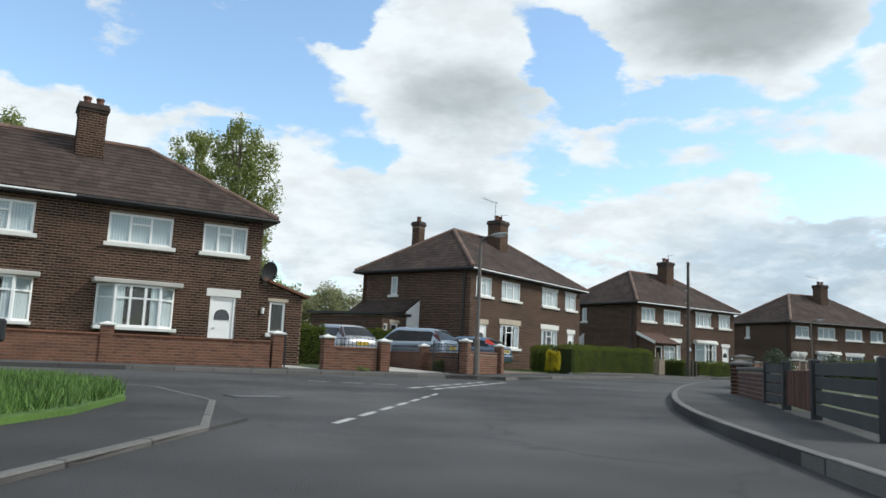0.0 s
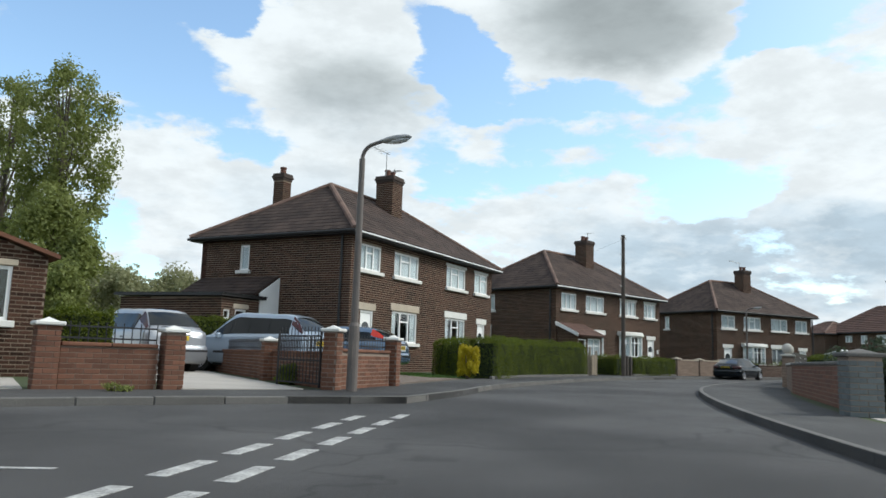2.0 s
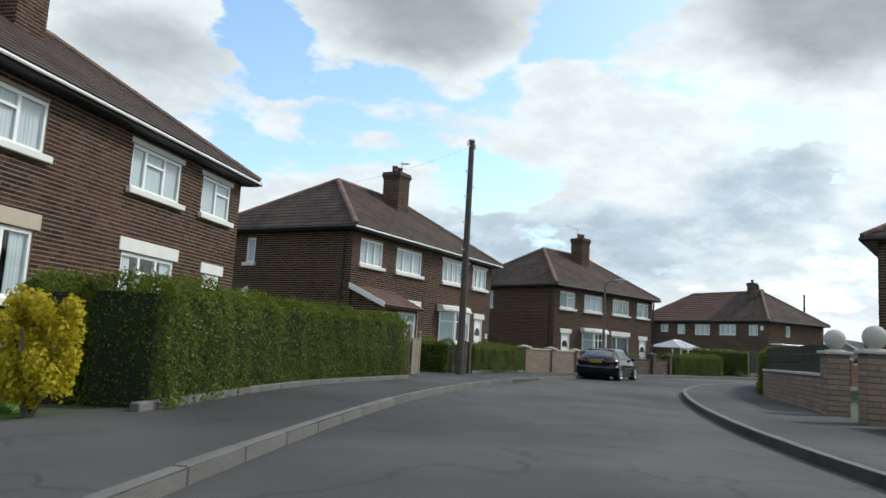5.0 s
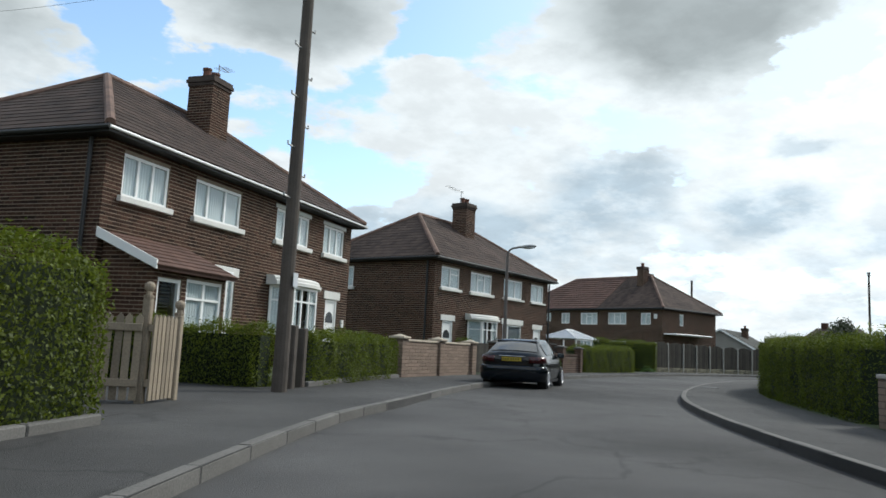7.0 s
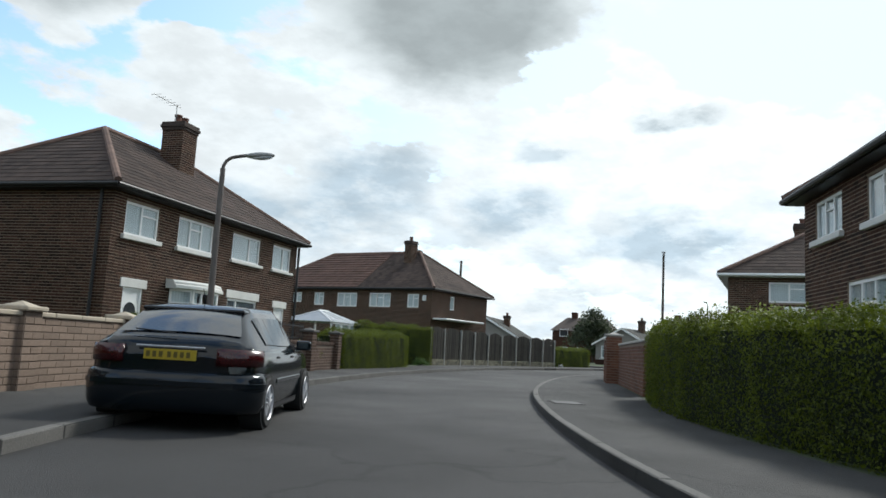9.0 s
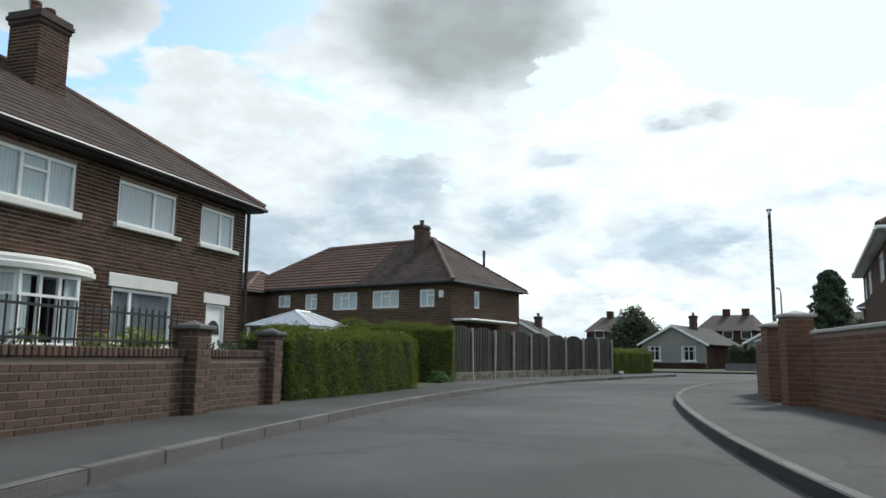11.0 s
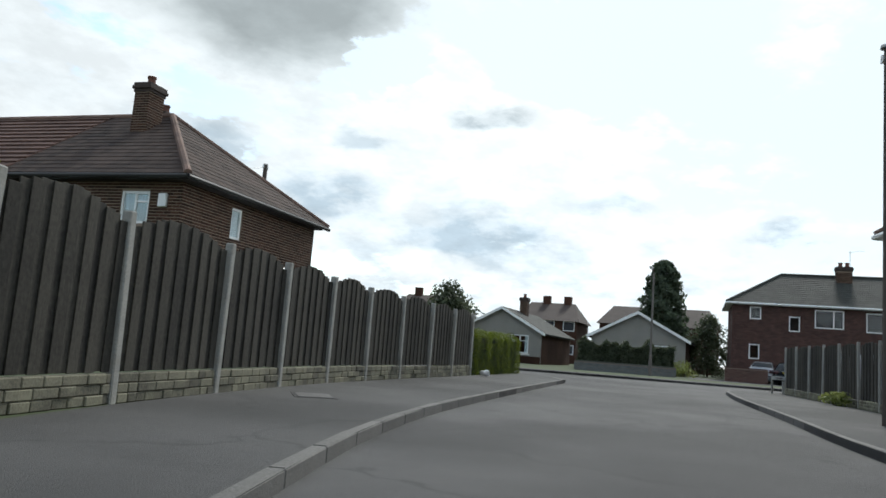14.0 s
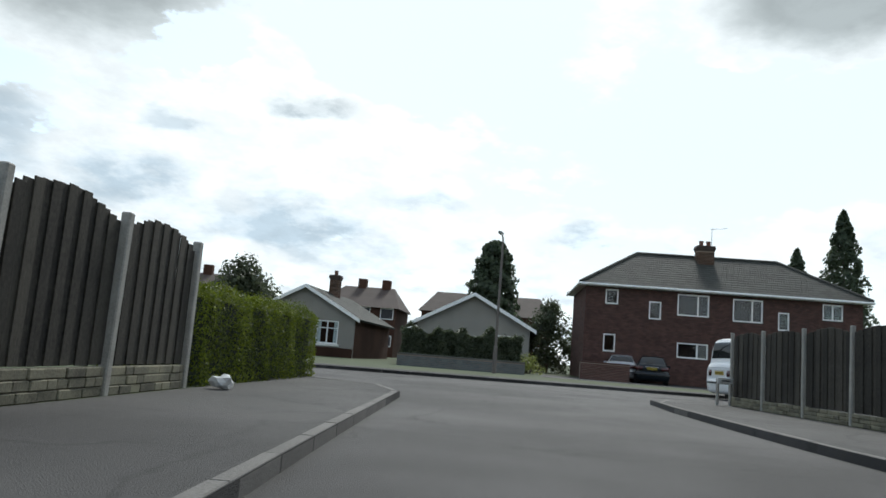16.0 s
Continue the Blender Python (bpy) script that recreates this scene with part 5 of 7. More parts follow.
def railing(parent, x0, x1, y, z, height, gap=0.12):
    for zz in (z + 0.05, z + height - 0.08):
        part("rail", one(x0, x1, y - 0.012, y + 0.012, zz, zz + 0.025), M["black"], parent)
    n = int((x1 - x0) / gap)
    me = mesh("bar", tube(bmesh.new(), (0, 0, 0), (0, 0, height), 0.009, 0.009, 6), M["black"])
    for k in range(n + 1):
        part("bar", me, None, parent, at=pose(x0 + (x1 - x0) * k / n, y, z))


def pier(p, u, h, w=0.3, brick="brick_red", cap="stone", ball=False, z=0.09, label="brick gate pier with a white stone cap"):
    ob = root("gate_pier", plan(p, u, z), label, "gate pier", "gate piers")
    body = part("body", one(-w / 2, w / 2, -w / 2, w / 2, -0.3, h), M["buff_mortar" if brick == "brick_buff" else "wall_mortar"], ob)
    for k in range(4):
        skin = bricks_mesh("brickwork", brick_faces(w, 0.0, h, [], 0.008, *(BLOCK if brick == "brick_buff" else WALL_BRICK)), M[brick], seed=k)
        tagged(part("brickwork", skin, None, body, at=pose(0, 0, 0, 0, 0, 90 * k) @ pose(-w / 2, -w / 2, 0)), kind="stuff")
    bm = box(bmesh.new(), -w / 2 - 0.05, w / 2 + 0.05, -w / 2 - 0.05, w / 2 + 0.05, h, h + 0.06)
    top = [v for v in bm.verts if v.co.z > h + 0.01]
    bmesh.ops.bevel(bm, geom=bm.edges[:], offset=0.015, segments=1, affect="EDGES")
    part("cap", bm, M[cap], ob, "white stone cap")
    V = [(-w / 2 + 0.02, -w / 2 + 0.02, h + 0.061), (w / 2 - 0.02, -w / 2 + 0.02, h + 0.061), (w / 2 - 0.02, w / 2 - 0.02, h + 0.061), (-w / 2 + 0.02, w / 2 - 0.02, h + 0.061), (0, 0, h + 0.12)]
    part("cap_peak", raw("cap_peak", V, [(0, 1, 4), (1, 2, 4), (2, 3, 4), (3, 0, 4), (3, 2, 1, 0)], M[cap]), None, ob)
    if ball:
        bm = bmesh.new()
        bmesh.ops.create_uvsphere(bm, u_segments=16, v_segments=10, radius=0.17, matrix=Matrix.Translation((0, 0, h + 0.25)))
        tube(bm, (0, 0, h + 0.06), (0, 0, h + 0.12), 0.1, 0.07, 10)
        part("ball_finial", bm, M["concrete"], ob, "round concrete ball finial")
    return ob


def iron_gate(p, u, W, H, label):
    g = root("iron_gate", plan(p, u, 0.12), label, "gate")
    bm = bmesh.new()
    for x in (0.0, W - 0.03):
        box(bm, x, x + 0.03, -0.015, 0.015, 0.0, H)
    for z in (0.05, 0.45, H - 0.12):
        box(bm, 0.03, W - 0.03, -0.012, 0.012, z, z + 0.03)
    part("gate_frame", bm, M["black"], g)
    me = mesh("bar", tube(bmesh.new(), (0, 0, 0.05), (0, 0, H + 0.06), 0.008, 0.008, 6), M["black"])
    n = int(W / 0.11)
    for k in range(1, n):
        part("bar", me, None, g, at=pose(W * k / n, 0, 0))
    return g


uW = unit((0.87, 0.49))
a_end = Vector((-3.25, 20.45))
garden_wall(a_end - 15 * uW, a_end - 0.2 * uW, 0.68, label="long red-brown brick garden wall", near=(9.0, 14.7, 0.0, 0.7), rails=0.0, coping="brick_red")
for k in (0.0, 4.4, 9.0):
    pier(a_end - k * uW + Vector((-0.05, 0.1)), uW, 0.93)
pier((-1.98, 21.2), uW, 0.9)
pier((-0.42, 22.05), uW, 0.87)
garden_wall((-1.8, 21.25), (-0.6, 21.9), 0.62, label="short red brick garden wall with railings", near=(0, 3, 0, 0.7), rails=0.3, coping="brick_red")
pier((2.06, 23.0), unit((0.43, 0.9)), 1.0, 0.25)
garden_wall((2.12, 23.15), (3.22, 25.26), 0.66, label="red brick wall end beside the lamp post", near=(0, 3, 0, 0.7), rails=0.26, coping="brick_red")
pier((3.3, 25.42), unit((0.43, 0.9)), 0.93, 0.25)
dv = unit((-0.319, 0.948))
garden_wall(Vector((1.98, 23.2)) + dv * 10.6, Vector((1.98, 23.2)), 0.6, label="low brick wall between two drives with railings", rails=0.28, coping="brick_red")
for k in (3.9, 10.7):
    pier(Vector((1.92, 23.2)) + dv * k, dv, 0.85, 0.28)
iron_gate((-3.05, 20.55), unit((-0.3, 0.95)), 0.95, 1.0, "open black iron garden gate beside a brick pier")
iron_gate((1.86, 23.1), unit((-0.56, 0.83)), 1.45, 1.0, "open black iron drive gate hung on a pier")
garden_wall((21.15, 49.75), (25.2, 52.4), 0.86, "brick_buff", label="buff brick garden wall with flat coping", near=(0.0, 4.9, 0.0, 0.9), coping="bare_stone")
for p in ((21.2, 49.9), (23.2, 51.2), (25.3, 52.55)):
    pier(p, unit((0.85, 0.53)), 0.92, 0.32, "brick_buff", "bare_stone", label="buff brick pier with a stone cap")
timber = root("timber_gate", plan((25.6, 52.75), unit((0.87, 0.5)), 0.1), "dark stained boarded timber gate", "gate")
me = mesh("board", bevelled(0.003, 0.097, 0.0, 0.025, 0.05, 0.95, by=0.004), M["fence"])
for k in range(12):
    part("board", me, None, timber, at=pose(0.1 * k, 0, 0))
for zz in (0.2, 0.75):
    part("ledge", one(0.0, 1.2, 0.026, 0.06, zz, zz + 0.09), M["fence"], timber)
garden_wall((27.3, 53.7), (32.38, 56.13), 0.66, "brick_brown", label="brown brick garden wall topped with black railings", near=(2.0, 5.5, 0.0, 0.7), rails=0.42, coping="brick_brown", cope_len=0.083, cope_h=0.1)
garden_wall((32.74, 56.3), (34.34, 57.08), 0.66, "brick_brown", label="brown brick garden wall with a soldier course", near=(0.0, 2.0, 0.0, 0.7), coping="brick_brown", cope_len=0.083, cope_h=0.1)
for p, wide in (((27.3, 53.85), 0.32), ((32.54, 56.22), 0.31), ((34.45, 57.14), 0.26)):
    pier(p, unit((0.9, 0.43)), 0.98, wide, "brick_brown", "kerb", label="brown brick pier with a flat grey cap")
handrail = root("handrail", plan((37.2, 60.6), uD, 0.1), "black iron handrail beside a front door", "railing")
railing(handrail, 0.0, 1.5, 0.0, 0.0, 0.85)
# the other side of the road
garden_wall((7.3, 14.6), (6.42, 11.2), 0.5, "brick_dark_red", label="low dark red brick garden wall", near=(0.0, 3.6, 0.0, 0.7), coping="kerb")
slats = root("slat_fence", plan((6.85, 12.75), unit((-0.27, -0.96)), 0.09), "dark grey horizontal slat fence between black posts", "fence")
for x, wide in ((1.72, 0.05), (3.55, 0.09), (5.5, 0.06), (8.1, 0.05)):
    part("post", bevelled(x - wide, x + wide, -0.05, 0.05, -0.2, 0.64, by=0.01), M["black"], slats)
for x0, x1 in ((1.78, 3.45), (5.57, 8.04)):
    for k in range(4):
        part("board", bevelled(x0, x1, -0.02, 0.005, 0.06 + 0.14 * k, 0.18 + 0.14 * k, by=0.004), M["slate_dark"], slats)
for k in range(17):
    part("gate_board", bevelled(3.66 + 0.105 * k, 3.755 + 0.105 * k, -0.015, 0.01, 0.08, 0.52, by=0.004), M["gate_stain"], slats, "red-brown stained gate board")
for zz in (0.14, 0.42):
    part("gate_rail", bevelled(3.66, 5.42, 0.011, 0.05, zz, zz + 0.06, by=0.004), M["gate_stain"], slats)
pier((9.2, 19.2), unit((-0.3, -0.95)), 0.8, 0.42, "slate_grey", "kerb", label="grey painted brick gate pier")
pier((7.5, 15.0), unit((-0.3, -0.95)), 0.6, 0.34, "brick", "kerb", label="dark brick gate pier")
garden_wall((16.35, 32.0), (13.6, 27.5), 0.7, "brick_buff", label="buff block garden wall", near=(0.0, 5.3, 0.0, 0.8), coping="concrete")
garden_wall((13.5, 27.35), (9.4, 19.5), 0.7, "brick_red", label="dark red brick garden wall", near=(0.0, 6.0, 0.0, 0.8), coping="kerb")
pier((16.75, 32.55), unit((-0.55, -0.83)), 1.0, 0.34, "brick_buff", "concrete", ball=True, label="pale gate pier with a round ball finial")
pier((17.7, 33.95), unit((-0.55, -0.83)), 1.0, 0.34, "brick_buff", "concrete", ball=True, label="pale gate pier with a round ball finial")
garden_wall((21.8, 39.2), (18.0, 34.4), 0.62, "brick_buff", label="buff block garden wall under dark boards", near=(0.0, 4.0, 0.0, 0.7), coping="concrete")
bar_fence = root("board_fence", plan((21.75, 39.15), unit((-3.8, -4.8)), 0.77), "dark horizontal boards above a garden wall", "fence")
for k in range(3):
    part("board", one(0.0, 6.0, 0.07, 0.1, 0.02 + k * 0.17, 0.17 + k * 0.17), M["fence"], bar_fence)
garden_wall((40.1, 51.1), (34.2, 48.0), 1.12, "brick_red", label="red brick wall ending in a capped pier", near=(0.0, 3.0, 0.0, 1.2), coping="concrete")
pier((40.4, 51.4), unit((-0.88, -0.47)), 1.4, 0.42, "brick_red", "concrete", label="tall red brick pier with a concrete cap")
garden_wall((44.6, 53.2), (41.8, 52.1), 1.1, "brick_red", label="red brick wall with pale coping", near=(0.0, 3.0, 0.0, 1.2), coping="concrete")
pier((41.6, 52.0), unit((-0.88, -0.47)), 1.3, 0.42, "brick_red", "concrete", label="red brick pier with a concrete cap")
garden_wall((88.0, 61.6), (86.6, 67.2), 0.5, "slate_grey", label="low grey front wall of a bungalow", coping="kerb")


# ---- fences ----
def panel_fence(posts, post_h, dome, label, board_seed=1, gravel=0.26, zs=0.09, pw=0.047):
    """Concrete posts with domed close-board panels over rock-faced gravel boards."""
    f = root("board_fence", pose(0, 0, 0), label, "fence")
    rng = random.Random(board_seed)
    pm = mesh("post", bevelled(-pw, pw, -pw, pw, -0.3, post_h, by=0.012), M["post"])
    for k, p in enumerate(posts):
        q = posts[min(k + 1, len(posts) - 1)]
        d = Vector(q) - Vector(p) if k + 1 < len(posts) else Vector(p) - Vector(posts[k - 1])
        part("post", pm, None, f, at=plan(p, d, zs) @ pose(0, 0, 0, rng.uniform(-0.8, 0.8), rng.uniform(-0.8, 0.8), 0))
    for a, b in zip(posts, posts[1:]):
        a, b = Vector(a), Vector(b)
        L = (b - a).length - 0.11
        at = plan(a + (b - a).normalized() * 0.055, b - a, zs)
        board = part("gravel_board", one(0, L, -0.015, 0.03, 0.0, gravel), M["gravel"], f, "rock-faced concrete gravel board", at=at)
        for r in range(3):
            x = 0.0
            while x < L - 0.02:
                w = min(rng.uniform(0.14, 0.34), L - x)
                dy = rng.uniform(0.005, 0.022)
                part("stone", bevelled(x + 0.004, x + w - 0.004, -0.02 - dy, -0.005, r * gravel / 3 + 0.003, (r + 1) * gravel / 3 - 0.003, by=0.008), M["gravel"], board)
                x += w
        n = max(6, int(L / 0.11))
        for k in range(n):
            x = L * k / n
            t = (k + 0.5) / n * 2 - 1
            top = post_h - 0.12 + dome * (1 - t * t) + rng.uniform(-0.012, 0.012)
            lap = 0.0 if k % 2 else 0.016
            bm = bevelled(x + 0.001, x + L / n + 0.016 + rng.uniform(0, 0.004), 0.0 + lap, 0.014 + lap, gravel + 0.01, top, by=0.003)
            part("board", bm, M["fence"], f, at=at @ pose(0, 0, 0, 0, rng.uniform(-0.25, 0.25), 0))
        for z in (gravel + 0.15, post_h - 0.3):
            part("rail", one(0, L, 0.035, 0.075, z, z + 0.06), M["fence"], f, at=at)
    return f


def along_line(pts, n):
    line = [Vector(p) for p in smooth_line(pts, 0.1)]
    acc = [0.0]
    for a, b in zip(line, line[1:]):
        acc.append(acc[-1] + (b - a).length)
    out = []
    for k in range(n + 1):
        s = acc[-1] * k / n
        i = max(j for j in range(len(acc)) if acc[j] <= s + 1e-9)
        out.append(tuple(line[i]))
    return out


panel_fence(along_line([(45.52, 62.28), (47.3, 62.7), (51.2, 63.5), (54.6, 64.02), (58.0, 64.3), (61.4, 64.6)], 9), 1.66, 0.17, "weathered domed board fence with concrete posts", 2)
panel_fence(along_line([(70.9, 56.5), (66.2, 55.7), (61.5, 54.93), (56.5, 54.3), (50.6, 53.6)], 13), 1.6, 0.1, "dark domed board fence with slim concrete posts", 5, gravel=0.2, pw=0.035)
picket = root("picket_gate", plan((13.72, 42.72), unit((0.62, 0.78)), 0.09), "bare wood picket gate ajar beside a turned post", "gate")
V = [(x, y, z) for y in (0.0, 0.022) for x, z in ((0.0, 0.04), (0.075, 0.04), (0.075, 0.9), (0.0375, 0.95), (0.0, 0.9))]
me = raw("picket", V, [(0, 1, 2, 3, 4), (9, 8, 7, 6, 5)] + [(k, k + 5, (k + 1) % 5 + 5, (k + 1) % 5) for k in range(5)], M["picket"])
for k in range(6):
    part("picket", me, None, picket, at=pose(0.1 * k, 0, 0, 0, 0.4 * math.sin(3.1 * k), 0))
for zz in (0.18, 0.76):
    part("rail", bevelled(0.0, 0.58, 0.023, 0.065, zz, zz + 0.08, by=0.006), M["picket"], picket)
panel = root("picket_fence", plan((13.62, 42.8), unit((-0.93, 0.36)), 0.09), "weathered picket fence panel behind a hedge", "fence")
for k in range(9):
    part("picket", me, None, panel, at=pose(0.1 * k, 0, 0, 0, 0.5 * math.sin(2.3 * k), 0))
for zz in (0.18, 0.76):
    part("rail", bevelled(0.0, 0.88, 0.023, 0.065, zz, zz + 0.08, by=0.006), M["picket"], panel)
for p, h in (((13.66, 42.84), 1.12), ((14.12, 43.28), 0.96)):
    q = root("turned_post", plan(p, unit((0.62, 0.78)), 0.09), "weathered wooden gate post with a ball top", "post", "turned gate posts")
    bm = bevelled(-0.045, 0.045, -0.045, 0.045, -0.2, h, by=0.012)
    for z0, z1, r0, r1 in ((h, h + 0.03, 0.055, 0.055), (h + 0.03, h + 0.07, 0.035, 0.03)):
        tube(bm, (0, 0, z0), (0, 0, z1), r0, r1, 10)
    part("shaft", bm, M["picket"], q)
    bm = bmesh.new()
    bmesh.ops.create_uvsphere(bm, u_segments=12, v_segments=8, radius=0.058, matrix=Matrix.Translation((0, 0, h + 0.12)))
    part("ball_finial", bm, M["picket"], q)
for p, h in (((16.45, 45.35), 0.98), ((16.8, 45.75), 0.95), ((27.0, 43.4), 1.25)):
    q = root("gate_post", plan(p, uC, 0.09), "weathered square timber gate post", "post", "gate posts")
    part("shaft", bevelled(-0.065, 0.065, -0.065, 0.065, -0.2, h, by=0.02), M["pole"], q)


# ---- leaves, hedges, trees ----
def leaf_mesh(name, pts, nrm, size, material, seed, flat=0.6):
    """Many small four-cornered leaves round the given points."""
    rng = np.random.default_rng(seed)
    n = len(pts)
    pts, nrm = np.asarray(pts, float), np.asarray(nrm, float)
    nn = nrm + rng.normal(0, flat, (n, 3))
    nn /= np.linalg.norm(nn, axis=1)[:, None] + 1e-9
    t = np.cross(nn, rng.normal(0, 1, (n, 3)))
    t /= np.linalg.norm(t, axis=1)[:, None] + 1e-9
    b = np.cross(nn, t)
    s = size * rng.uniform(0.6, 1.3, (n, 1))
    V = np.stack([pts - t * s, pts + b * s * 0.55, pts + t * s, pts - b * s * 0.55], 1).reshape(-1, 3)
    me = bpy.data.meshes.new(name)
    me.vertices.add(4 * n)
    me.vertices.foreach_set("co", V.ravel())
    me.loops.add(4 * n)
    me.loops.foreach_set("vertex_index", np.arange(4 * n, dtype=np.int32))
    me.polygons.add(n)
    me.polygons.foreach_set("loop_start", np.arange(0, 4 * n, 4, dtype=np.int32))
    me.materials.append(material)
    me.update(calc_edges=True)
    me.validate()
    return me


def hedge(line, h, w, label, seed=0, material="hedge", leaf=0.026, density=1500, z=0.09, lump=0.06, name="hedge", h0=None):
    """A clipped hedge along a plan line: a core coloured dark for the inner shade, and a skin of leaves."""
    rng = np.random.default_rng(seed)
    pts = [Vector(p) for p in smooth_line(line, 0.25)]
    ob = root(name, pose(0, 0, 0), label, "hedge", "garden hedges")
    dirs = [(pts[min(i + 1, len(pts) - 1)] - pts[max(i - 1, 0)]).normalized() for i in range(len(pts))]
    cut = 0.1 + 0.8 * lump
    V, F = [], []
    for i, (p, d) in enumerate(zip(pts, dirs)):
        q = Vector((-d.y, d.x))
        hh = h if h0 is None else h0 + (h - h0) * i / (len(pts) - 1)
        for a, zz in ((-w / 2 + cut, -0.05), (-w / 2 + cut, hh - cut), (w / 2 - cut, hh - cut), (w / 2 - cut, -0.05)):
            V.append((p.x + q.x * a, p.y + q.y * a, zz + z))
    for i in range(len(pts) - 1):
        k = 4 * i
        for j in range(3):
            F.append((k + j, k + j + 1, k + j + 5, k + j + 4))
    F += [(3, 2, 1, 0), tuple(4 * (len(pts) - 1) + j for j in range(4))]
    part("core", raw("core", V, F, M["shaded_hedge_core"]), None, ob)
    L = sum((b - a).length for a, b in zip(pts, pts[1:]))
    P = np.array([(p.x, p.y) for p in pts])
    D = np.array([(d.x, d.y) for d in dirs])
    n = int(density * L * (2 * h + w)) + int(density * 2 * w * h)
    s = rng.uniform(0, len(pts) - 1.001, n)
    i = s.astype(int)
    f = (s - i)[:, None]
    c = P[i] * (1 - f) + P[i + 1] * f
    d = D[i]
    q = np.stack([-d[:, 1], d[:, 0]], 1)
    r = rng.uniform(0, 2 * h + w, n)
    side = np.where(r < h, -w / 2, np.where(r < 2 * h, w / 2, 0.0))
    top = r >= 2 * h
    across = np.where(top, r - 2 * h - w / 2, side)
    zz = np.where(top, h, np.where(r < h, r, r - h))
    ends = rng.uniform(0, 1, n) < 2 * w * h / (L * (2 * h + w) + 2 * w * h)
    last = rng.uniform(0, 1, n) < 0.5
    c[ends] = np.where(last[ends][:, None], P[-1], P[0])
    d[ends] = np.where(last[ends][:, None], D[-1], D[0])
    q[ends] = np.stack([-d[ends][:, 1], d[ends][:, 0]], 1)
    across[ends] = rng.uniform(-w / 2, w / 2, ends.sum())
    zz[ends] = rng.uniform(0, h, ends.sum())
    if h0 is not None:
        run = s / (len(pts) - 1)
        run[ends] = np.where(last[ends], 1.0, 0.0)
        zz *= (h0 + (h - h0) * run) / h
    nx = np.where(ends[:, None], d * np.where(last, 1, -1)[:, None], q * np.sign(across)[:, None] * (~top)[:, None])
    N = np.concatenate([nx, np.where(ends, 0, top)[:, None] * 1.0], 1)
    X = np.concatenate([c + q * across[:, None], zz[:, None] + z], 1)
    # round shoulders, and bushes that swell one beside the other
    tall = h if h0 is None else h0 + (h - h0) * np.clip(s / (len(pts) - 1), 0, 1)
    R = min(0.26, 0.3 * w)
    cx, cz = np.maximum(np.abs(across) - (w / 2 - R), 0), np.maximum(zz - (tall - R), 0)
    far = np.hypot(cx, cz)
    pull = np.where((cx > 0) & (cz > 0) & (far > R), R / np.maximum(far, 1e-6), 1.0)
    X[:, 2] -= cz * (1 - pull)
    X[:, :2] -= q * (np.sign(across) * cx * (1 - pull))[:, None]
    run = s * L / (len(pts) - 1)
    swell = 0.55 * np.sin(run * 5.3 + seed) + 0.45 * np.sin(run * 3.1 + 2.0 * seed + 1.3 * zz) + 0.35 * np.sin(run * 9.7 + 4.0 * zz + seed)
    tilt = np.where(cz > 0, 1.0, 0.55 + 0.45 * np.sin(4.2 * zz + 2.3 * run + seed))
    X += N * (lump * (swell * tilt - 0.3) + rng.normal(0, 0.03, n))[:, None]
    X[:, 2] += 0.6 * lump * swell * (zz / tall) ** 2
    shoots = rng.uniform(0, 1, n) < 0.06
    X[:, 2] += np.where(shoots & (cz > 0.5 * R), rng.uniform(0, 1, n) ** 2 * 0.13, 0)
    tagged(part("leaves", leaf_mesh("leaves", X, N, leaf, M[material], seed), None, ob), kind="stuff")
    return ob


hedge([(6.75, 33.0), (9.1, 37.3), (12.6, 41.35)], 1.36, 0.9, "clipped green privet hedge along the pavement", 1, h0=1.24, leaf=0.019, density=2600)
hedge([(6.2, 33.2), (5.9, 36.4)], 1.2, 0.6, "dark green clipped hedge beside a lawn", 2, leaf=0.02, density=2200)
hedge([(-2.7, 34.7), (-1.9, 34.95), (-1.1, 35.2)], 1.68, 0.7, "dark green hedge beside a flat-roofed outhouse", 41, leaf=0.03, density=1200)
hedge([(-5.1, 29.45), (-4.3, 29.7), (-3.5, 29.98)], 1.52, 0.6, "green hedge at the side of a concrete drive", 42, leaf=0.03, density=1200)
hedge([(16.15, 45.7), (14.7, 47.6), (13.5, 49.2)], 0.95, 0.6, "dark green clipped hedge beside a path", 3, leaf=0.019, density=2600)
hedge([(16.95, 46.3), (19.0, 48.2), (20.75, 49.85)], 0.9, 0.7, "low clipped green hedge over a concrete edging", 4, leaf=0.019, density=2800)
hedge([(34.95, 57.87), (38.0, 58.95), (40.45, 59.95)], 1.2, 1.0, "tall lumpy green privet hedge", 5, lump=0.06, h0=1.08, leaf=0.016, density=3600)
hedge([(41.9, 63.2), (43.5, 62.75), (45.3, 62.3)], 1.64, 0.9, "dark green hedge beside the board fence", 6, leaf=0.018, density=2600)
hedge([(44.0, 61.6), (44.9, 62.0)], 0.2, 0.5, "low rough grass clump at the fence foot", 7, "grass")
hedge([(61.7, 65.2), (64.2, 65.35), (67.0, 65.5)], 1.2, 1.3, "clipped green hedge at the road corner", 8, leaf=0.02, density=2200)
hedge([(33.3, 47.0), (30.4, 45.6), (27.5, 43.6), (22.6, 39.3)], 1.15, 1.1, "tall clipped privet hedge along the pavement", 9, h0=1.4, leaf=0.018, density=2600)
hedge([(26.6, 56.0), (29.0, 57.3), (31.5, 58.2)], 0.8, 0.8, "leafy front garden shrubs behind railings", 10, lump=0.2)
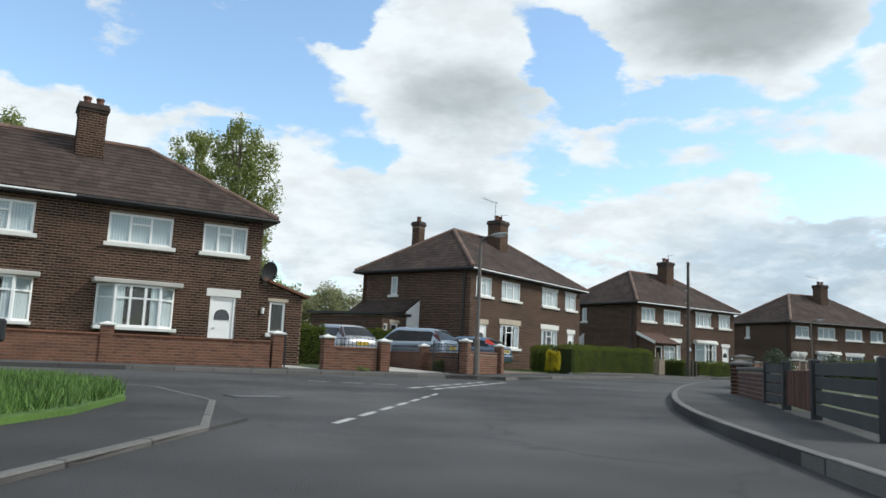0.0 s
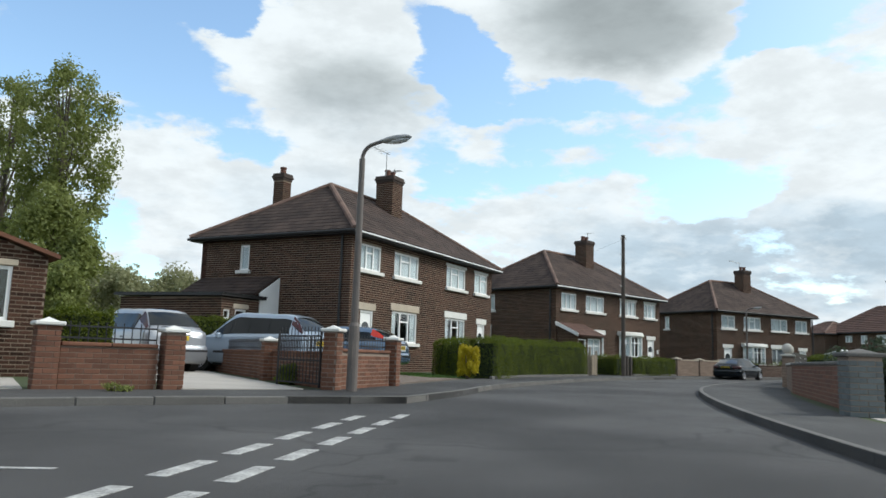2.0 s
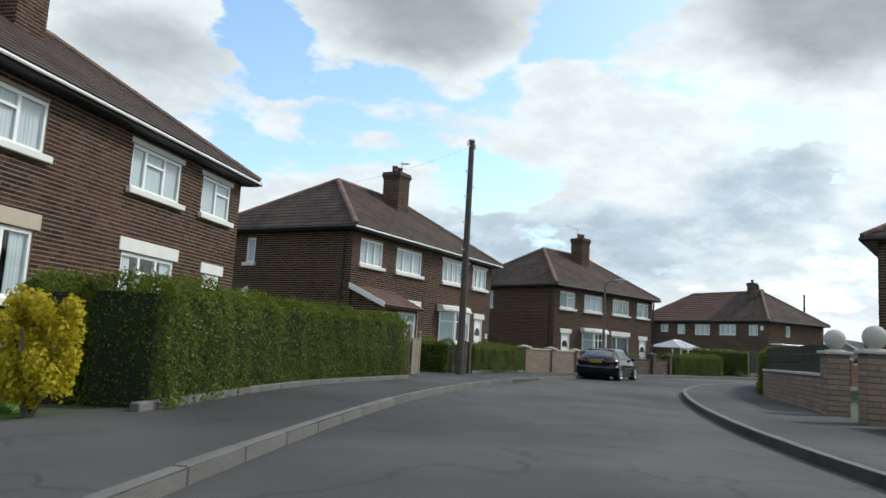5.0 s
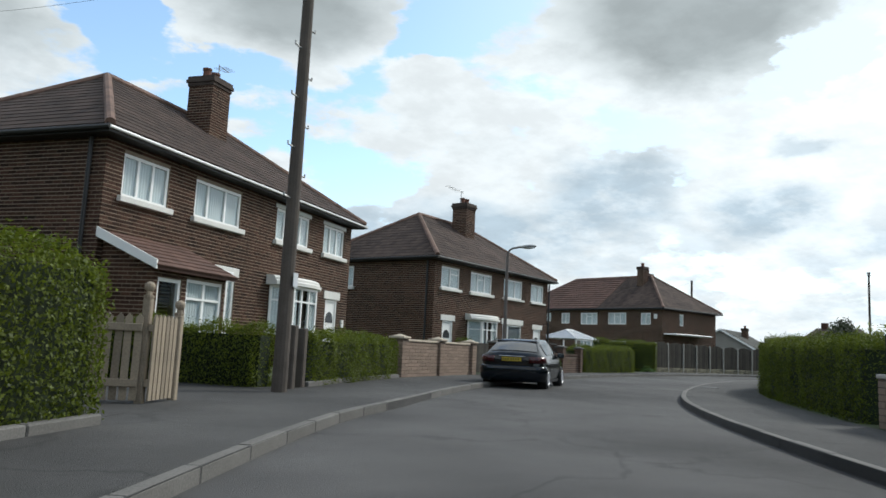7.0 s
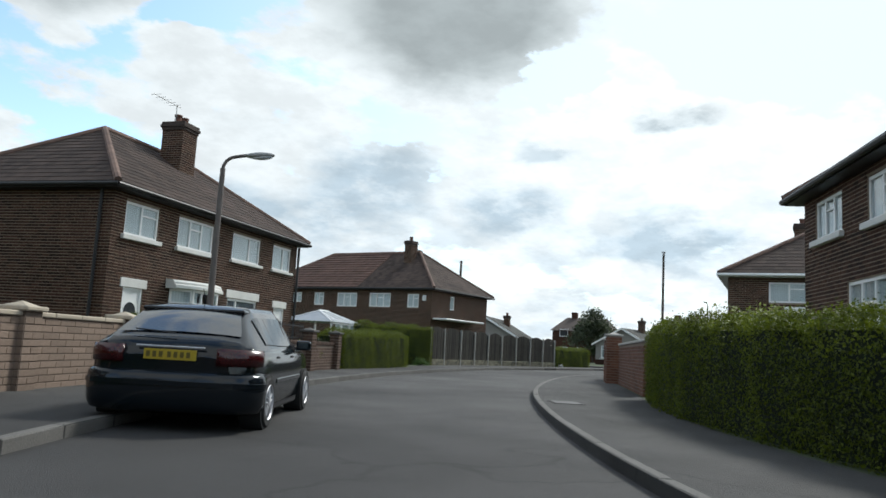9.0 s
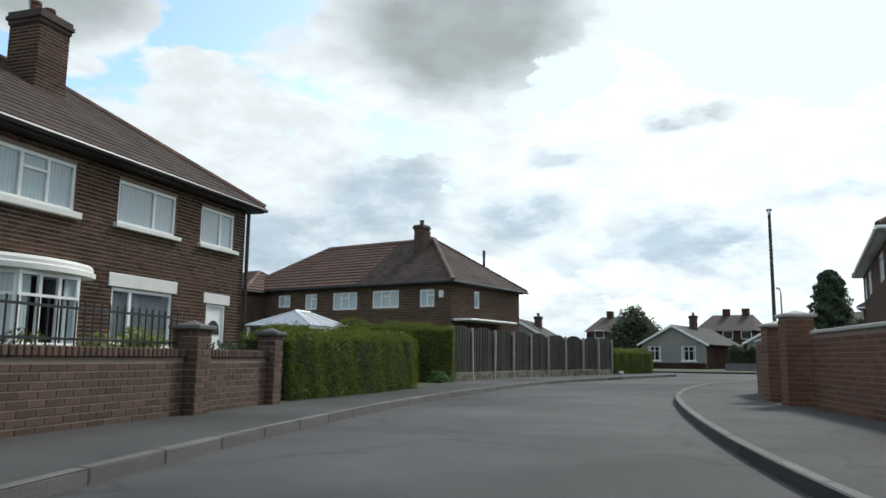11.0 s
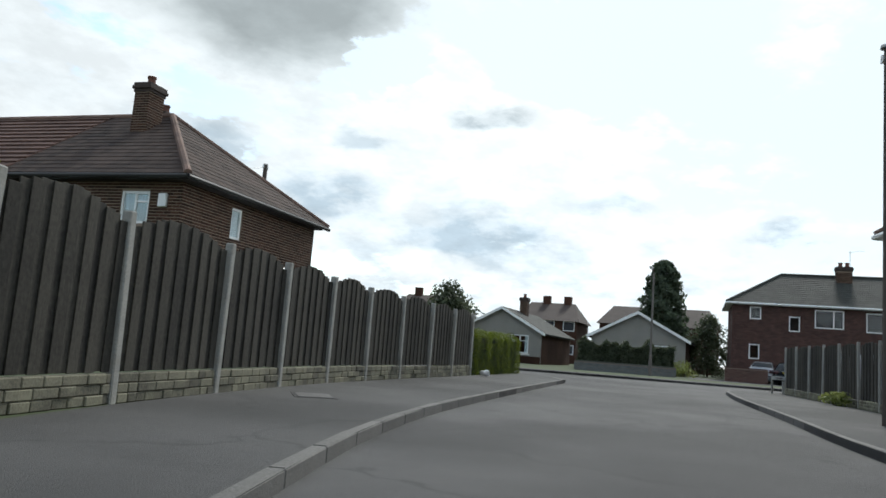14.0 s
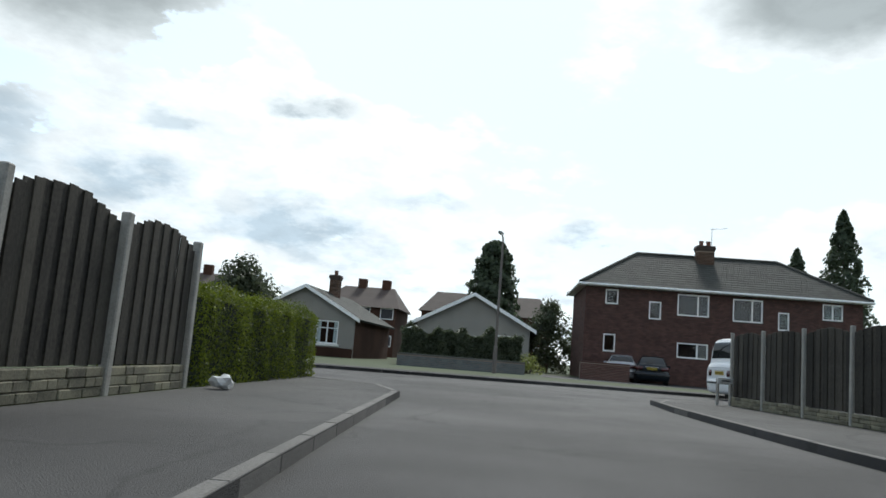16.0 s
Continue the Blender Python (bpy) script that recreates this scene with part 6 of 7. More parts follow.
hedge([(88.4, 67.3), (89.1, 64.4), (89.7, 62.0)], 1.7, 1.6, "overgrown grey-green shrubs before a bungalow", 12, "grey_leaf", lump=0.18, leaf=0.06, density=1100)
hedge([(-4.2, 40.5), (-7.0, 44.5)], 1.6, 1.0, "dark hedge at the end of the drive", 13, leaf=0.05, density=350)
hedge([(-2.3, 35.0), (-3.7, 37.6)], 1.3, 0.8, "dark clipped hedge beside a brick outhouse", 14, leaf=0.04, density=500)
edging = root("edging", pose(0, 0, 0), "pale concrete edging stones at a hedge foot", "edging", kind="structure")
for line in (along_line([(6.9, 32.55), (9.5, 37.0), (12.9, 40.95)], 12), along_line([(16.95, 45.85), (19.0, 47.85), (21.0, 49.6)], 7)):
    for a, b in zip(line, line[1:]):
        d = Vector(b) - Vector(a)
        part("edging_stone", bevelled(0.005, d.length - 0.005, -0.05, 0.05, -0.1, 0.13, by=0.012), M["kerb"], edging, at=plan(a, d, 0.05))


def blob_points(centre, radii, n, rng, shell=0.35):
    d = rng.normal(0, 1, (n, 3))
    d /= np.linalg.norm(d, axis=1)[:, None]
    r = 1 - shell * rng.uniform(0, 1, (n, 1)) ** 2
    return np.asarray(centre) + d * r * np.asarray(radii), d


def bush(p, r, h, label, seed, material="leaf", leaf=0.05, n=2500, name="shrub", lumps=9, z=0.09, lump_size=0.55):
    rng = np.random.default_rng(seed)
    ob = root(name, pose(p[0], p[1], z), label, "shrub")
    for k in range(4):
        a = k * 1.6 + seed
        part("stem", tube(bmesh.new(), (0, 0, -0.1), (0.5 * r * math.cos(a), 0.5 * r * math.sin(a), 0.6 * h), 0.03, 0.01, 6), M["bark"], ob)
    X, N = [], []
    for k in range(lumps):
        c = np.array([rng.uniform(-0.6, 0.6) * r, rng.uniform(-0.6, 0.6) * r, h * rng.uniform(0.15, 0.8)])
        x, d = blob_points(c, np.array([lump_size * r, lump_size * r, 0.5 * lump_size * h]), n // lumps, rng, 0.6)
        X.append(x)
        N.append(d)
    X, N = np.concatenate(X), np.concatenate(N)
    X[:, 2] = np.maximum(X[:, 2], 0.02)
    tagged(part("leaves", leaf_mesh("leaves", X, N, leaf, M[material], seed), None, ob), kind="stuff")
    return ob


bush((6.1, 32.1), 0.43, 1.16, "bright yellow-green golden privet bush by the drive", 1, "yellow_leaf", 0.026, 9000, lumps=60, lump_size=0.22)
bush((1.25, 25.0), 0.3, 0.4, "small green shrub behind the iron gate", 2, "hedge", 0.03, 2500)
bush((-0.9, 20.95), 0.2, 0.14, "weeds growing at a wall foot", 3, "leaf", 0.025, 300, "weeds")
bush((17.0, 52.5), 0.5, 1.2, "climbing shrub beside a bay window", 4, "leaf", 0.04, 1500)
bush((42.5, 48.0), 1.6, 2.6, "loose leafy shrub in a front garden", 5, "leaf", 0.07, 3000)
bush((10.8, 20.6), 0.5, 1.1, "dark evergreen shrub behind a garden wall", 6, "conifer", 0.05, 2500)
bush((17.9, 31.5), 0.7, 1.5, "dark evergreen shrub behind a gate pier", 7, "conifer", 0.05, 2500)
bush((63.6, 55.6), 0.4, 0.4, "weeds at the foot of a fence", 8, "leaf", 0.04, 700, "weeds")
bush((29.5, 58.3), 0.7, 1.1, "front garden shrub behind railings", 9, "leaf", 0.05, 2000)
bush((33.15, 56.95), 0.36, 0.8, "yellow-green shrub behind a brick wall", 31, "leaf", 0.03, 4000)
bush((33.95, 57.5), 0.42, 0.85, "grey-leaved shrub behind a brick wall", 32, "grey_leaf", 0.03, 4000)
bush((33.5, 59.3), 0.6, 1.1, "front garden shrub beside a brick pier", 10, "leaf", 0.05, 2000)
bush((92.0, 61.5), 0.9, 1.0, "flowering shrub before a bungalow", 12, "leaf", 0.06, 1200)


def tree(p, h, r, label, seed, material="leaf", leaf=0.22, n=9000, crown=0.25, z=0.0, taper=0.5, clumps=60, rounded=False):
    """A trunk with limbs and a crown of clumped leaves, widest below its middle."""
    rng = np.random.default_rng(seed)
    ob = root("tree", pose(p[0], p[1], z), label, "tree")
    bm = bmesh.new()
    base = 0.02 * h
    tube(bm, (0, 0, -0.3), (0.1, 0, h * 0.55), base, base * 0.45, 10)
    tube(bm, (0.1, 0, h * 0.54), (0.0, 0.1, h * 0.92), base * 0.45, base * 0.1, 8)
    part("trunk", bm, M["bark"], ob)
    cs = []
    for k in range(clumps):
        f = rng.uniform(0, 1)
        zz = h * (crown + (0.97 - crown) * f)
        prof = math.sin(math.pi * min(1, 0.18 + 0.82 * f)) ** 0.7 * (1 - taper * f)
        if rounded:
            prof = (1 - abs(2 * f - 1) ** 2.6) ** 0.5
        a = rng.uniform(0, math.tau)
        rr = r * prof * rng.uniform(0.35, 1.0)
        cs.append((rr * math.cos(a), rr * math.sin(a), zz, r * rng.uniform(0.16, 0.34)))
    for k, c in enumerate(cs[::3]):
        zb = max(h * 0.12, c[2] - 0.25 * h)
        part("limb", tube(bmesh.new(), (0.05, 0, zb), c[:3], base * 0.28, base * 0.05, 6), M["bark"], ob)
    X, N = [], []
    for c in cs:
        x, d = blob_points(c[:3], (c[3], c[3], c[3] * 1.25), n // clumps, rng, 0.8)
        X.append(x)
        N.append(d)
    tagged(part("crown", leaf_mesh("crown", np.concatenate(X), np.concatenate(N), leaf, M[material], seed), None, ob), kind="stuff")
    return ob


def conifer(p, h, r, label, seed, n=9000, leaf=0.2, power=0.7):
    rng = np.random.default_rng(seed)
    ob = root("conifer", pose(p[0], p[1], 0.0), label, "tree")
    part("trunk", tube(bmesh.new(), (0, 0, -0.3), (0, 0, h * 0.95), 0.02 * h, 0.01, 8), M["bark"], ob)
    f = rng.uniform(0, 1, n) ** 1.3
    a = rng.uniform(0, math.tau, n)
    prof = r * (1 - f) ** power * (1 + 0.18 * np.sin(a * 5 + f * 30) + 0.1 * np.sin(f * 60 + a))
    rr = prof * np.sqrt(rng.uniform(0.35, 1.0, n))
    X = np.stack([rr * np.cos(a), rr * np.sin(a), 0.3 + f * (h - 0.3)], 1)
    N = np.stack([np.cos(a), np.sin(a), np.full(n, 0.4)], 1)
    tagged(part("crown", leaf_mesh("crown", X, N, leaf, M["conifer"], seed), None, ob), kind="stuff")


tree((-18.6, 68.2), 21.9, 3.9, "tall round-headed poplar in pale spring leaf", 1, n=19000, leaf=0.14, clumps=110, crown=0.38, rounded=True)
tree((-24.3, 72.5), 22.2, 3.2, "tall poplar in thin spring leaf", 2, n=12000, leaf=0.14, clumps=70, crown=0.4, rounded=True)
tree((-38.0, 64.0), 20.5, 3.6, "tall poplar behind a roof", 3, n=8000, leaf=0.15, clumps=70, crown=0.4, rounded=True)
tree((-17.2, 64.5), 10.8, 4.6, "broad green tree below tall poplars", 4, n=18000, leaf=0.15, crown=0.1, clumps=120, taper=0.2)
tree((-14.6, 62.0), 8.0, 3.0, "rounded green tree below tall poplars", 5, n=12000, leaf=0.14, crown=0.08, clumps=90, taper=0.2)
tree((-14.0, 57.0), 5.2, 3.0, "rounded pale green tree behind a garden", 21, n=9000, leaf=0.12, crown=0.08, clumps=70)
tree((-11.2, 60.0), 5.4, 2.8, "pale blossoming hawthorn behind houses", 6, "blossom", n=9000, leaf=0.13, crown=0.08, clumps=70, rounded=True)
tree((-8.2, 61.5), 5.6, 2.8, "pale blossoming hawthorn behind houses", 7, "blossom", n=9000, leaf=0.13, crown=0.08, clumps=70, rounded=True)
tree((-5.0, 64.0), 5.8, 3.0, "pale blossoming hawthorn behind houses", 23, "blossom", n=9000, leaf=0.13, crown=0.06, clumps=70, rounded=True)
tree((2.0, 72.0), 6.0, 3.2, "rounded green tree behind houses", 8, n=6000, leaf=0.17, crown=0.08, clumps=50)
tree((108.0, 84.0), 6.2, 4.0, "rounded green tree beyond bungalows", 9, "grey_leaf", n=6000, leaf=0.2, crown=0.15, clumps=60)
tree((78.0, 92.0), 7.0, 3.0, "bare-topped tree beyond a fence", 10, n=3000, leaf=0.15, crown=0.15)
tree((98.0, 110.0), 7.0, 4.5, "rounded tree on the skyline", 11, n=4000, leaf=0.25, crown=0.1)
tree((60.0, 120.0), 8.0, 4.5, "rounded tree on the skyline", 12, n=4000, leaf=0.25, crown=0.1)
tree((103.0, 60.6), 4.6, 2.4, "dark leafy tree beside a brick house", 13, "grey_leaf", n=5000, leaf=0.12, crown=0.05)
flat("forecourt", [(86.3, 60.8), (93.7, 60.8), (94.5, 43.5), (89.0, 43.0)], 0.096, M["paving"], "dark asphalt forecourt before a brick house", "forecourt", 0.05)
flat("drive", [(7.3, 15.1), (9.1, 18.9), (11.5, 18.0), (10.0, 14.2)], 0.097, M["drive"], "pale concrete drive between gate piers", "drive", 0.05)
flat("path", [(12.95, 41.4), (16.6, 45.4), (13.5, 49.5), (10.5, 46.5)], 0.098, M["paving"], "dark asphalt garden path", "path", 0.05)
conifer((118.0, 65.6), 10.8, 2.7, "tall dark rounded conifer beyond bungalows", 1, n=12000, leaf=0.22, power=0.36)
conifer((118.0, 37.2), 15.0, 3.0, "tall dark narrow conifer behind a house", 2, n=8000, leaf=0.22)
conifer((118.0, 40.8), 11.6, 2.4, "dark ragged conifer behind a house", 3, n=5000, leaf=0.22)
conifer((86.0, 96.0), 6.5, 1.6, "small dark conifer beyond bungalows", 4, n=4000, leaf=0.18)


def grass_blades(name, spots, label, seed, h=0.09):
    """Upright blades over given plan points."""
    rng = np.random.default_rng(seed)
    n = len(spots)
    P = np.concatenate([np.asarray(spots), np.full((n, 1), 0.09)], 1)
    a = rng.uniform(0, math.tau, n)
    hh = h * rng.uniform(0.5, 1.5, n)
    t = np.stack([np.cos(a), np.sin(a), np.zeros(n)], 1) * 0.008
    lean = np.stack([rng.normal(0, 0.35, n) * hh, rng.normal(0, 0.35, n) * hh, hh], 1)
    V = np.stack([P - t, P + t, P + lean], 1).reshape(-1, 3)
    me = bpy.data.meshes.new(name)
    me.vertices.add(3 * n)
    me.vertices.foreach_set("co", V.ravel())
    me.loops.add(3 * n)
    me.loops.foreach_set("vertex_index", np.arange(3 * n, dtype=np.int32))
    me.polygons.add(n)
    me.polygons.foreach_set("loop_start", np.arange(0, 3 * n, 3, dtype=np.int32))
    me.materials.append(M["grass"])
    me.update(calc_edges=True)
    return tagged(new(name, me), label, "grass", kind="stuff")


rngg = np.random.default_rng(5)
edge = np.array(VERGE)
spots = np.stack([rngg.uniform(-16.0, -1.4, 90000), rngg.uniform(2.5, 9.7, 90000)], 1)
loop = np.array(VERGE + [(-33.0, -12.0), (-6.0, -30.0), (-2.0, -30.0)])
inside = np.zeros(len(spots), bool)
for (xa, ya), (xb, yb) in zip(loop, np.roll(loop, -1, 0)):
    if ya != yb:
        inside ^= ((ya > spots[:, 1]) != (yb > spots[:, 1])) & (spots[:, 0] < (xb - xa) * (spots[:, 1] - ya) / (yb - ya) + xa)
grass_blades("verge_grass", spots[inside], "rough green grass on the corner verge", 1, 0.1)
LAWN = [(4.85, 31.4), (6.1, 32.1), (5.9, 36.3), (3.45, 36.2), (4.35, 33.6)]
flat("lawn", LAWN, 0.11, M["grass"], "small green front lawn", "lawn", 0.05)
s1, s2 = rngg.uniform(0, 1, (2, 15000))
grass_blades("lawn_grass", np.array((4.8, 31.6)) + np.outer(s1, (1.2, 0.5)) + np.outer(s2, (-0.9, 4.4)), "short green lawn grass", 2, 0.06)
flat("drive", [(-0.2, 21.9), (1.6, 22.8), (-1.7, 33.0), (-5.2, 38.5), (-7.0, 37.5), (-3.4, 30.0)], 0.115, M["drive"], "pale concrete drive between brick walls", "drive", 0.05)
flat("drive", [(-2.95, 20.75), (-2.2, 21.1), (-3.6, 24.4), (-4.6, 24.0)], 0.112, M["drive"], "pale concrete garden path", "path", 0.05)
M["block"] = mat("paving_block", (0.155, 0.122, 0.098), 0.9, var=0.3, scale=2, rnd=0.6)
pave = flat("block_drive", [(3.3, 25.5), (5.9, 31.6), (4.8, 31.3), (4.3, 33.6), (3.4, 36.2), (1.9, 35.2), (-1.6, 36.2), (0.95, 27.0), (1.5, 25.2), (2.2, 24.2)], 0.105, M["bed"], "brown block-paved drive", "drive", 0.05)
bm_block = mesh("paving_block", bevelled(0.002, 0.198, 0.002, 0.098, -0.02, 0.02, by=0.004), M["block"])
ub, vb = unit((0.5, 0.866)), unit((-0.866, 0.5))
n_block, rest_blocks = 0, bmesh.new()
V, F = [], []
for i in range(80):
    for j in range(-20, 60):
        p = Vector((3.4, 24.2)) + ub * (0.2 * i + (0.1 if j % 2 else 0)) + vb * (0.1 * j - 0.4)
        right = 3.3 + (p.y - 25.5) * 0.426 - 0.12 if p.y < 31.3 else 4.75 - (p.y - 31.3) * 0.26
        left = 2.2 - (p.y - 24.2) * 0.42 if p.y < 27 else 1.0 - (p.y - 27.0) * 0.3
        if not (25.6 < p.y < 35.0 and left + 0.15 < p.x < right):
            continue
        if n_block < 300 and p.x > right - 1.6 and 27.0 < p.y < 31.2:
            part("paving_block", bm_block, None, pave, at=plan(p, ub, 0.108))
            n_block += 1
        else:
            k = len(V)
            q = [p + ub * a + vb * c for a, c in ((0.003, 0.003), (0.197, 0.003), (0.197, 0.097), (0.003, 0.097))]
            V += [(v.x, v.y, 0.1) for v in q] + [(p.x + (v.x - p.x) * 0.97 + 0.001, p.y + (v.y - p.y) * 0.97 + 0.001, 0.128) for v in q]
            F += [(k + 4, k + 5, k + 6, k + 7), (k, k + 1, k + 5, k + 4), (k + 1, k + 2, k + 6, k + 5), (k + 2, k + 3, k + 7, k + 6), (k + 3, k, k + 4, k + 7)]
rest_blocks.free()
tagged(part("block_paving", raw("block_paving", V, F, M["block"]), None, pave), kind="stuff")


# ---- poles and street lamps ----
def street_lamp(p, h, arm, label, reach=0.75):
    ob = root("street_lamp", plan(p, arm, 0.09), label, "street lamp", "street lamps")
    bm = tube(bmesh.new(), (0, 0, -0.3), (0, 0, 1.1), 0.095, 0.09, 12)
    tube(bm, (0, 0, 1.1), (0, 0, 1.16), 0.09, 0.066, 12)
    tube(bm, (0, 0, 1.16), (0, 0, h - 0.25), 0.064, 0.05, 12)
    part("column", bm, M["lampcol"], ob, "brown-grey tapered column")
    line = [Vector((0, 0, h - 0.27))]
    for k in range(1, 7):
        a = k / 6 * math.pi / 2 * 0.93
        line.append(Vector((0.26 * (1 - math.cos(a)), 0, h - 0.26 + 0.26 * math.sin(a))))
    line.append(Vector((reach - 0.35, 0, h + 0.04)))
    V, F = [], []
    for i, q in enumerate(line):
        d = (line[min(i + 1, 7)] - line[max(i - 1, 0)]).normalized()
        for k in range(8):
            a = k * math.tau / 8
            V.append(tuple(q + 0.035 * (math.cos(a) * Vector((0, 1, 0)) + math.sin(a) * d.cross(Vector((0, 1, 0))))))
    for i in range(7):
        for k in range(8):
            F.append((8 * i + k, 8 * i + (k + 1) % 8, 8 * i + 8 + (k + 1) % 8, 8 * i + 8 + k))
    part("arm", raw("arm", V, F, M["lampcol"]), None, ob)
    bm = bmesh.new()
    bmesh.ops.create_uvsphere(bm, u_segments=14, v_segments=8, radius=1.0, matrix=pose(reach - 0.1, 0, h + 0.05, 0, -4, 0) @ Matrix.Diagonal((0.3, 0.1, 0.065, 1)))
    head = part("lamp_head", bm, M["steel"], ob, "grey lantern head")
    bm = bmesh.new()
    bmesh.ops.create_uvsphere(bm, u_segments=14, v_segments=8, radius=1.0, matrix=pose(reach - 0.06, 0, h + 0.025, 0, -4, 0) @ Matrix.Diagonal((0.22, 0.085, 0.06, 1)))
    part("lens", bm, M["lamp_clear"], head, "clear plastic lens")
    part("door", one(-0.04, 0.04, -0.1, -0.085, 0.4, 0.85), M["lampcol"], ob)
    return ob


street_lamp((2.4, 22.66), 4.28, unit((0.85, -0.52)), "brown-grey steel street lamp with a curved arm")
street_lamp((27.95, 54.15), 4.25, unit((0.6, -0.8)), "grey steel street lamp with a curved arm", 0.8)
street_lamp((86.0, 62.8), 6.0, unit((-0.9, 0.2)), "tall slim street lamp across the far road", 0.5)


def telegraph_pole(p, h, label, u, steps=True, r=0.13):
    ob = root("telegraph_pole", plan(p, u, 0.0), label, "telegraph pole", "telegraph poles")
    part("shaft", tube(bmesh.new(), (0, 0, -0.5), (0, 0, h), r, r * 0.7, 14), M["pole"], ob, "weathered round timber shaft")
    if steps:
        for k in range(9):
            z = h * 0.42 + k * 0.38
            if z < h - 0.3:
                s = 1 if k % 2 else -1
                bm = tube(bmesh.new(), (s * 0.08, 0, z), (s * 0.27, 0, z), 0.012, 0.012, 6)
                tube(bm, (s * 0.27, 0, z), (s * 0.27, 0, z + 0.05), 0.012, 0.012, 6)
                part("step_iron", bm, M["steel"], ob)
    for s in (-1, 1):
        bm = tube(bmesh.new(), (s * 0.1, 0, h - 0.15), (s * 0.22, 0, h - 0.15), 0.015, 0.015, 6)
        tube(bm, (s * 0.22, 0, h - 0.17), (s * 0.22, 0, h - 0.03), 0.035, 0.025, 8)
        part("insulator", bm, M["upvc"], ob, "white insulator")
    part("cap", tube(bmesh.new(), (0, 0, h), (0, 0, h + 0.05), 0.11, 0.1, 12), M["steel"], ob)
    part("sign_plate", one(-0.06, 0.06, -0.14, -0.13, 1.6, 1.8), M["lamp_clear"], ob, "small pale plate")
    return ob


telegraph_pole((15.98, 44.63), 6.9, "weathered timber telegraph pole with step irons", uC, r=0.115)
telegraph_pole((55.85, 55.65), 6.25, "dark timber telegraph pole with step irons", unit((1, 0.2)), False, r=0.075)
telegraph_pole((68.3, 77.0), 7.9, "timber telegraph pole beyond the corner house", unit((1, 0.2)), False)


def wire(a, b, sag, r=0.008):
    a, b = Vector(a), Vector(b)
    bm = bmesh.new()
    last = a
    for k in range(1, 13):
        t = k / 12
        q = a.lerp(b, t) - Vector((0, 0, sag * 4 * t * (1 - t)))
        tube(bm, last, q, r, r, 4)
        last = q
    return tagged(new("overhead_wire", mesh("overhead_wire", bm, M["gutter"])), "thin black overhead telephone wire", "wire", "overhead wires")


wire((68.3, 77.0, 7.8), (61.5, 76.0, 6.4), 0.15)
wire((15.98, 44.63, 6.75), (11.6, 46.6, 5.1), 0.15, 0.0025)


M["poly"] = mat("polycarbonate", (0.34, 0.36, 0.38), 0.25, var=0.15, bump=0.02)
# conservatory with a glazed white roof, between the houses
cons = root("conservatory", plan((44.3, 67.2), unit((0.9, 0.3)), -0.15), "white-framed glazed conservatory behind a hedge", "conservatory")
bm = bmesh.new()
for x in (0, 1.0, 2.0, 3.0):
    box(bm, x - 0.04, x + 0.04, -0.04, 0.04, 0.0, 1.9)
box(bm, -0.04, 3.04, -0.04, 0.04, 0.0, 0.6)
box(bm, -0.04, 3.04, -0.05, 0.05, 1.85, 1.98)
for y in (0.0, 2.4):
    for x in (0.0, 3.0):
        box(bm, x - 0.04, x + 0.04, y - 0.04, y + 0.04, 0.0, 1.9)
part("frame", bm, M["upvc"], cons)
bm = bmesh.new()
apex_l, apex_r = Vector((1.0, 1.2, 2.5)), Vector((2.0, 1.2, 2.5))
tube(bm, apex_l, apex_r, 0.06, 0.06, 6)
part("ridge", bm, M["upvc"], cons)
for k in range(7):
    x = -0.1 + 3.2 * k / 6
    top = Vector((min(max(x, 1.0), 2.0), 1.2, 2.5))
    for y in (-0.1, 2.5):
        part("roof_bar", tube(bmesh.new(), (x, y, 1.95), top, 0.035, 0.035, 6), M["upvc"], cons)
V = [Vector(v) for v in ((-0.1, -0.1, 1.94), (3.1, -0.1, 1.94), (3.1, 2.5, 1.94), (-0.1, 2.5, 1.94), (1.0, 1.2, 2.48), (2.0, 1.2, 2.48))]
for ring_ in ((0, 1, 5, 4), (1, 2, 5), (2, 3, 4, 5), (3, 0, 4)):
    lo = [V[i] for i in ring_]
    hi = [v + Vector((0, 0, 0.02)) for v in lo]
    n = len(lo)
    part("roof_panel", raw("roof_panel", [tuple(v) for v in lo + hi], [tuple(range(n))[::-1], tuple(range(n, 2 * n))] + [(i, (i + 1) % n, n + (i + 1) % n, n + i) for i in range(n)], M["poly"]), None, cons, "translucent grey roof panel")
for k in range(3):
    pn = part("pane", one(k + 0.04, k + 0.96, -0.005, 0.005, 0.6, 1.85), M["glass"], cons)
    pn.visible_shadow = False

# bits and pieces
bag = root("plastic_bag", pose(61.6, 64.2, 0.1, 0, 0, 20), "crumpled white plastic bag at the fence end", "bag")
bm = bmesh.new()
bmesh.ops.create_icosphere(bm, subdivisions=2, radius=0.16)
for v in bm.verts:
    v.co *= 0.75 + 0.5 * noise.noise(v.co * 9)
    v.co.z = max(v.co.z * 0.7 + 0.09, 0.0)
part("sack", bm, M["upvc"], bag)
sign = root("road_sign", plan((70.2, 56.95), unit((0.75, -0.66)), 0.1), "low white street name plate on two posts", "sign")
part("plate", bevelled(0.0, 0.64, -0.02, 0.0, 0.46, 0.58, by=0.005), M["upvc"], sign)
part("lettering", one(0.14, 0.5, -0.024, -0.021, 0.508, 0.534), M["black"], sign, "dark bar of lettering")
for x in (0.03, 0.56):
    part("post", one(x, x + 0.05, 0.003, 0.05, -0.2, 0.56), M["post"], sign)
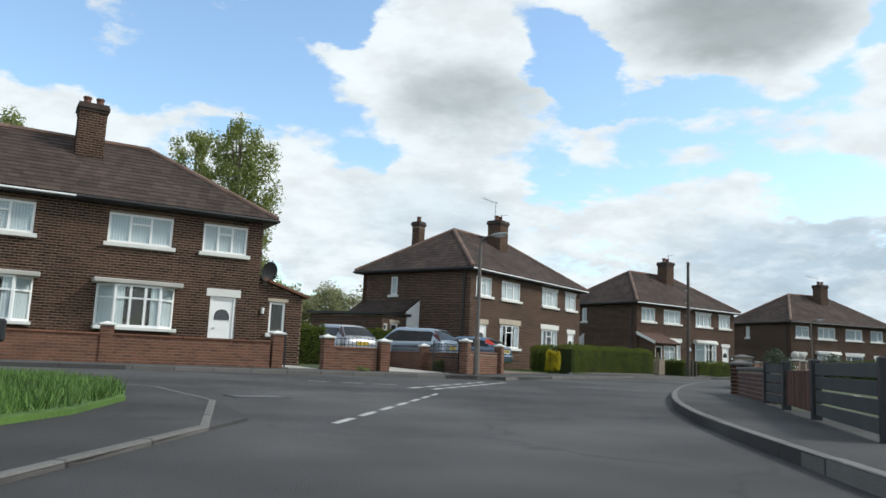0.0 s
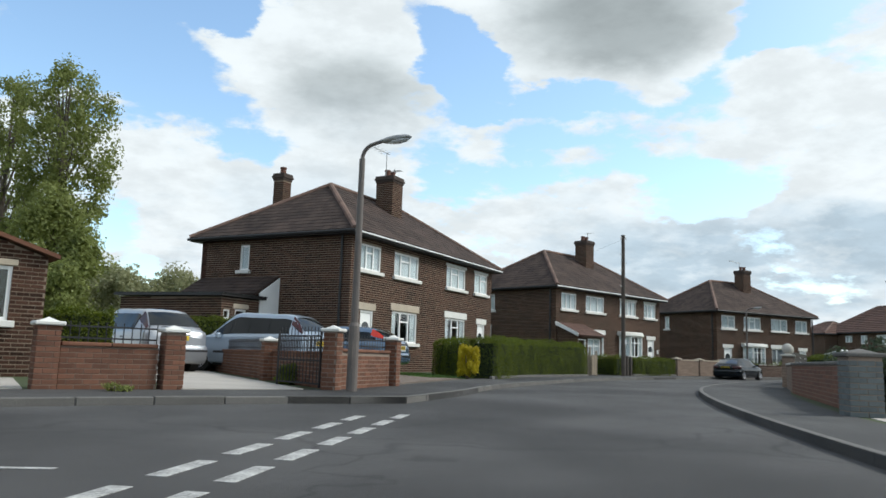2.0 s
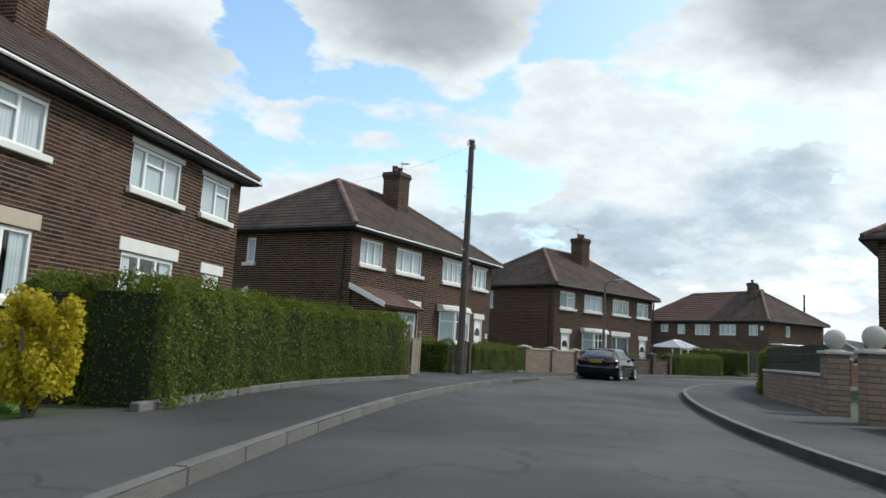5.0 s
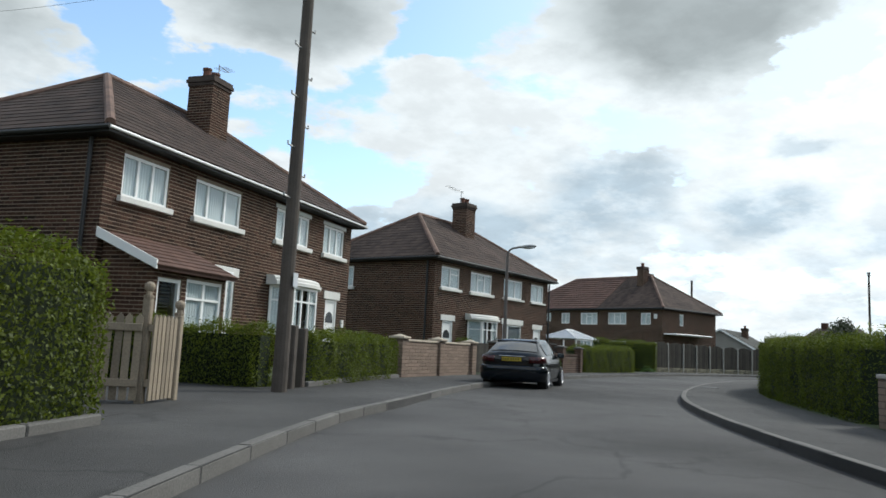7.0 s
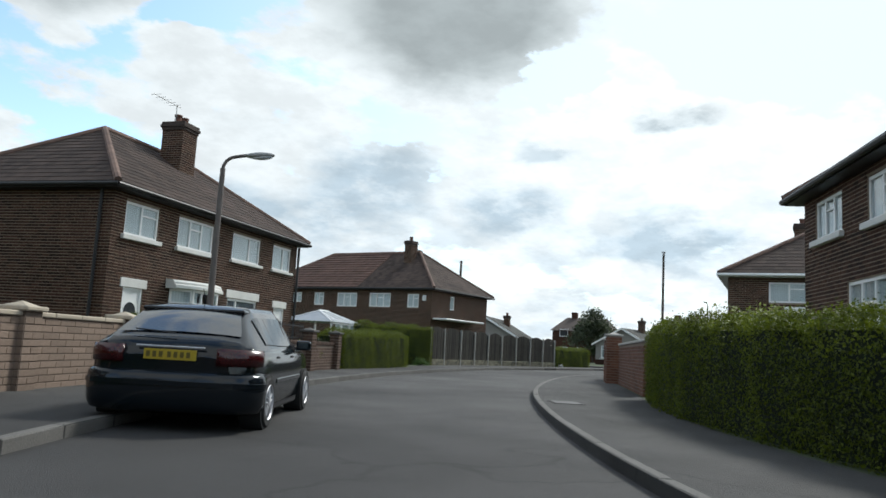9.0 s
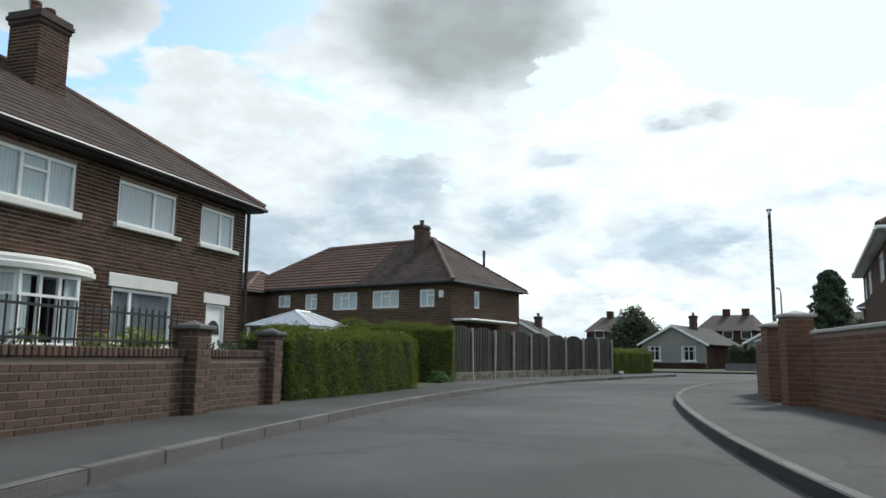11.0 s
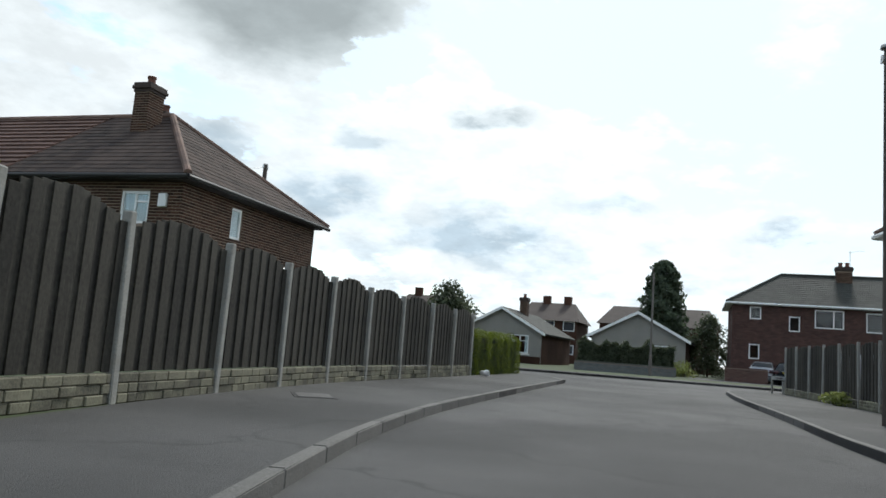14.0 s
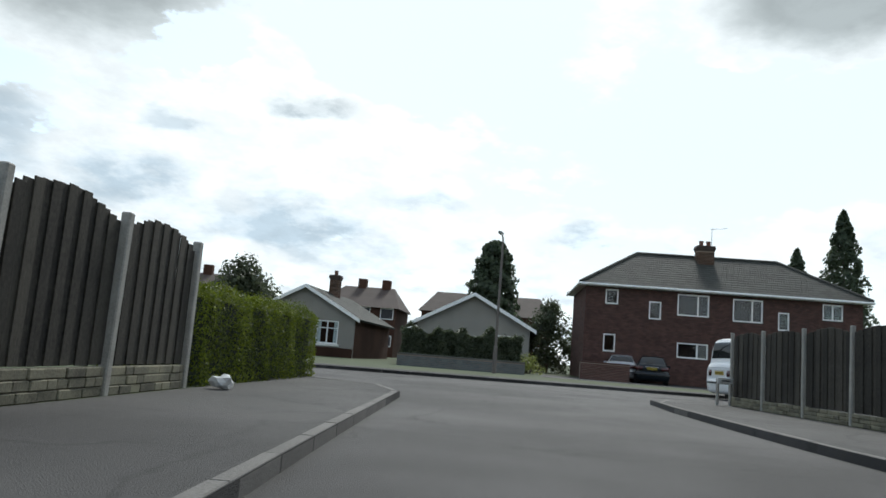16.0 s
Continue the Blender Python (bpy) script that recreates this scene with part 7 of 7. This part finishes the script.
litter = root("litter_bin", plan((-2.8, 6.12), unit((0.86, 0.5)), 0.0), "black litter bin on a post beside the verge", "bin")
part("post", tube(bmesh.new(), (0, 0, -0.2), (0, 0, 0.56), 0.03, 0.03, 8), M["black"], litter)
part("bin_body", bevelled(-0.2, 0.2, -0.13, 0.13, 0.55, 0.76, by=0.02), M["black"], litter)
M["iron"] = mat("worn_iron", (0.09, 0.088, 0.085), 0.6, metal=0.4, var=0.3)
cover_spots = (((-0.9, 8.8), "asphalt"), ((50.0, 62.4), "pave"), ((30.0, 47.6), "pave"))
for p, kind_ in cover_spots:
    zc = 0.001 if kind_ == "asphalt" else 0.101
    cv = root("manhole_cover", plan(p, unit((0.8, 0.6)), zc), "worn metal inspection cover set in asphalt", "cover", kind="structure")
    part("frame", one(-0.35, 0.35, -0.25, 0.25, -0.02, 0.004), M["paving"], cv)
    part("lid", one(-0.3, 0.3, -0.2, 0.2, 0.004, 0.008), M["iron"], cv)


# ---- cars ----
def ring(st):
    x, hw, zl, zb, zt, tw = st
    half = [(0.0, zl), (0.88 * hw, zl), (0.985 * hw, zl + 0.07), (hw, zl + 0.45 * (zb - zl)), (0.985 * hw, zb - 0.05), (0.955 * hw, zb), (tw + 0.01, zt - 0.07), (0.93 * tw, zt - 0.012), (0.6 * tw, zt + 0.008), (0.0, zt + 0.015)]
    return [Vector((x, y, z)) for y, z in half]


def station(st, u):
    """The car's section at a fractional station, smoothly curved between stations."""
    i = min(int(u), len(st) - 2)
    f = u - i
    p = [st[max(i - 1, 0)], st[i], st[i + 1], st[min(i + 2, len(st) - 1)]]
    out = []
    for a, b, c, d in zip(*p):
        m0, m1 = (c - a) / 2, (d - b) / 2
        if (b - a) * (c - b) <= 0:
            m0 = 0.0
        if (c - b) * (d - c) <= 0:
            m1 = 0.0
        q = (2 * f ** 3 - 3 * f * f + 1) * b + (f ** 3 - 2 * f * f + f) * m0 + (3 * f * f - 2 * f ** 3) * c + (f ** 3 - f * f) * m1
        out.append(q)
    return out


def tail_curve(hw, f):
    """A point of the rounded tail in plan: f from 0 (middle) to 1 (flank), then on along the flank."""
    if f <= 1:
        return 0.02 * f * f + 0.24 * f ** 9, hw * f
    return 0.26 + (f - 1), hw


def swept(hw, fs, prof):
    """A band round the tail: prof lists (outward, z); the ends are closed."""
    V, F, n = [], [], len(prof)
    for f in fs:
        s = -1 if f < 0 else 1
        x, y = tail_curve(hw, abs(f))
        e = 0.01
        x1, y1 = tail_curve(hw, abs(f) + e)
        d = Vector((x1 - x, y1 - y)).normalized()
        nx, ny = -d.y, d.x
        for o, z in prof:
            V.append((x + nx * o, s * (y + ny * o), z))
    for i in range(len(fs) - 1):
        for j in range(n):
            a, b = i * n + j, i * n + (j + 1) % n
            F.append((a, b, b + n, a + n))
    F += [tuple(range(n))[::-1], tuple((len(fs) - 1) * n + j for j in range(n))]
    return V, F


def car(p, h, spec, paint, label, rear="carglass_dark", plate="plate", lights="mid", z=0.0, dark_trim=True, spoiler=False, size=1.0, tall=1.0, lens="lamp_red"):
    """A car lofted over stations (x from the tail, half width, low z, belt z, top z, top half width); p is the tail's middle on the ground, h its heading."""
    st = spec["st"]
    L = st[-1][0]
    ob = root("car", plan(p, h, z) @ Matrix.Diagonal((size, size, size * tall, 1)), label, "car", "parked cars")
    fine = 4
    rings = [ring(station(st, k / fine)) for k in range((len(st) - 1) * fine + 1)]
    n = len(rings[0])
    V, F = [], []
    for r in rings:
        V += [tuple(q) for q in r] + [(q.x, -q.y, q.z) for q in r]
    m = 2 * n
    for i in range(len(rings) - 1):
        a, b = i * m, (i + 1) * m
        for j in range(n - 1):
            F.append((a + j, a + j + 1, b + j + 1, b + j))
            F.append((a + n + j, b + n + j, b + n + j + 1, a + n + j + 1))
    F.append(tuple(range(n)) + tuple(n + j for j in range(n - 2, 0, -1)))
    k = (len(rings) - 1) * m
    F.append(tuple(k + n + j for j in range(1, n - 1)) + tuple(k + j for j in range(n - 1, -1, -1)))
    me = raw("body", V, F, M[paint])
    me.polygons.foreach_set("use_smooth", [True] * (len(me.polygons) - 2) + [False] * 2)
    body = part("body", me, None, ob)

    def surf(i0, i1, f, j, g):
        """A point on the flank between stations i0 and i1 and ring points j, j+1."""
        r = ring(station(st, i0 + f * (i1 - i0)))
        return r[j].lerp(r[j + 1], g)

    def strip(name, lo, hi, off, material, text=""):
        """A thin curved sheet between two point rows, moved out by off."""
        off, nn = Vector(off), len(lo)
        V = [tuple(q + off) for q in lo] + [tuple(q + off) for q in hi] + [tuple(q - off) for q in lo] + [tuple(q - off) for q in hi]
        F = []
        for k in range(nn - 1):
            F += [(k, k + 1, nn + k + 1, nn + k), (2 * nn + k + 1, 2 * nn + k, 3 * nn + k, 3 * nn + k + 1), (k + 1, k, 2 * nn + k, 2 * nn + k + 1), (nn + k, nn + k + 1, 3 * nn + k + 1, 3 * nn + k)]
        F += [(0, nn, 3 * nn, 2 * nn), (nn - 1, 3 * nn - 1, 4 * nn - 1, 2 * nn - 1)]
        bm = bmesh.new()
        me = raw(name, V, F, M[material])
        bm.from_mesh(me)
        bmesh.ops.recalc_face_normals(bm, faces=bm.faces[:])
        bm.to_mesh(me)
        bm.free()
        return part(name, me, None, ob, text)

    def flank_pane(i0, i1, f0, f1, side, g0=0.1, g1=0.88):
        row = lambda g: [Vector((q.x, q.y * side, q.z)) for q in (surf(i0, i1, f0 + (f1 - f0) * k / 6, 5, g) for k in range(7))]
        return strip("side_window", row(g0), row(g1), (0, 0.012 * side, 0.004), "carglass_dark")

    w = spec["win"]
    for side in (1, -1):
        for i0, i1, f0, f1, *g in w["side"]:
            flank_pane(i0, i1, f0, f1, side, *g)

    def cross_pane(name, i0, i1, f0, f1, off, pane="carglass_dark"):
        V, F, nn, mm = [], [], 12, 6
        for e in (1.0, -1.0):
            for k in range(mm + 1):
                r = ring(station(st, i0 + (f0 + (f1 - f0) * k / mm) * (i1 - i0)))
                for q in range(nn + 1):
                    t = q / nn * 2 - 1
                    V.append((r[7].x + off[0] * e, 0.97 * r[7].y * t, r[9].z + (r[7].z - r[9].z) * t * t + off[1] * e))
        base = (mm + 1) * (nn + 1)
        for k in range(mm):
            for q in range(nn):
                a = k * (nn + 1) + q
                c = (a, a + 1, a + nn + 2, a + nn + 1) if off[0] > 0 else (a + 1, a, a + nn + 1, a + nn + 2)
                F += [c, tuple(base + v for v in c[::-1])]
        me = raw(name, V, F, M[pane])
        me.polygons.foreach_set("use_smooth", [True] * len(me.polygons))
        return part(name, me, None, ob)

    cross_pane("rear_window", *w["rear"], (-0.012, 0.01), rear)
    cross_pane("windscreen", *w["front"], (0.012, 0.01))
    # wheels in dark arches
    tyre = mesh("tyre", tyre_mesh(spec["rad"]), M["rubber"])
    # added black disc filling the rim: shade between the spokes as colour
    disc = mesh("brake_disc", tube(bmesh.new(), (0, -0.02, 0), (0, 0.03, 0), spec["rad"] * 0.68, spec["rad"] * 0.68, 24), M["rubber"])
    rim = mesh("rim", rim_mesh(spec["rad"] * 0.7), M["alloy"])
    for xw in spec["axles"]:
        for side in (1, -1):
            hw = spec["track"]
            bm = tube(bmesh.new(), (xw, side * (hw - 0.21), spec["rad"]), (xw, side * (hw + 0.022), spec["rad"]), spec["rad"] + 0.025, spec["rad"] + 0.025, 40)
            part("wheel_arch", bm, M["rubber"], ob)
            wheel = part("tyre", tyre, None, ob, at=pose(xw, side * (hw - 0.05), spec["rad"], 0, 0, 0 if side < 0 else 180))
            part("rim", rim, None, wheel)
            part("brake_disc", disc, None, wheel, "dark backing for the shade behind the spokes")
    # tail: lamps, plate, bumper strip, wiper
    t = spec["tail"]
    hw = st[4][1]
    for side in (1, -1):
        if lights == "high":
            i0, i1, f0, f1 = w["pillar"]
            lo, hi = [], []
            for k in range(7):
                f = f0 + (f1 - f0) * k / 6
                wide = 0.08 + 0.36 * math.sin(math.pi * (0.1 + 0.6 * k / 6))
                lo.append(surf(i0, i1, f, 5, 1.0 - wide))
                hi.append(surf(i0, i1, f, 6, 0.9))
            for row in (lo, hi):
                for q in row:
                    q.y *= side
            strip("tail_light", lo, hi, (-0.01, 0.008 * side, 0.006), lens, "tall red tail light on the rear pillar")
        else:
            fs = [0.56, 0.63, 0.7, 0.8, 0.87, 0.92, 0.96, 0.99, 1.0, 1.04]
            V, F = swept(hw * 0.985, fs, [(-0.05, t["lamp_z"]), (0.042, t["lamp_z"]), (0.046, t["lamp_z"] + 0.5 * t["lamp_h"]), (0.036, t["lamp_z"] + t["lamp_h"]), (-0.05, t["lamp_z"] + t["lamp_h"])])
            if side < 0:
                V, F = [(x, -y, q) for x, y, q in V], [f[::-1] for f in F]
            me = raw("tail_light", V, F, M[lens])
            me.polygons.foreach_set("use_smooth", [True] * len(me.polygons))
            part("tail_light", me, None, ob, "dark red wrap-round tail light")
    if plate:
        pl = part("number_plate", bevelled(t["plate_x"] - 0.012, t["plate_x"], -0.26, 0.26, t["plate_z"], t["plate_z"] + 0.112, by=0.004), M[plate], ob, "yellow number plate with a dark bar")
        for k in range(7):
            y = -0.2 + 0.063 * k + (0.02 if k > 3 else 0)
            part("plate_bar", one(t["plate_x"] - 0.0145, t["plate_x"] - 0.0125, y, y + 0.038, t["plate_z"] + 0.025, t["plate_z"] + 0.088), M["plate_ink"], pl)
        if "grab" in t:
            part("plate_surround", bevelled(t["plate_x"] - 0.004, t["plate_x"] + 0.03, -0.32, 0.32, t["plate_z"] - 0.05, t["plate_z"] + 0.14, by=0.015, seg=2), M["lamp_clear"], ob, "pale recess round the number plate")
            part("grab_strip", bevelled(t["plate_x"] - 0.03, t["plate_x"] + 0.06, -0.42, 0.42, t["grab"], t["grab"] + 0.04, by=0.012, seg=2), M["black"], ob, "black grab strip over the number plate")
        else:
            part("plate_trim", bevelled(t["plate_x"] - 0.02, t["plate_x"] + 0.01, -0.34, 0.34, t["plate_z"] + 0.135, t["plate_z"] + 0.152, by=0.006), M["alloy"], ob, "bright trim over the number plate")
    fs = [-1.1, -1.0, -0.99, -0.96, -0.92, -0.86, -0.75, -0.5, -0.25, 0.0, 0.25, 0.5, 0.75, 0.86, 0.92, 0.96, 0.99, 1.0, 1.1]
    z0, hb = t["bump_z"], t["bump_h"]
    V, F = swept(hw, fs, [(-0.12, z0 - 0.04), (0.02, z0), (0.055, z0 + 0.2 * hb), (0.07, z0 + 0.6 * hb), (0.06, z0 + 0.9 * hb), (0.03, z0 + hb), (-0.12, z0 + hb + 0.03)])
    me = raw("bumper", V, F, M[paint])
    me.polygons.foreach_set("use_smooth", [True] * len(me.polygons))
    part("bumper", me, None, ob)
    V, F = swept(hw, fs, [(0.04, z0 + 0.62 * hb), (0.078, z0 + 0.64 * hb), (0.078, z0 + 0.76 * hb), (0.04, z0 + 0.78 * hb)])
    part("bumper_strip", raw("bumper_strip", V, F, M["black"] if dark_trim else M[paint]), None, ob)
    bm = tube(bmesh.new(), (t["x"] + 0.02, 0.0, t["wiper_z"]), (t["x"] + 0.06, 0.42, t["wiper_z"] + 0.03), 0.012, 0.008, 6)
    part("rear_wiper", bm, M["black"], ob, at=pose(-0.02, 0, 0))
    part("sill", bevelled(spec["axles"][0] + 0.4, spec["axles"][1] - 0.4, -spec["track"] + 0.02, spec["track"] - 0.02, 0.16, 0.3, by=0.03), M["black"], ob)
    for side in (1, -1):
        y = side * st[4][1]
        part("rub_strip", bevelled(spec["axles"][0] + 0.45, spec["axles"][1] - 0.45, y - 0.012, y + 0.012, 0.5, 0.56, by=0.008), M["black"] if dark_trim else M[paint], ob)
        for dx in spec["doors"]:
            part("door_handle", bevelled(dx, dx + 0.16, y * 0.985 - 0.015, y * 0.985 + 0.015, 0.8, 0.835, by=0.008), M["black"], ob)
        mx = spec["mirror"]
        bm = bevelled(mx, mx + 0.1, min(side * 0.8, side * 0.99), max(side * 0.8, side * 0.99), 0.9, 1.04, by=0.03, seg=2)
        part("wing_mirror", bm, M[paint], ob)
        part("headlight", bevelled(L - 0.3, L - 0.04, min(side * 0.4, side * 0.68), max(side * 0.4, side * 0.68), 0.58, 0.72, by=0.04, seg=2), M["lamp_clear"], ob)
    if spoiler:
        part("spoiler", bevelled(spec["spoil"][0], spec["spoil"][0] + 0.34, -0.55, 0.55, spec["spoil"][1] + 0.01, spec["spoil"][1] + 0.06, by=0.024, seg=3), M[paint], ob)
    part("roof_aerial", tube(bmesh.new(), (spec["spoil"][0] + 0.5, 0, spec["spoil"][1]), (spec["spoil"][0] + 0.3, 0, spec["spoil"][1] + 0.3), 0.006, 0.004, 5), M["black"], ob)
    return ob


def tyre_mesh(r):
    bm, prof, n = bmesh.new(), [(-0.09, 0.66), (-0.095, 0.9), (-0.06, 1.0), (0.06, 1.0), (0.095, 0.9), (0.09, 0.66)], 28
    rings = [[bm.verts.new((f * r * math.sin(k * math.tau / n), y, f * r * math.cos(k * math.tau / n))) for y, f in prof] for k in range(n)]
    for k in range(n):
        a, b = rings[k], rings[(k + 1) % n]
        for j in range(len(prof)):
            bm.faces.new((a[j], b[j], b[(j + 1) % len(prof)], a[(j + 1) % len(prof)]))
    return bm


def rim_mesh(r):
    """An alloy wheel: a lipped outer ring, a hub and five pairs of slim spokes."""
    bm, n = bmesh.new(), 32
    prof = [(0.0, 1.0), (-0.085, 1.0), (-0.098, 0.96), (-0.085, 0.9), (-0.03, 0.86)]
    rings = [[bm.verts.new((f * r * math.sin(k * math.tau / n), y, f * r * math.cos(k * math.tau / n))) for y, f in prof] for k in range(n)]
    for k in range(n):
        a, b = rings[k], rings[(k + 1) % n]
        for j in range(len(prof) - 1):
            bm.faces.new((a[j], a[j + 1], b[j + 1], b[j]))
    tube(bm, (0, -0.1, 0), (0, 0.0, 0), 0.045, 0.06, 14)
    for k in range(10):
        a = (k // 2) * math.tau / 5
        d, q = Vector((math.sin(a), 0, math.cos(a))), Vector((math.cos(a), 0, -math.sin(a))) * (0.022 if k % 2 else -0.022)
        tube(bm, d * 0.035 + q + Vector((0, -0.085, 0)), d * r * 0.93 + q * 1.7 + Vector((0, -0.075, 0)), 0.013, 0.011, 6)
    return bm


M["carglass_dark"] = mat("tinted_car_glass", (0.008, 0.011, 0.013), 0.03, var=0.1, bump=0, spec=0.3)
M["rear_glass"] = mat("heated_rear_glass", (0.03, 0.034, 0.036), 0.04, var=0.2, bump=0, spec=1.0, coat=1.0)

HATCH = {
    "st": [(0.0, 0.6, 0.3, 0.7, 0.8, 0.56), (0.05, 0.72, 0.24, 0.8, 0.92, 0.66), (0.12, 0.78, 0.22, 0.88, 0.99, 0.69), (0.2, 0.815, 0.2, 0.93, 1.03, 0.7), (0.72, 0.84, 0.2, 0.93, 1.36, 0.56), (1.15, 0.845, 0.2, 0.92, 1.405, 0.57), (1.75, 0.845, 0.2, 0.91, 1.42, 0.58), (2.3, 0.845, 0.2, 0.9, 1.385, 0.57), (3.02, 0.83, 0.2, 0.89, 0.95, 0.66), (3.6, 0.8, 0.24, 0.79, 0.85, 0.62), (3.9, 0.74, 0.3, 0.66, 0.72, 0.56), (4.0, 0.66, 0.36, 0.56, 0.6, 0.5)],
    "win": {"side": [(4, 5, 0.1, 0.9), (5, 6, 0.05, 0.95), (6, 7, 0.06, 0.99), (7, 8, 0.03, 0.6)], "rear": (3, 4, 0.08, 0.86), "front": (7, 8, 0.06, 0.94), "pillar": (3, 4, 0.05, 0.98)},
    "rad": 0.3, "axles": (0.72, 3.2), "track": 0.83, "doors": (1.15, 2.05), "mirror": 2.55, "spoil": (0.6, 1.3),
    "tail": {"x": 0.1, "lamp_z": 0.72, "lamp_h": 0.185, "plate_x": -0.005, "plate_z": 0.76, "bump_z": 0.22, "bump_h": 0.42, "wiper_z": 1.05},
}


def scaled(spec, k, kz, tail=None):
    s = dict(spec)
    s["st"] = [(x * k, hw * (1 + (kz - 1) * 0.3), zl, zb * (1 + (kz - 1) * 0.6), zt * (1 + (kz - 1) * (0.6 if zt < 1.05 else 1)), tw * (1 + (kz - 1) * 0.5)) for x, hw, zl, zb, zt, tw in spec["st"]]
    s["axles"] = tuple(x * k for x in spec["axles"])
    s["doors"] = tuple(x * k for x in spec["doors"])
    s["mirror"] = spec["mirror"] * k
    s["spoil"] = (spec["spoil"][0] * k, spec["spoil"][1] * kz)
    return s


FOCUS = scaled(HATCH, 1.02, 1.0)
FOCUS["st"] = [(0.0, 0.62, 0.42, 0.72, 0.8, 0.58), (0.05, 0.74, 0.38, 0.82, 0.92, 0.66), (0.1, 0.79, 0.36, 0.9, 1.0, 0.68), (0.18, 0.82, 0.34, 0.95, 1.05, 0.68), (0.74, 0.845, 0.26, 0.96, 1.36, 0.55), (1.25, 0.85, 0.2, 0.93, 1.415, 0.56), (1.9, 0.85, 0.2, 0.91, 1.42, 0.57), (2.4, 0.85, 0.2, 0.89, 1.34, 0.56), (3.15, 0.83, 0.2, 0.87, 0.96, 0.66), (3.7, 0.8, 0.24, 0.77, 0.84, 0.62), (4.0, 0.74, 0.3, 0.64, 0.7, 0.56), (4.1, 0.66, 0.36, 0.55, 0.6, 0.5)]
FOCUS["win"] = dict(HATCH["win"], pillar=(3, 4, 0.36, 1.02), side=[(3, 4, 0.7, 1.0, 0.12, 0.5), (4, 5, 0.0, 0.99, 0.1, 0.8), (5, 6, 0.0, 0.99), (6, 7, 0.0, 0.99), (7, 8, 0.0, 0.68)])
FOCUS["tail"] = dict(HATCH["tail"], plate_z=0.76, wiper_z=1.06, bump_z=0.36, bump_h=0.3, grab=0.9)
HATCH["win"]["side"] = [(4, 5, 0.0, 0.985), (5, 6, 0.0, 0.985), (6, 7, 0.0, 0.985), (7, 8, 0.0, 0.66)]
MPV = scaled(HATCH, 1.03, 1.13)
MPV["st"] = [(x if i > 4 else x * 0.75, *r) for i, (x, *r) in enumerate(MPV["st"])]
SUV = scaled(HATCH, 1.03, 1.08)
M["lens_dark"] = mat("dark_red_lens", (0.045, 0.004, 0.005), 0.2, var=0.3, bump=0, spec=0.6)
# a darker yellow than the other plate
M["plate_dim"] = mat("dull_yellow_plate", (0.4, 0.29, 0.02), 0.5, var=0.1, bump=0)
car((22.98, 47.85), unit((0.79, 0.613)), HATCH, "car_black", "shiny black five-door hatchback parked at the kerb", rear="rear_glass", spoiler=True, size=0.88, tall=0.92, lens="lens_dark", dark_trim=False, plate="plate_dim")
car((4.18, 33.0), unit((-0.885, 0.465)), FOCUS, "car_blue", "pale blue hatchback on a block-paved drive", lights="high", z=0.12, size=1.02, plate="plate_dim")
car((1.75, 31.6), unit((-0.88, 0.475)), MPV, "car_silverblue", "silver-blue people carrier behind a low wall", z=0.12, lights="high", size=1.05, lens="lens_dark")
car((-1.95, 30.5), unit((-0.63, 0.776)), SUV, "car_silver", "silver hatchback on a concrete drive", z=0.12, lights="high", size=1.08, lens="lens_dark")
car((90.4, 55.65), unit((0.99, -0.13)), scaled(HATCH, 1.0, 1.05), "car_black", "dark blue-black hatchback parked before a red brick house", z=0.1, size=0.9, lens="lens_dark", plate="plate_dim")
car((91.2, 57.0), unit((0.99, -0.1)), scaled(HATCH, 0.9, 1.0), "car_silver", "pale hatchback behind a low brick wall", z=0.1, size=0.92, lens="lens_dark")
garden_wall((90.3, 59.0), (90.6, 56.65), 0.8, brick="brick_dark_red", label="low dark red brick wall before a parked car", coping="brick_dark_red")
M["car_white"] = mat("car_paint_white", (0.72, 0.74, 0.75), 0.35, var=0.1, bump=0, spec=0.5, coat=0.6)
VAN = scaled(HATCH, 1.0, 1.0)
VAN["st"] = [(0.0, 0.78, 0.36, 0.9, 1.0, 0.74), (0.04, 0.83, 0.3, 0.98, 1.08, 0.78), (0.08, 0.85, 0.28, 1.02, 1.12, 0.8), (0.12, 0.86, 0.27, 1.04, 1.16, 0.79), (0.24, 0.87, 0.26, 1.04, 1.84, 0.74), (0.8, 0.87, 0.26, 1.04, 1.88, 0.72), (2.2, 0.87, 0.26, 1.04, 1.88, 0.72), (2.9, 0.87, 0.26, 1.02, 1.84, 0.7), (3.6, 0.86, 0.26, 0.98, 1.08, 0.7), (4.0, 0.82, 0.28, 0.85, 0.92, 0.66), (4.25, 0.76, 0.32, 0.7, 0.76, 0.6), (4.35, 0.68, 0.36, 0.58, 0.62, 0.54)]
VAN["win"] = dict(HATCH["win"], side=[(6, 7, 0.1, 0.97), (7, 8, 0.0, 0.6)], rear=(3, 4, 0.2, 0.85))
VAN["axles"], VAN["track"], VAN["spoil"] = (0.95, 3.6), 0.84, (0.24, 1.82)
car((78.04, 55.23), unit((0.29, -0.957)), VAN, "car_white", "white panel van parked at the far kerb", spoiler=True, lens="lens_dark", plate="plate_dim")
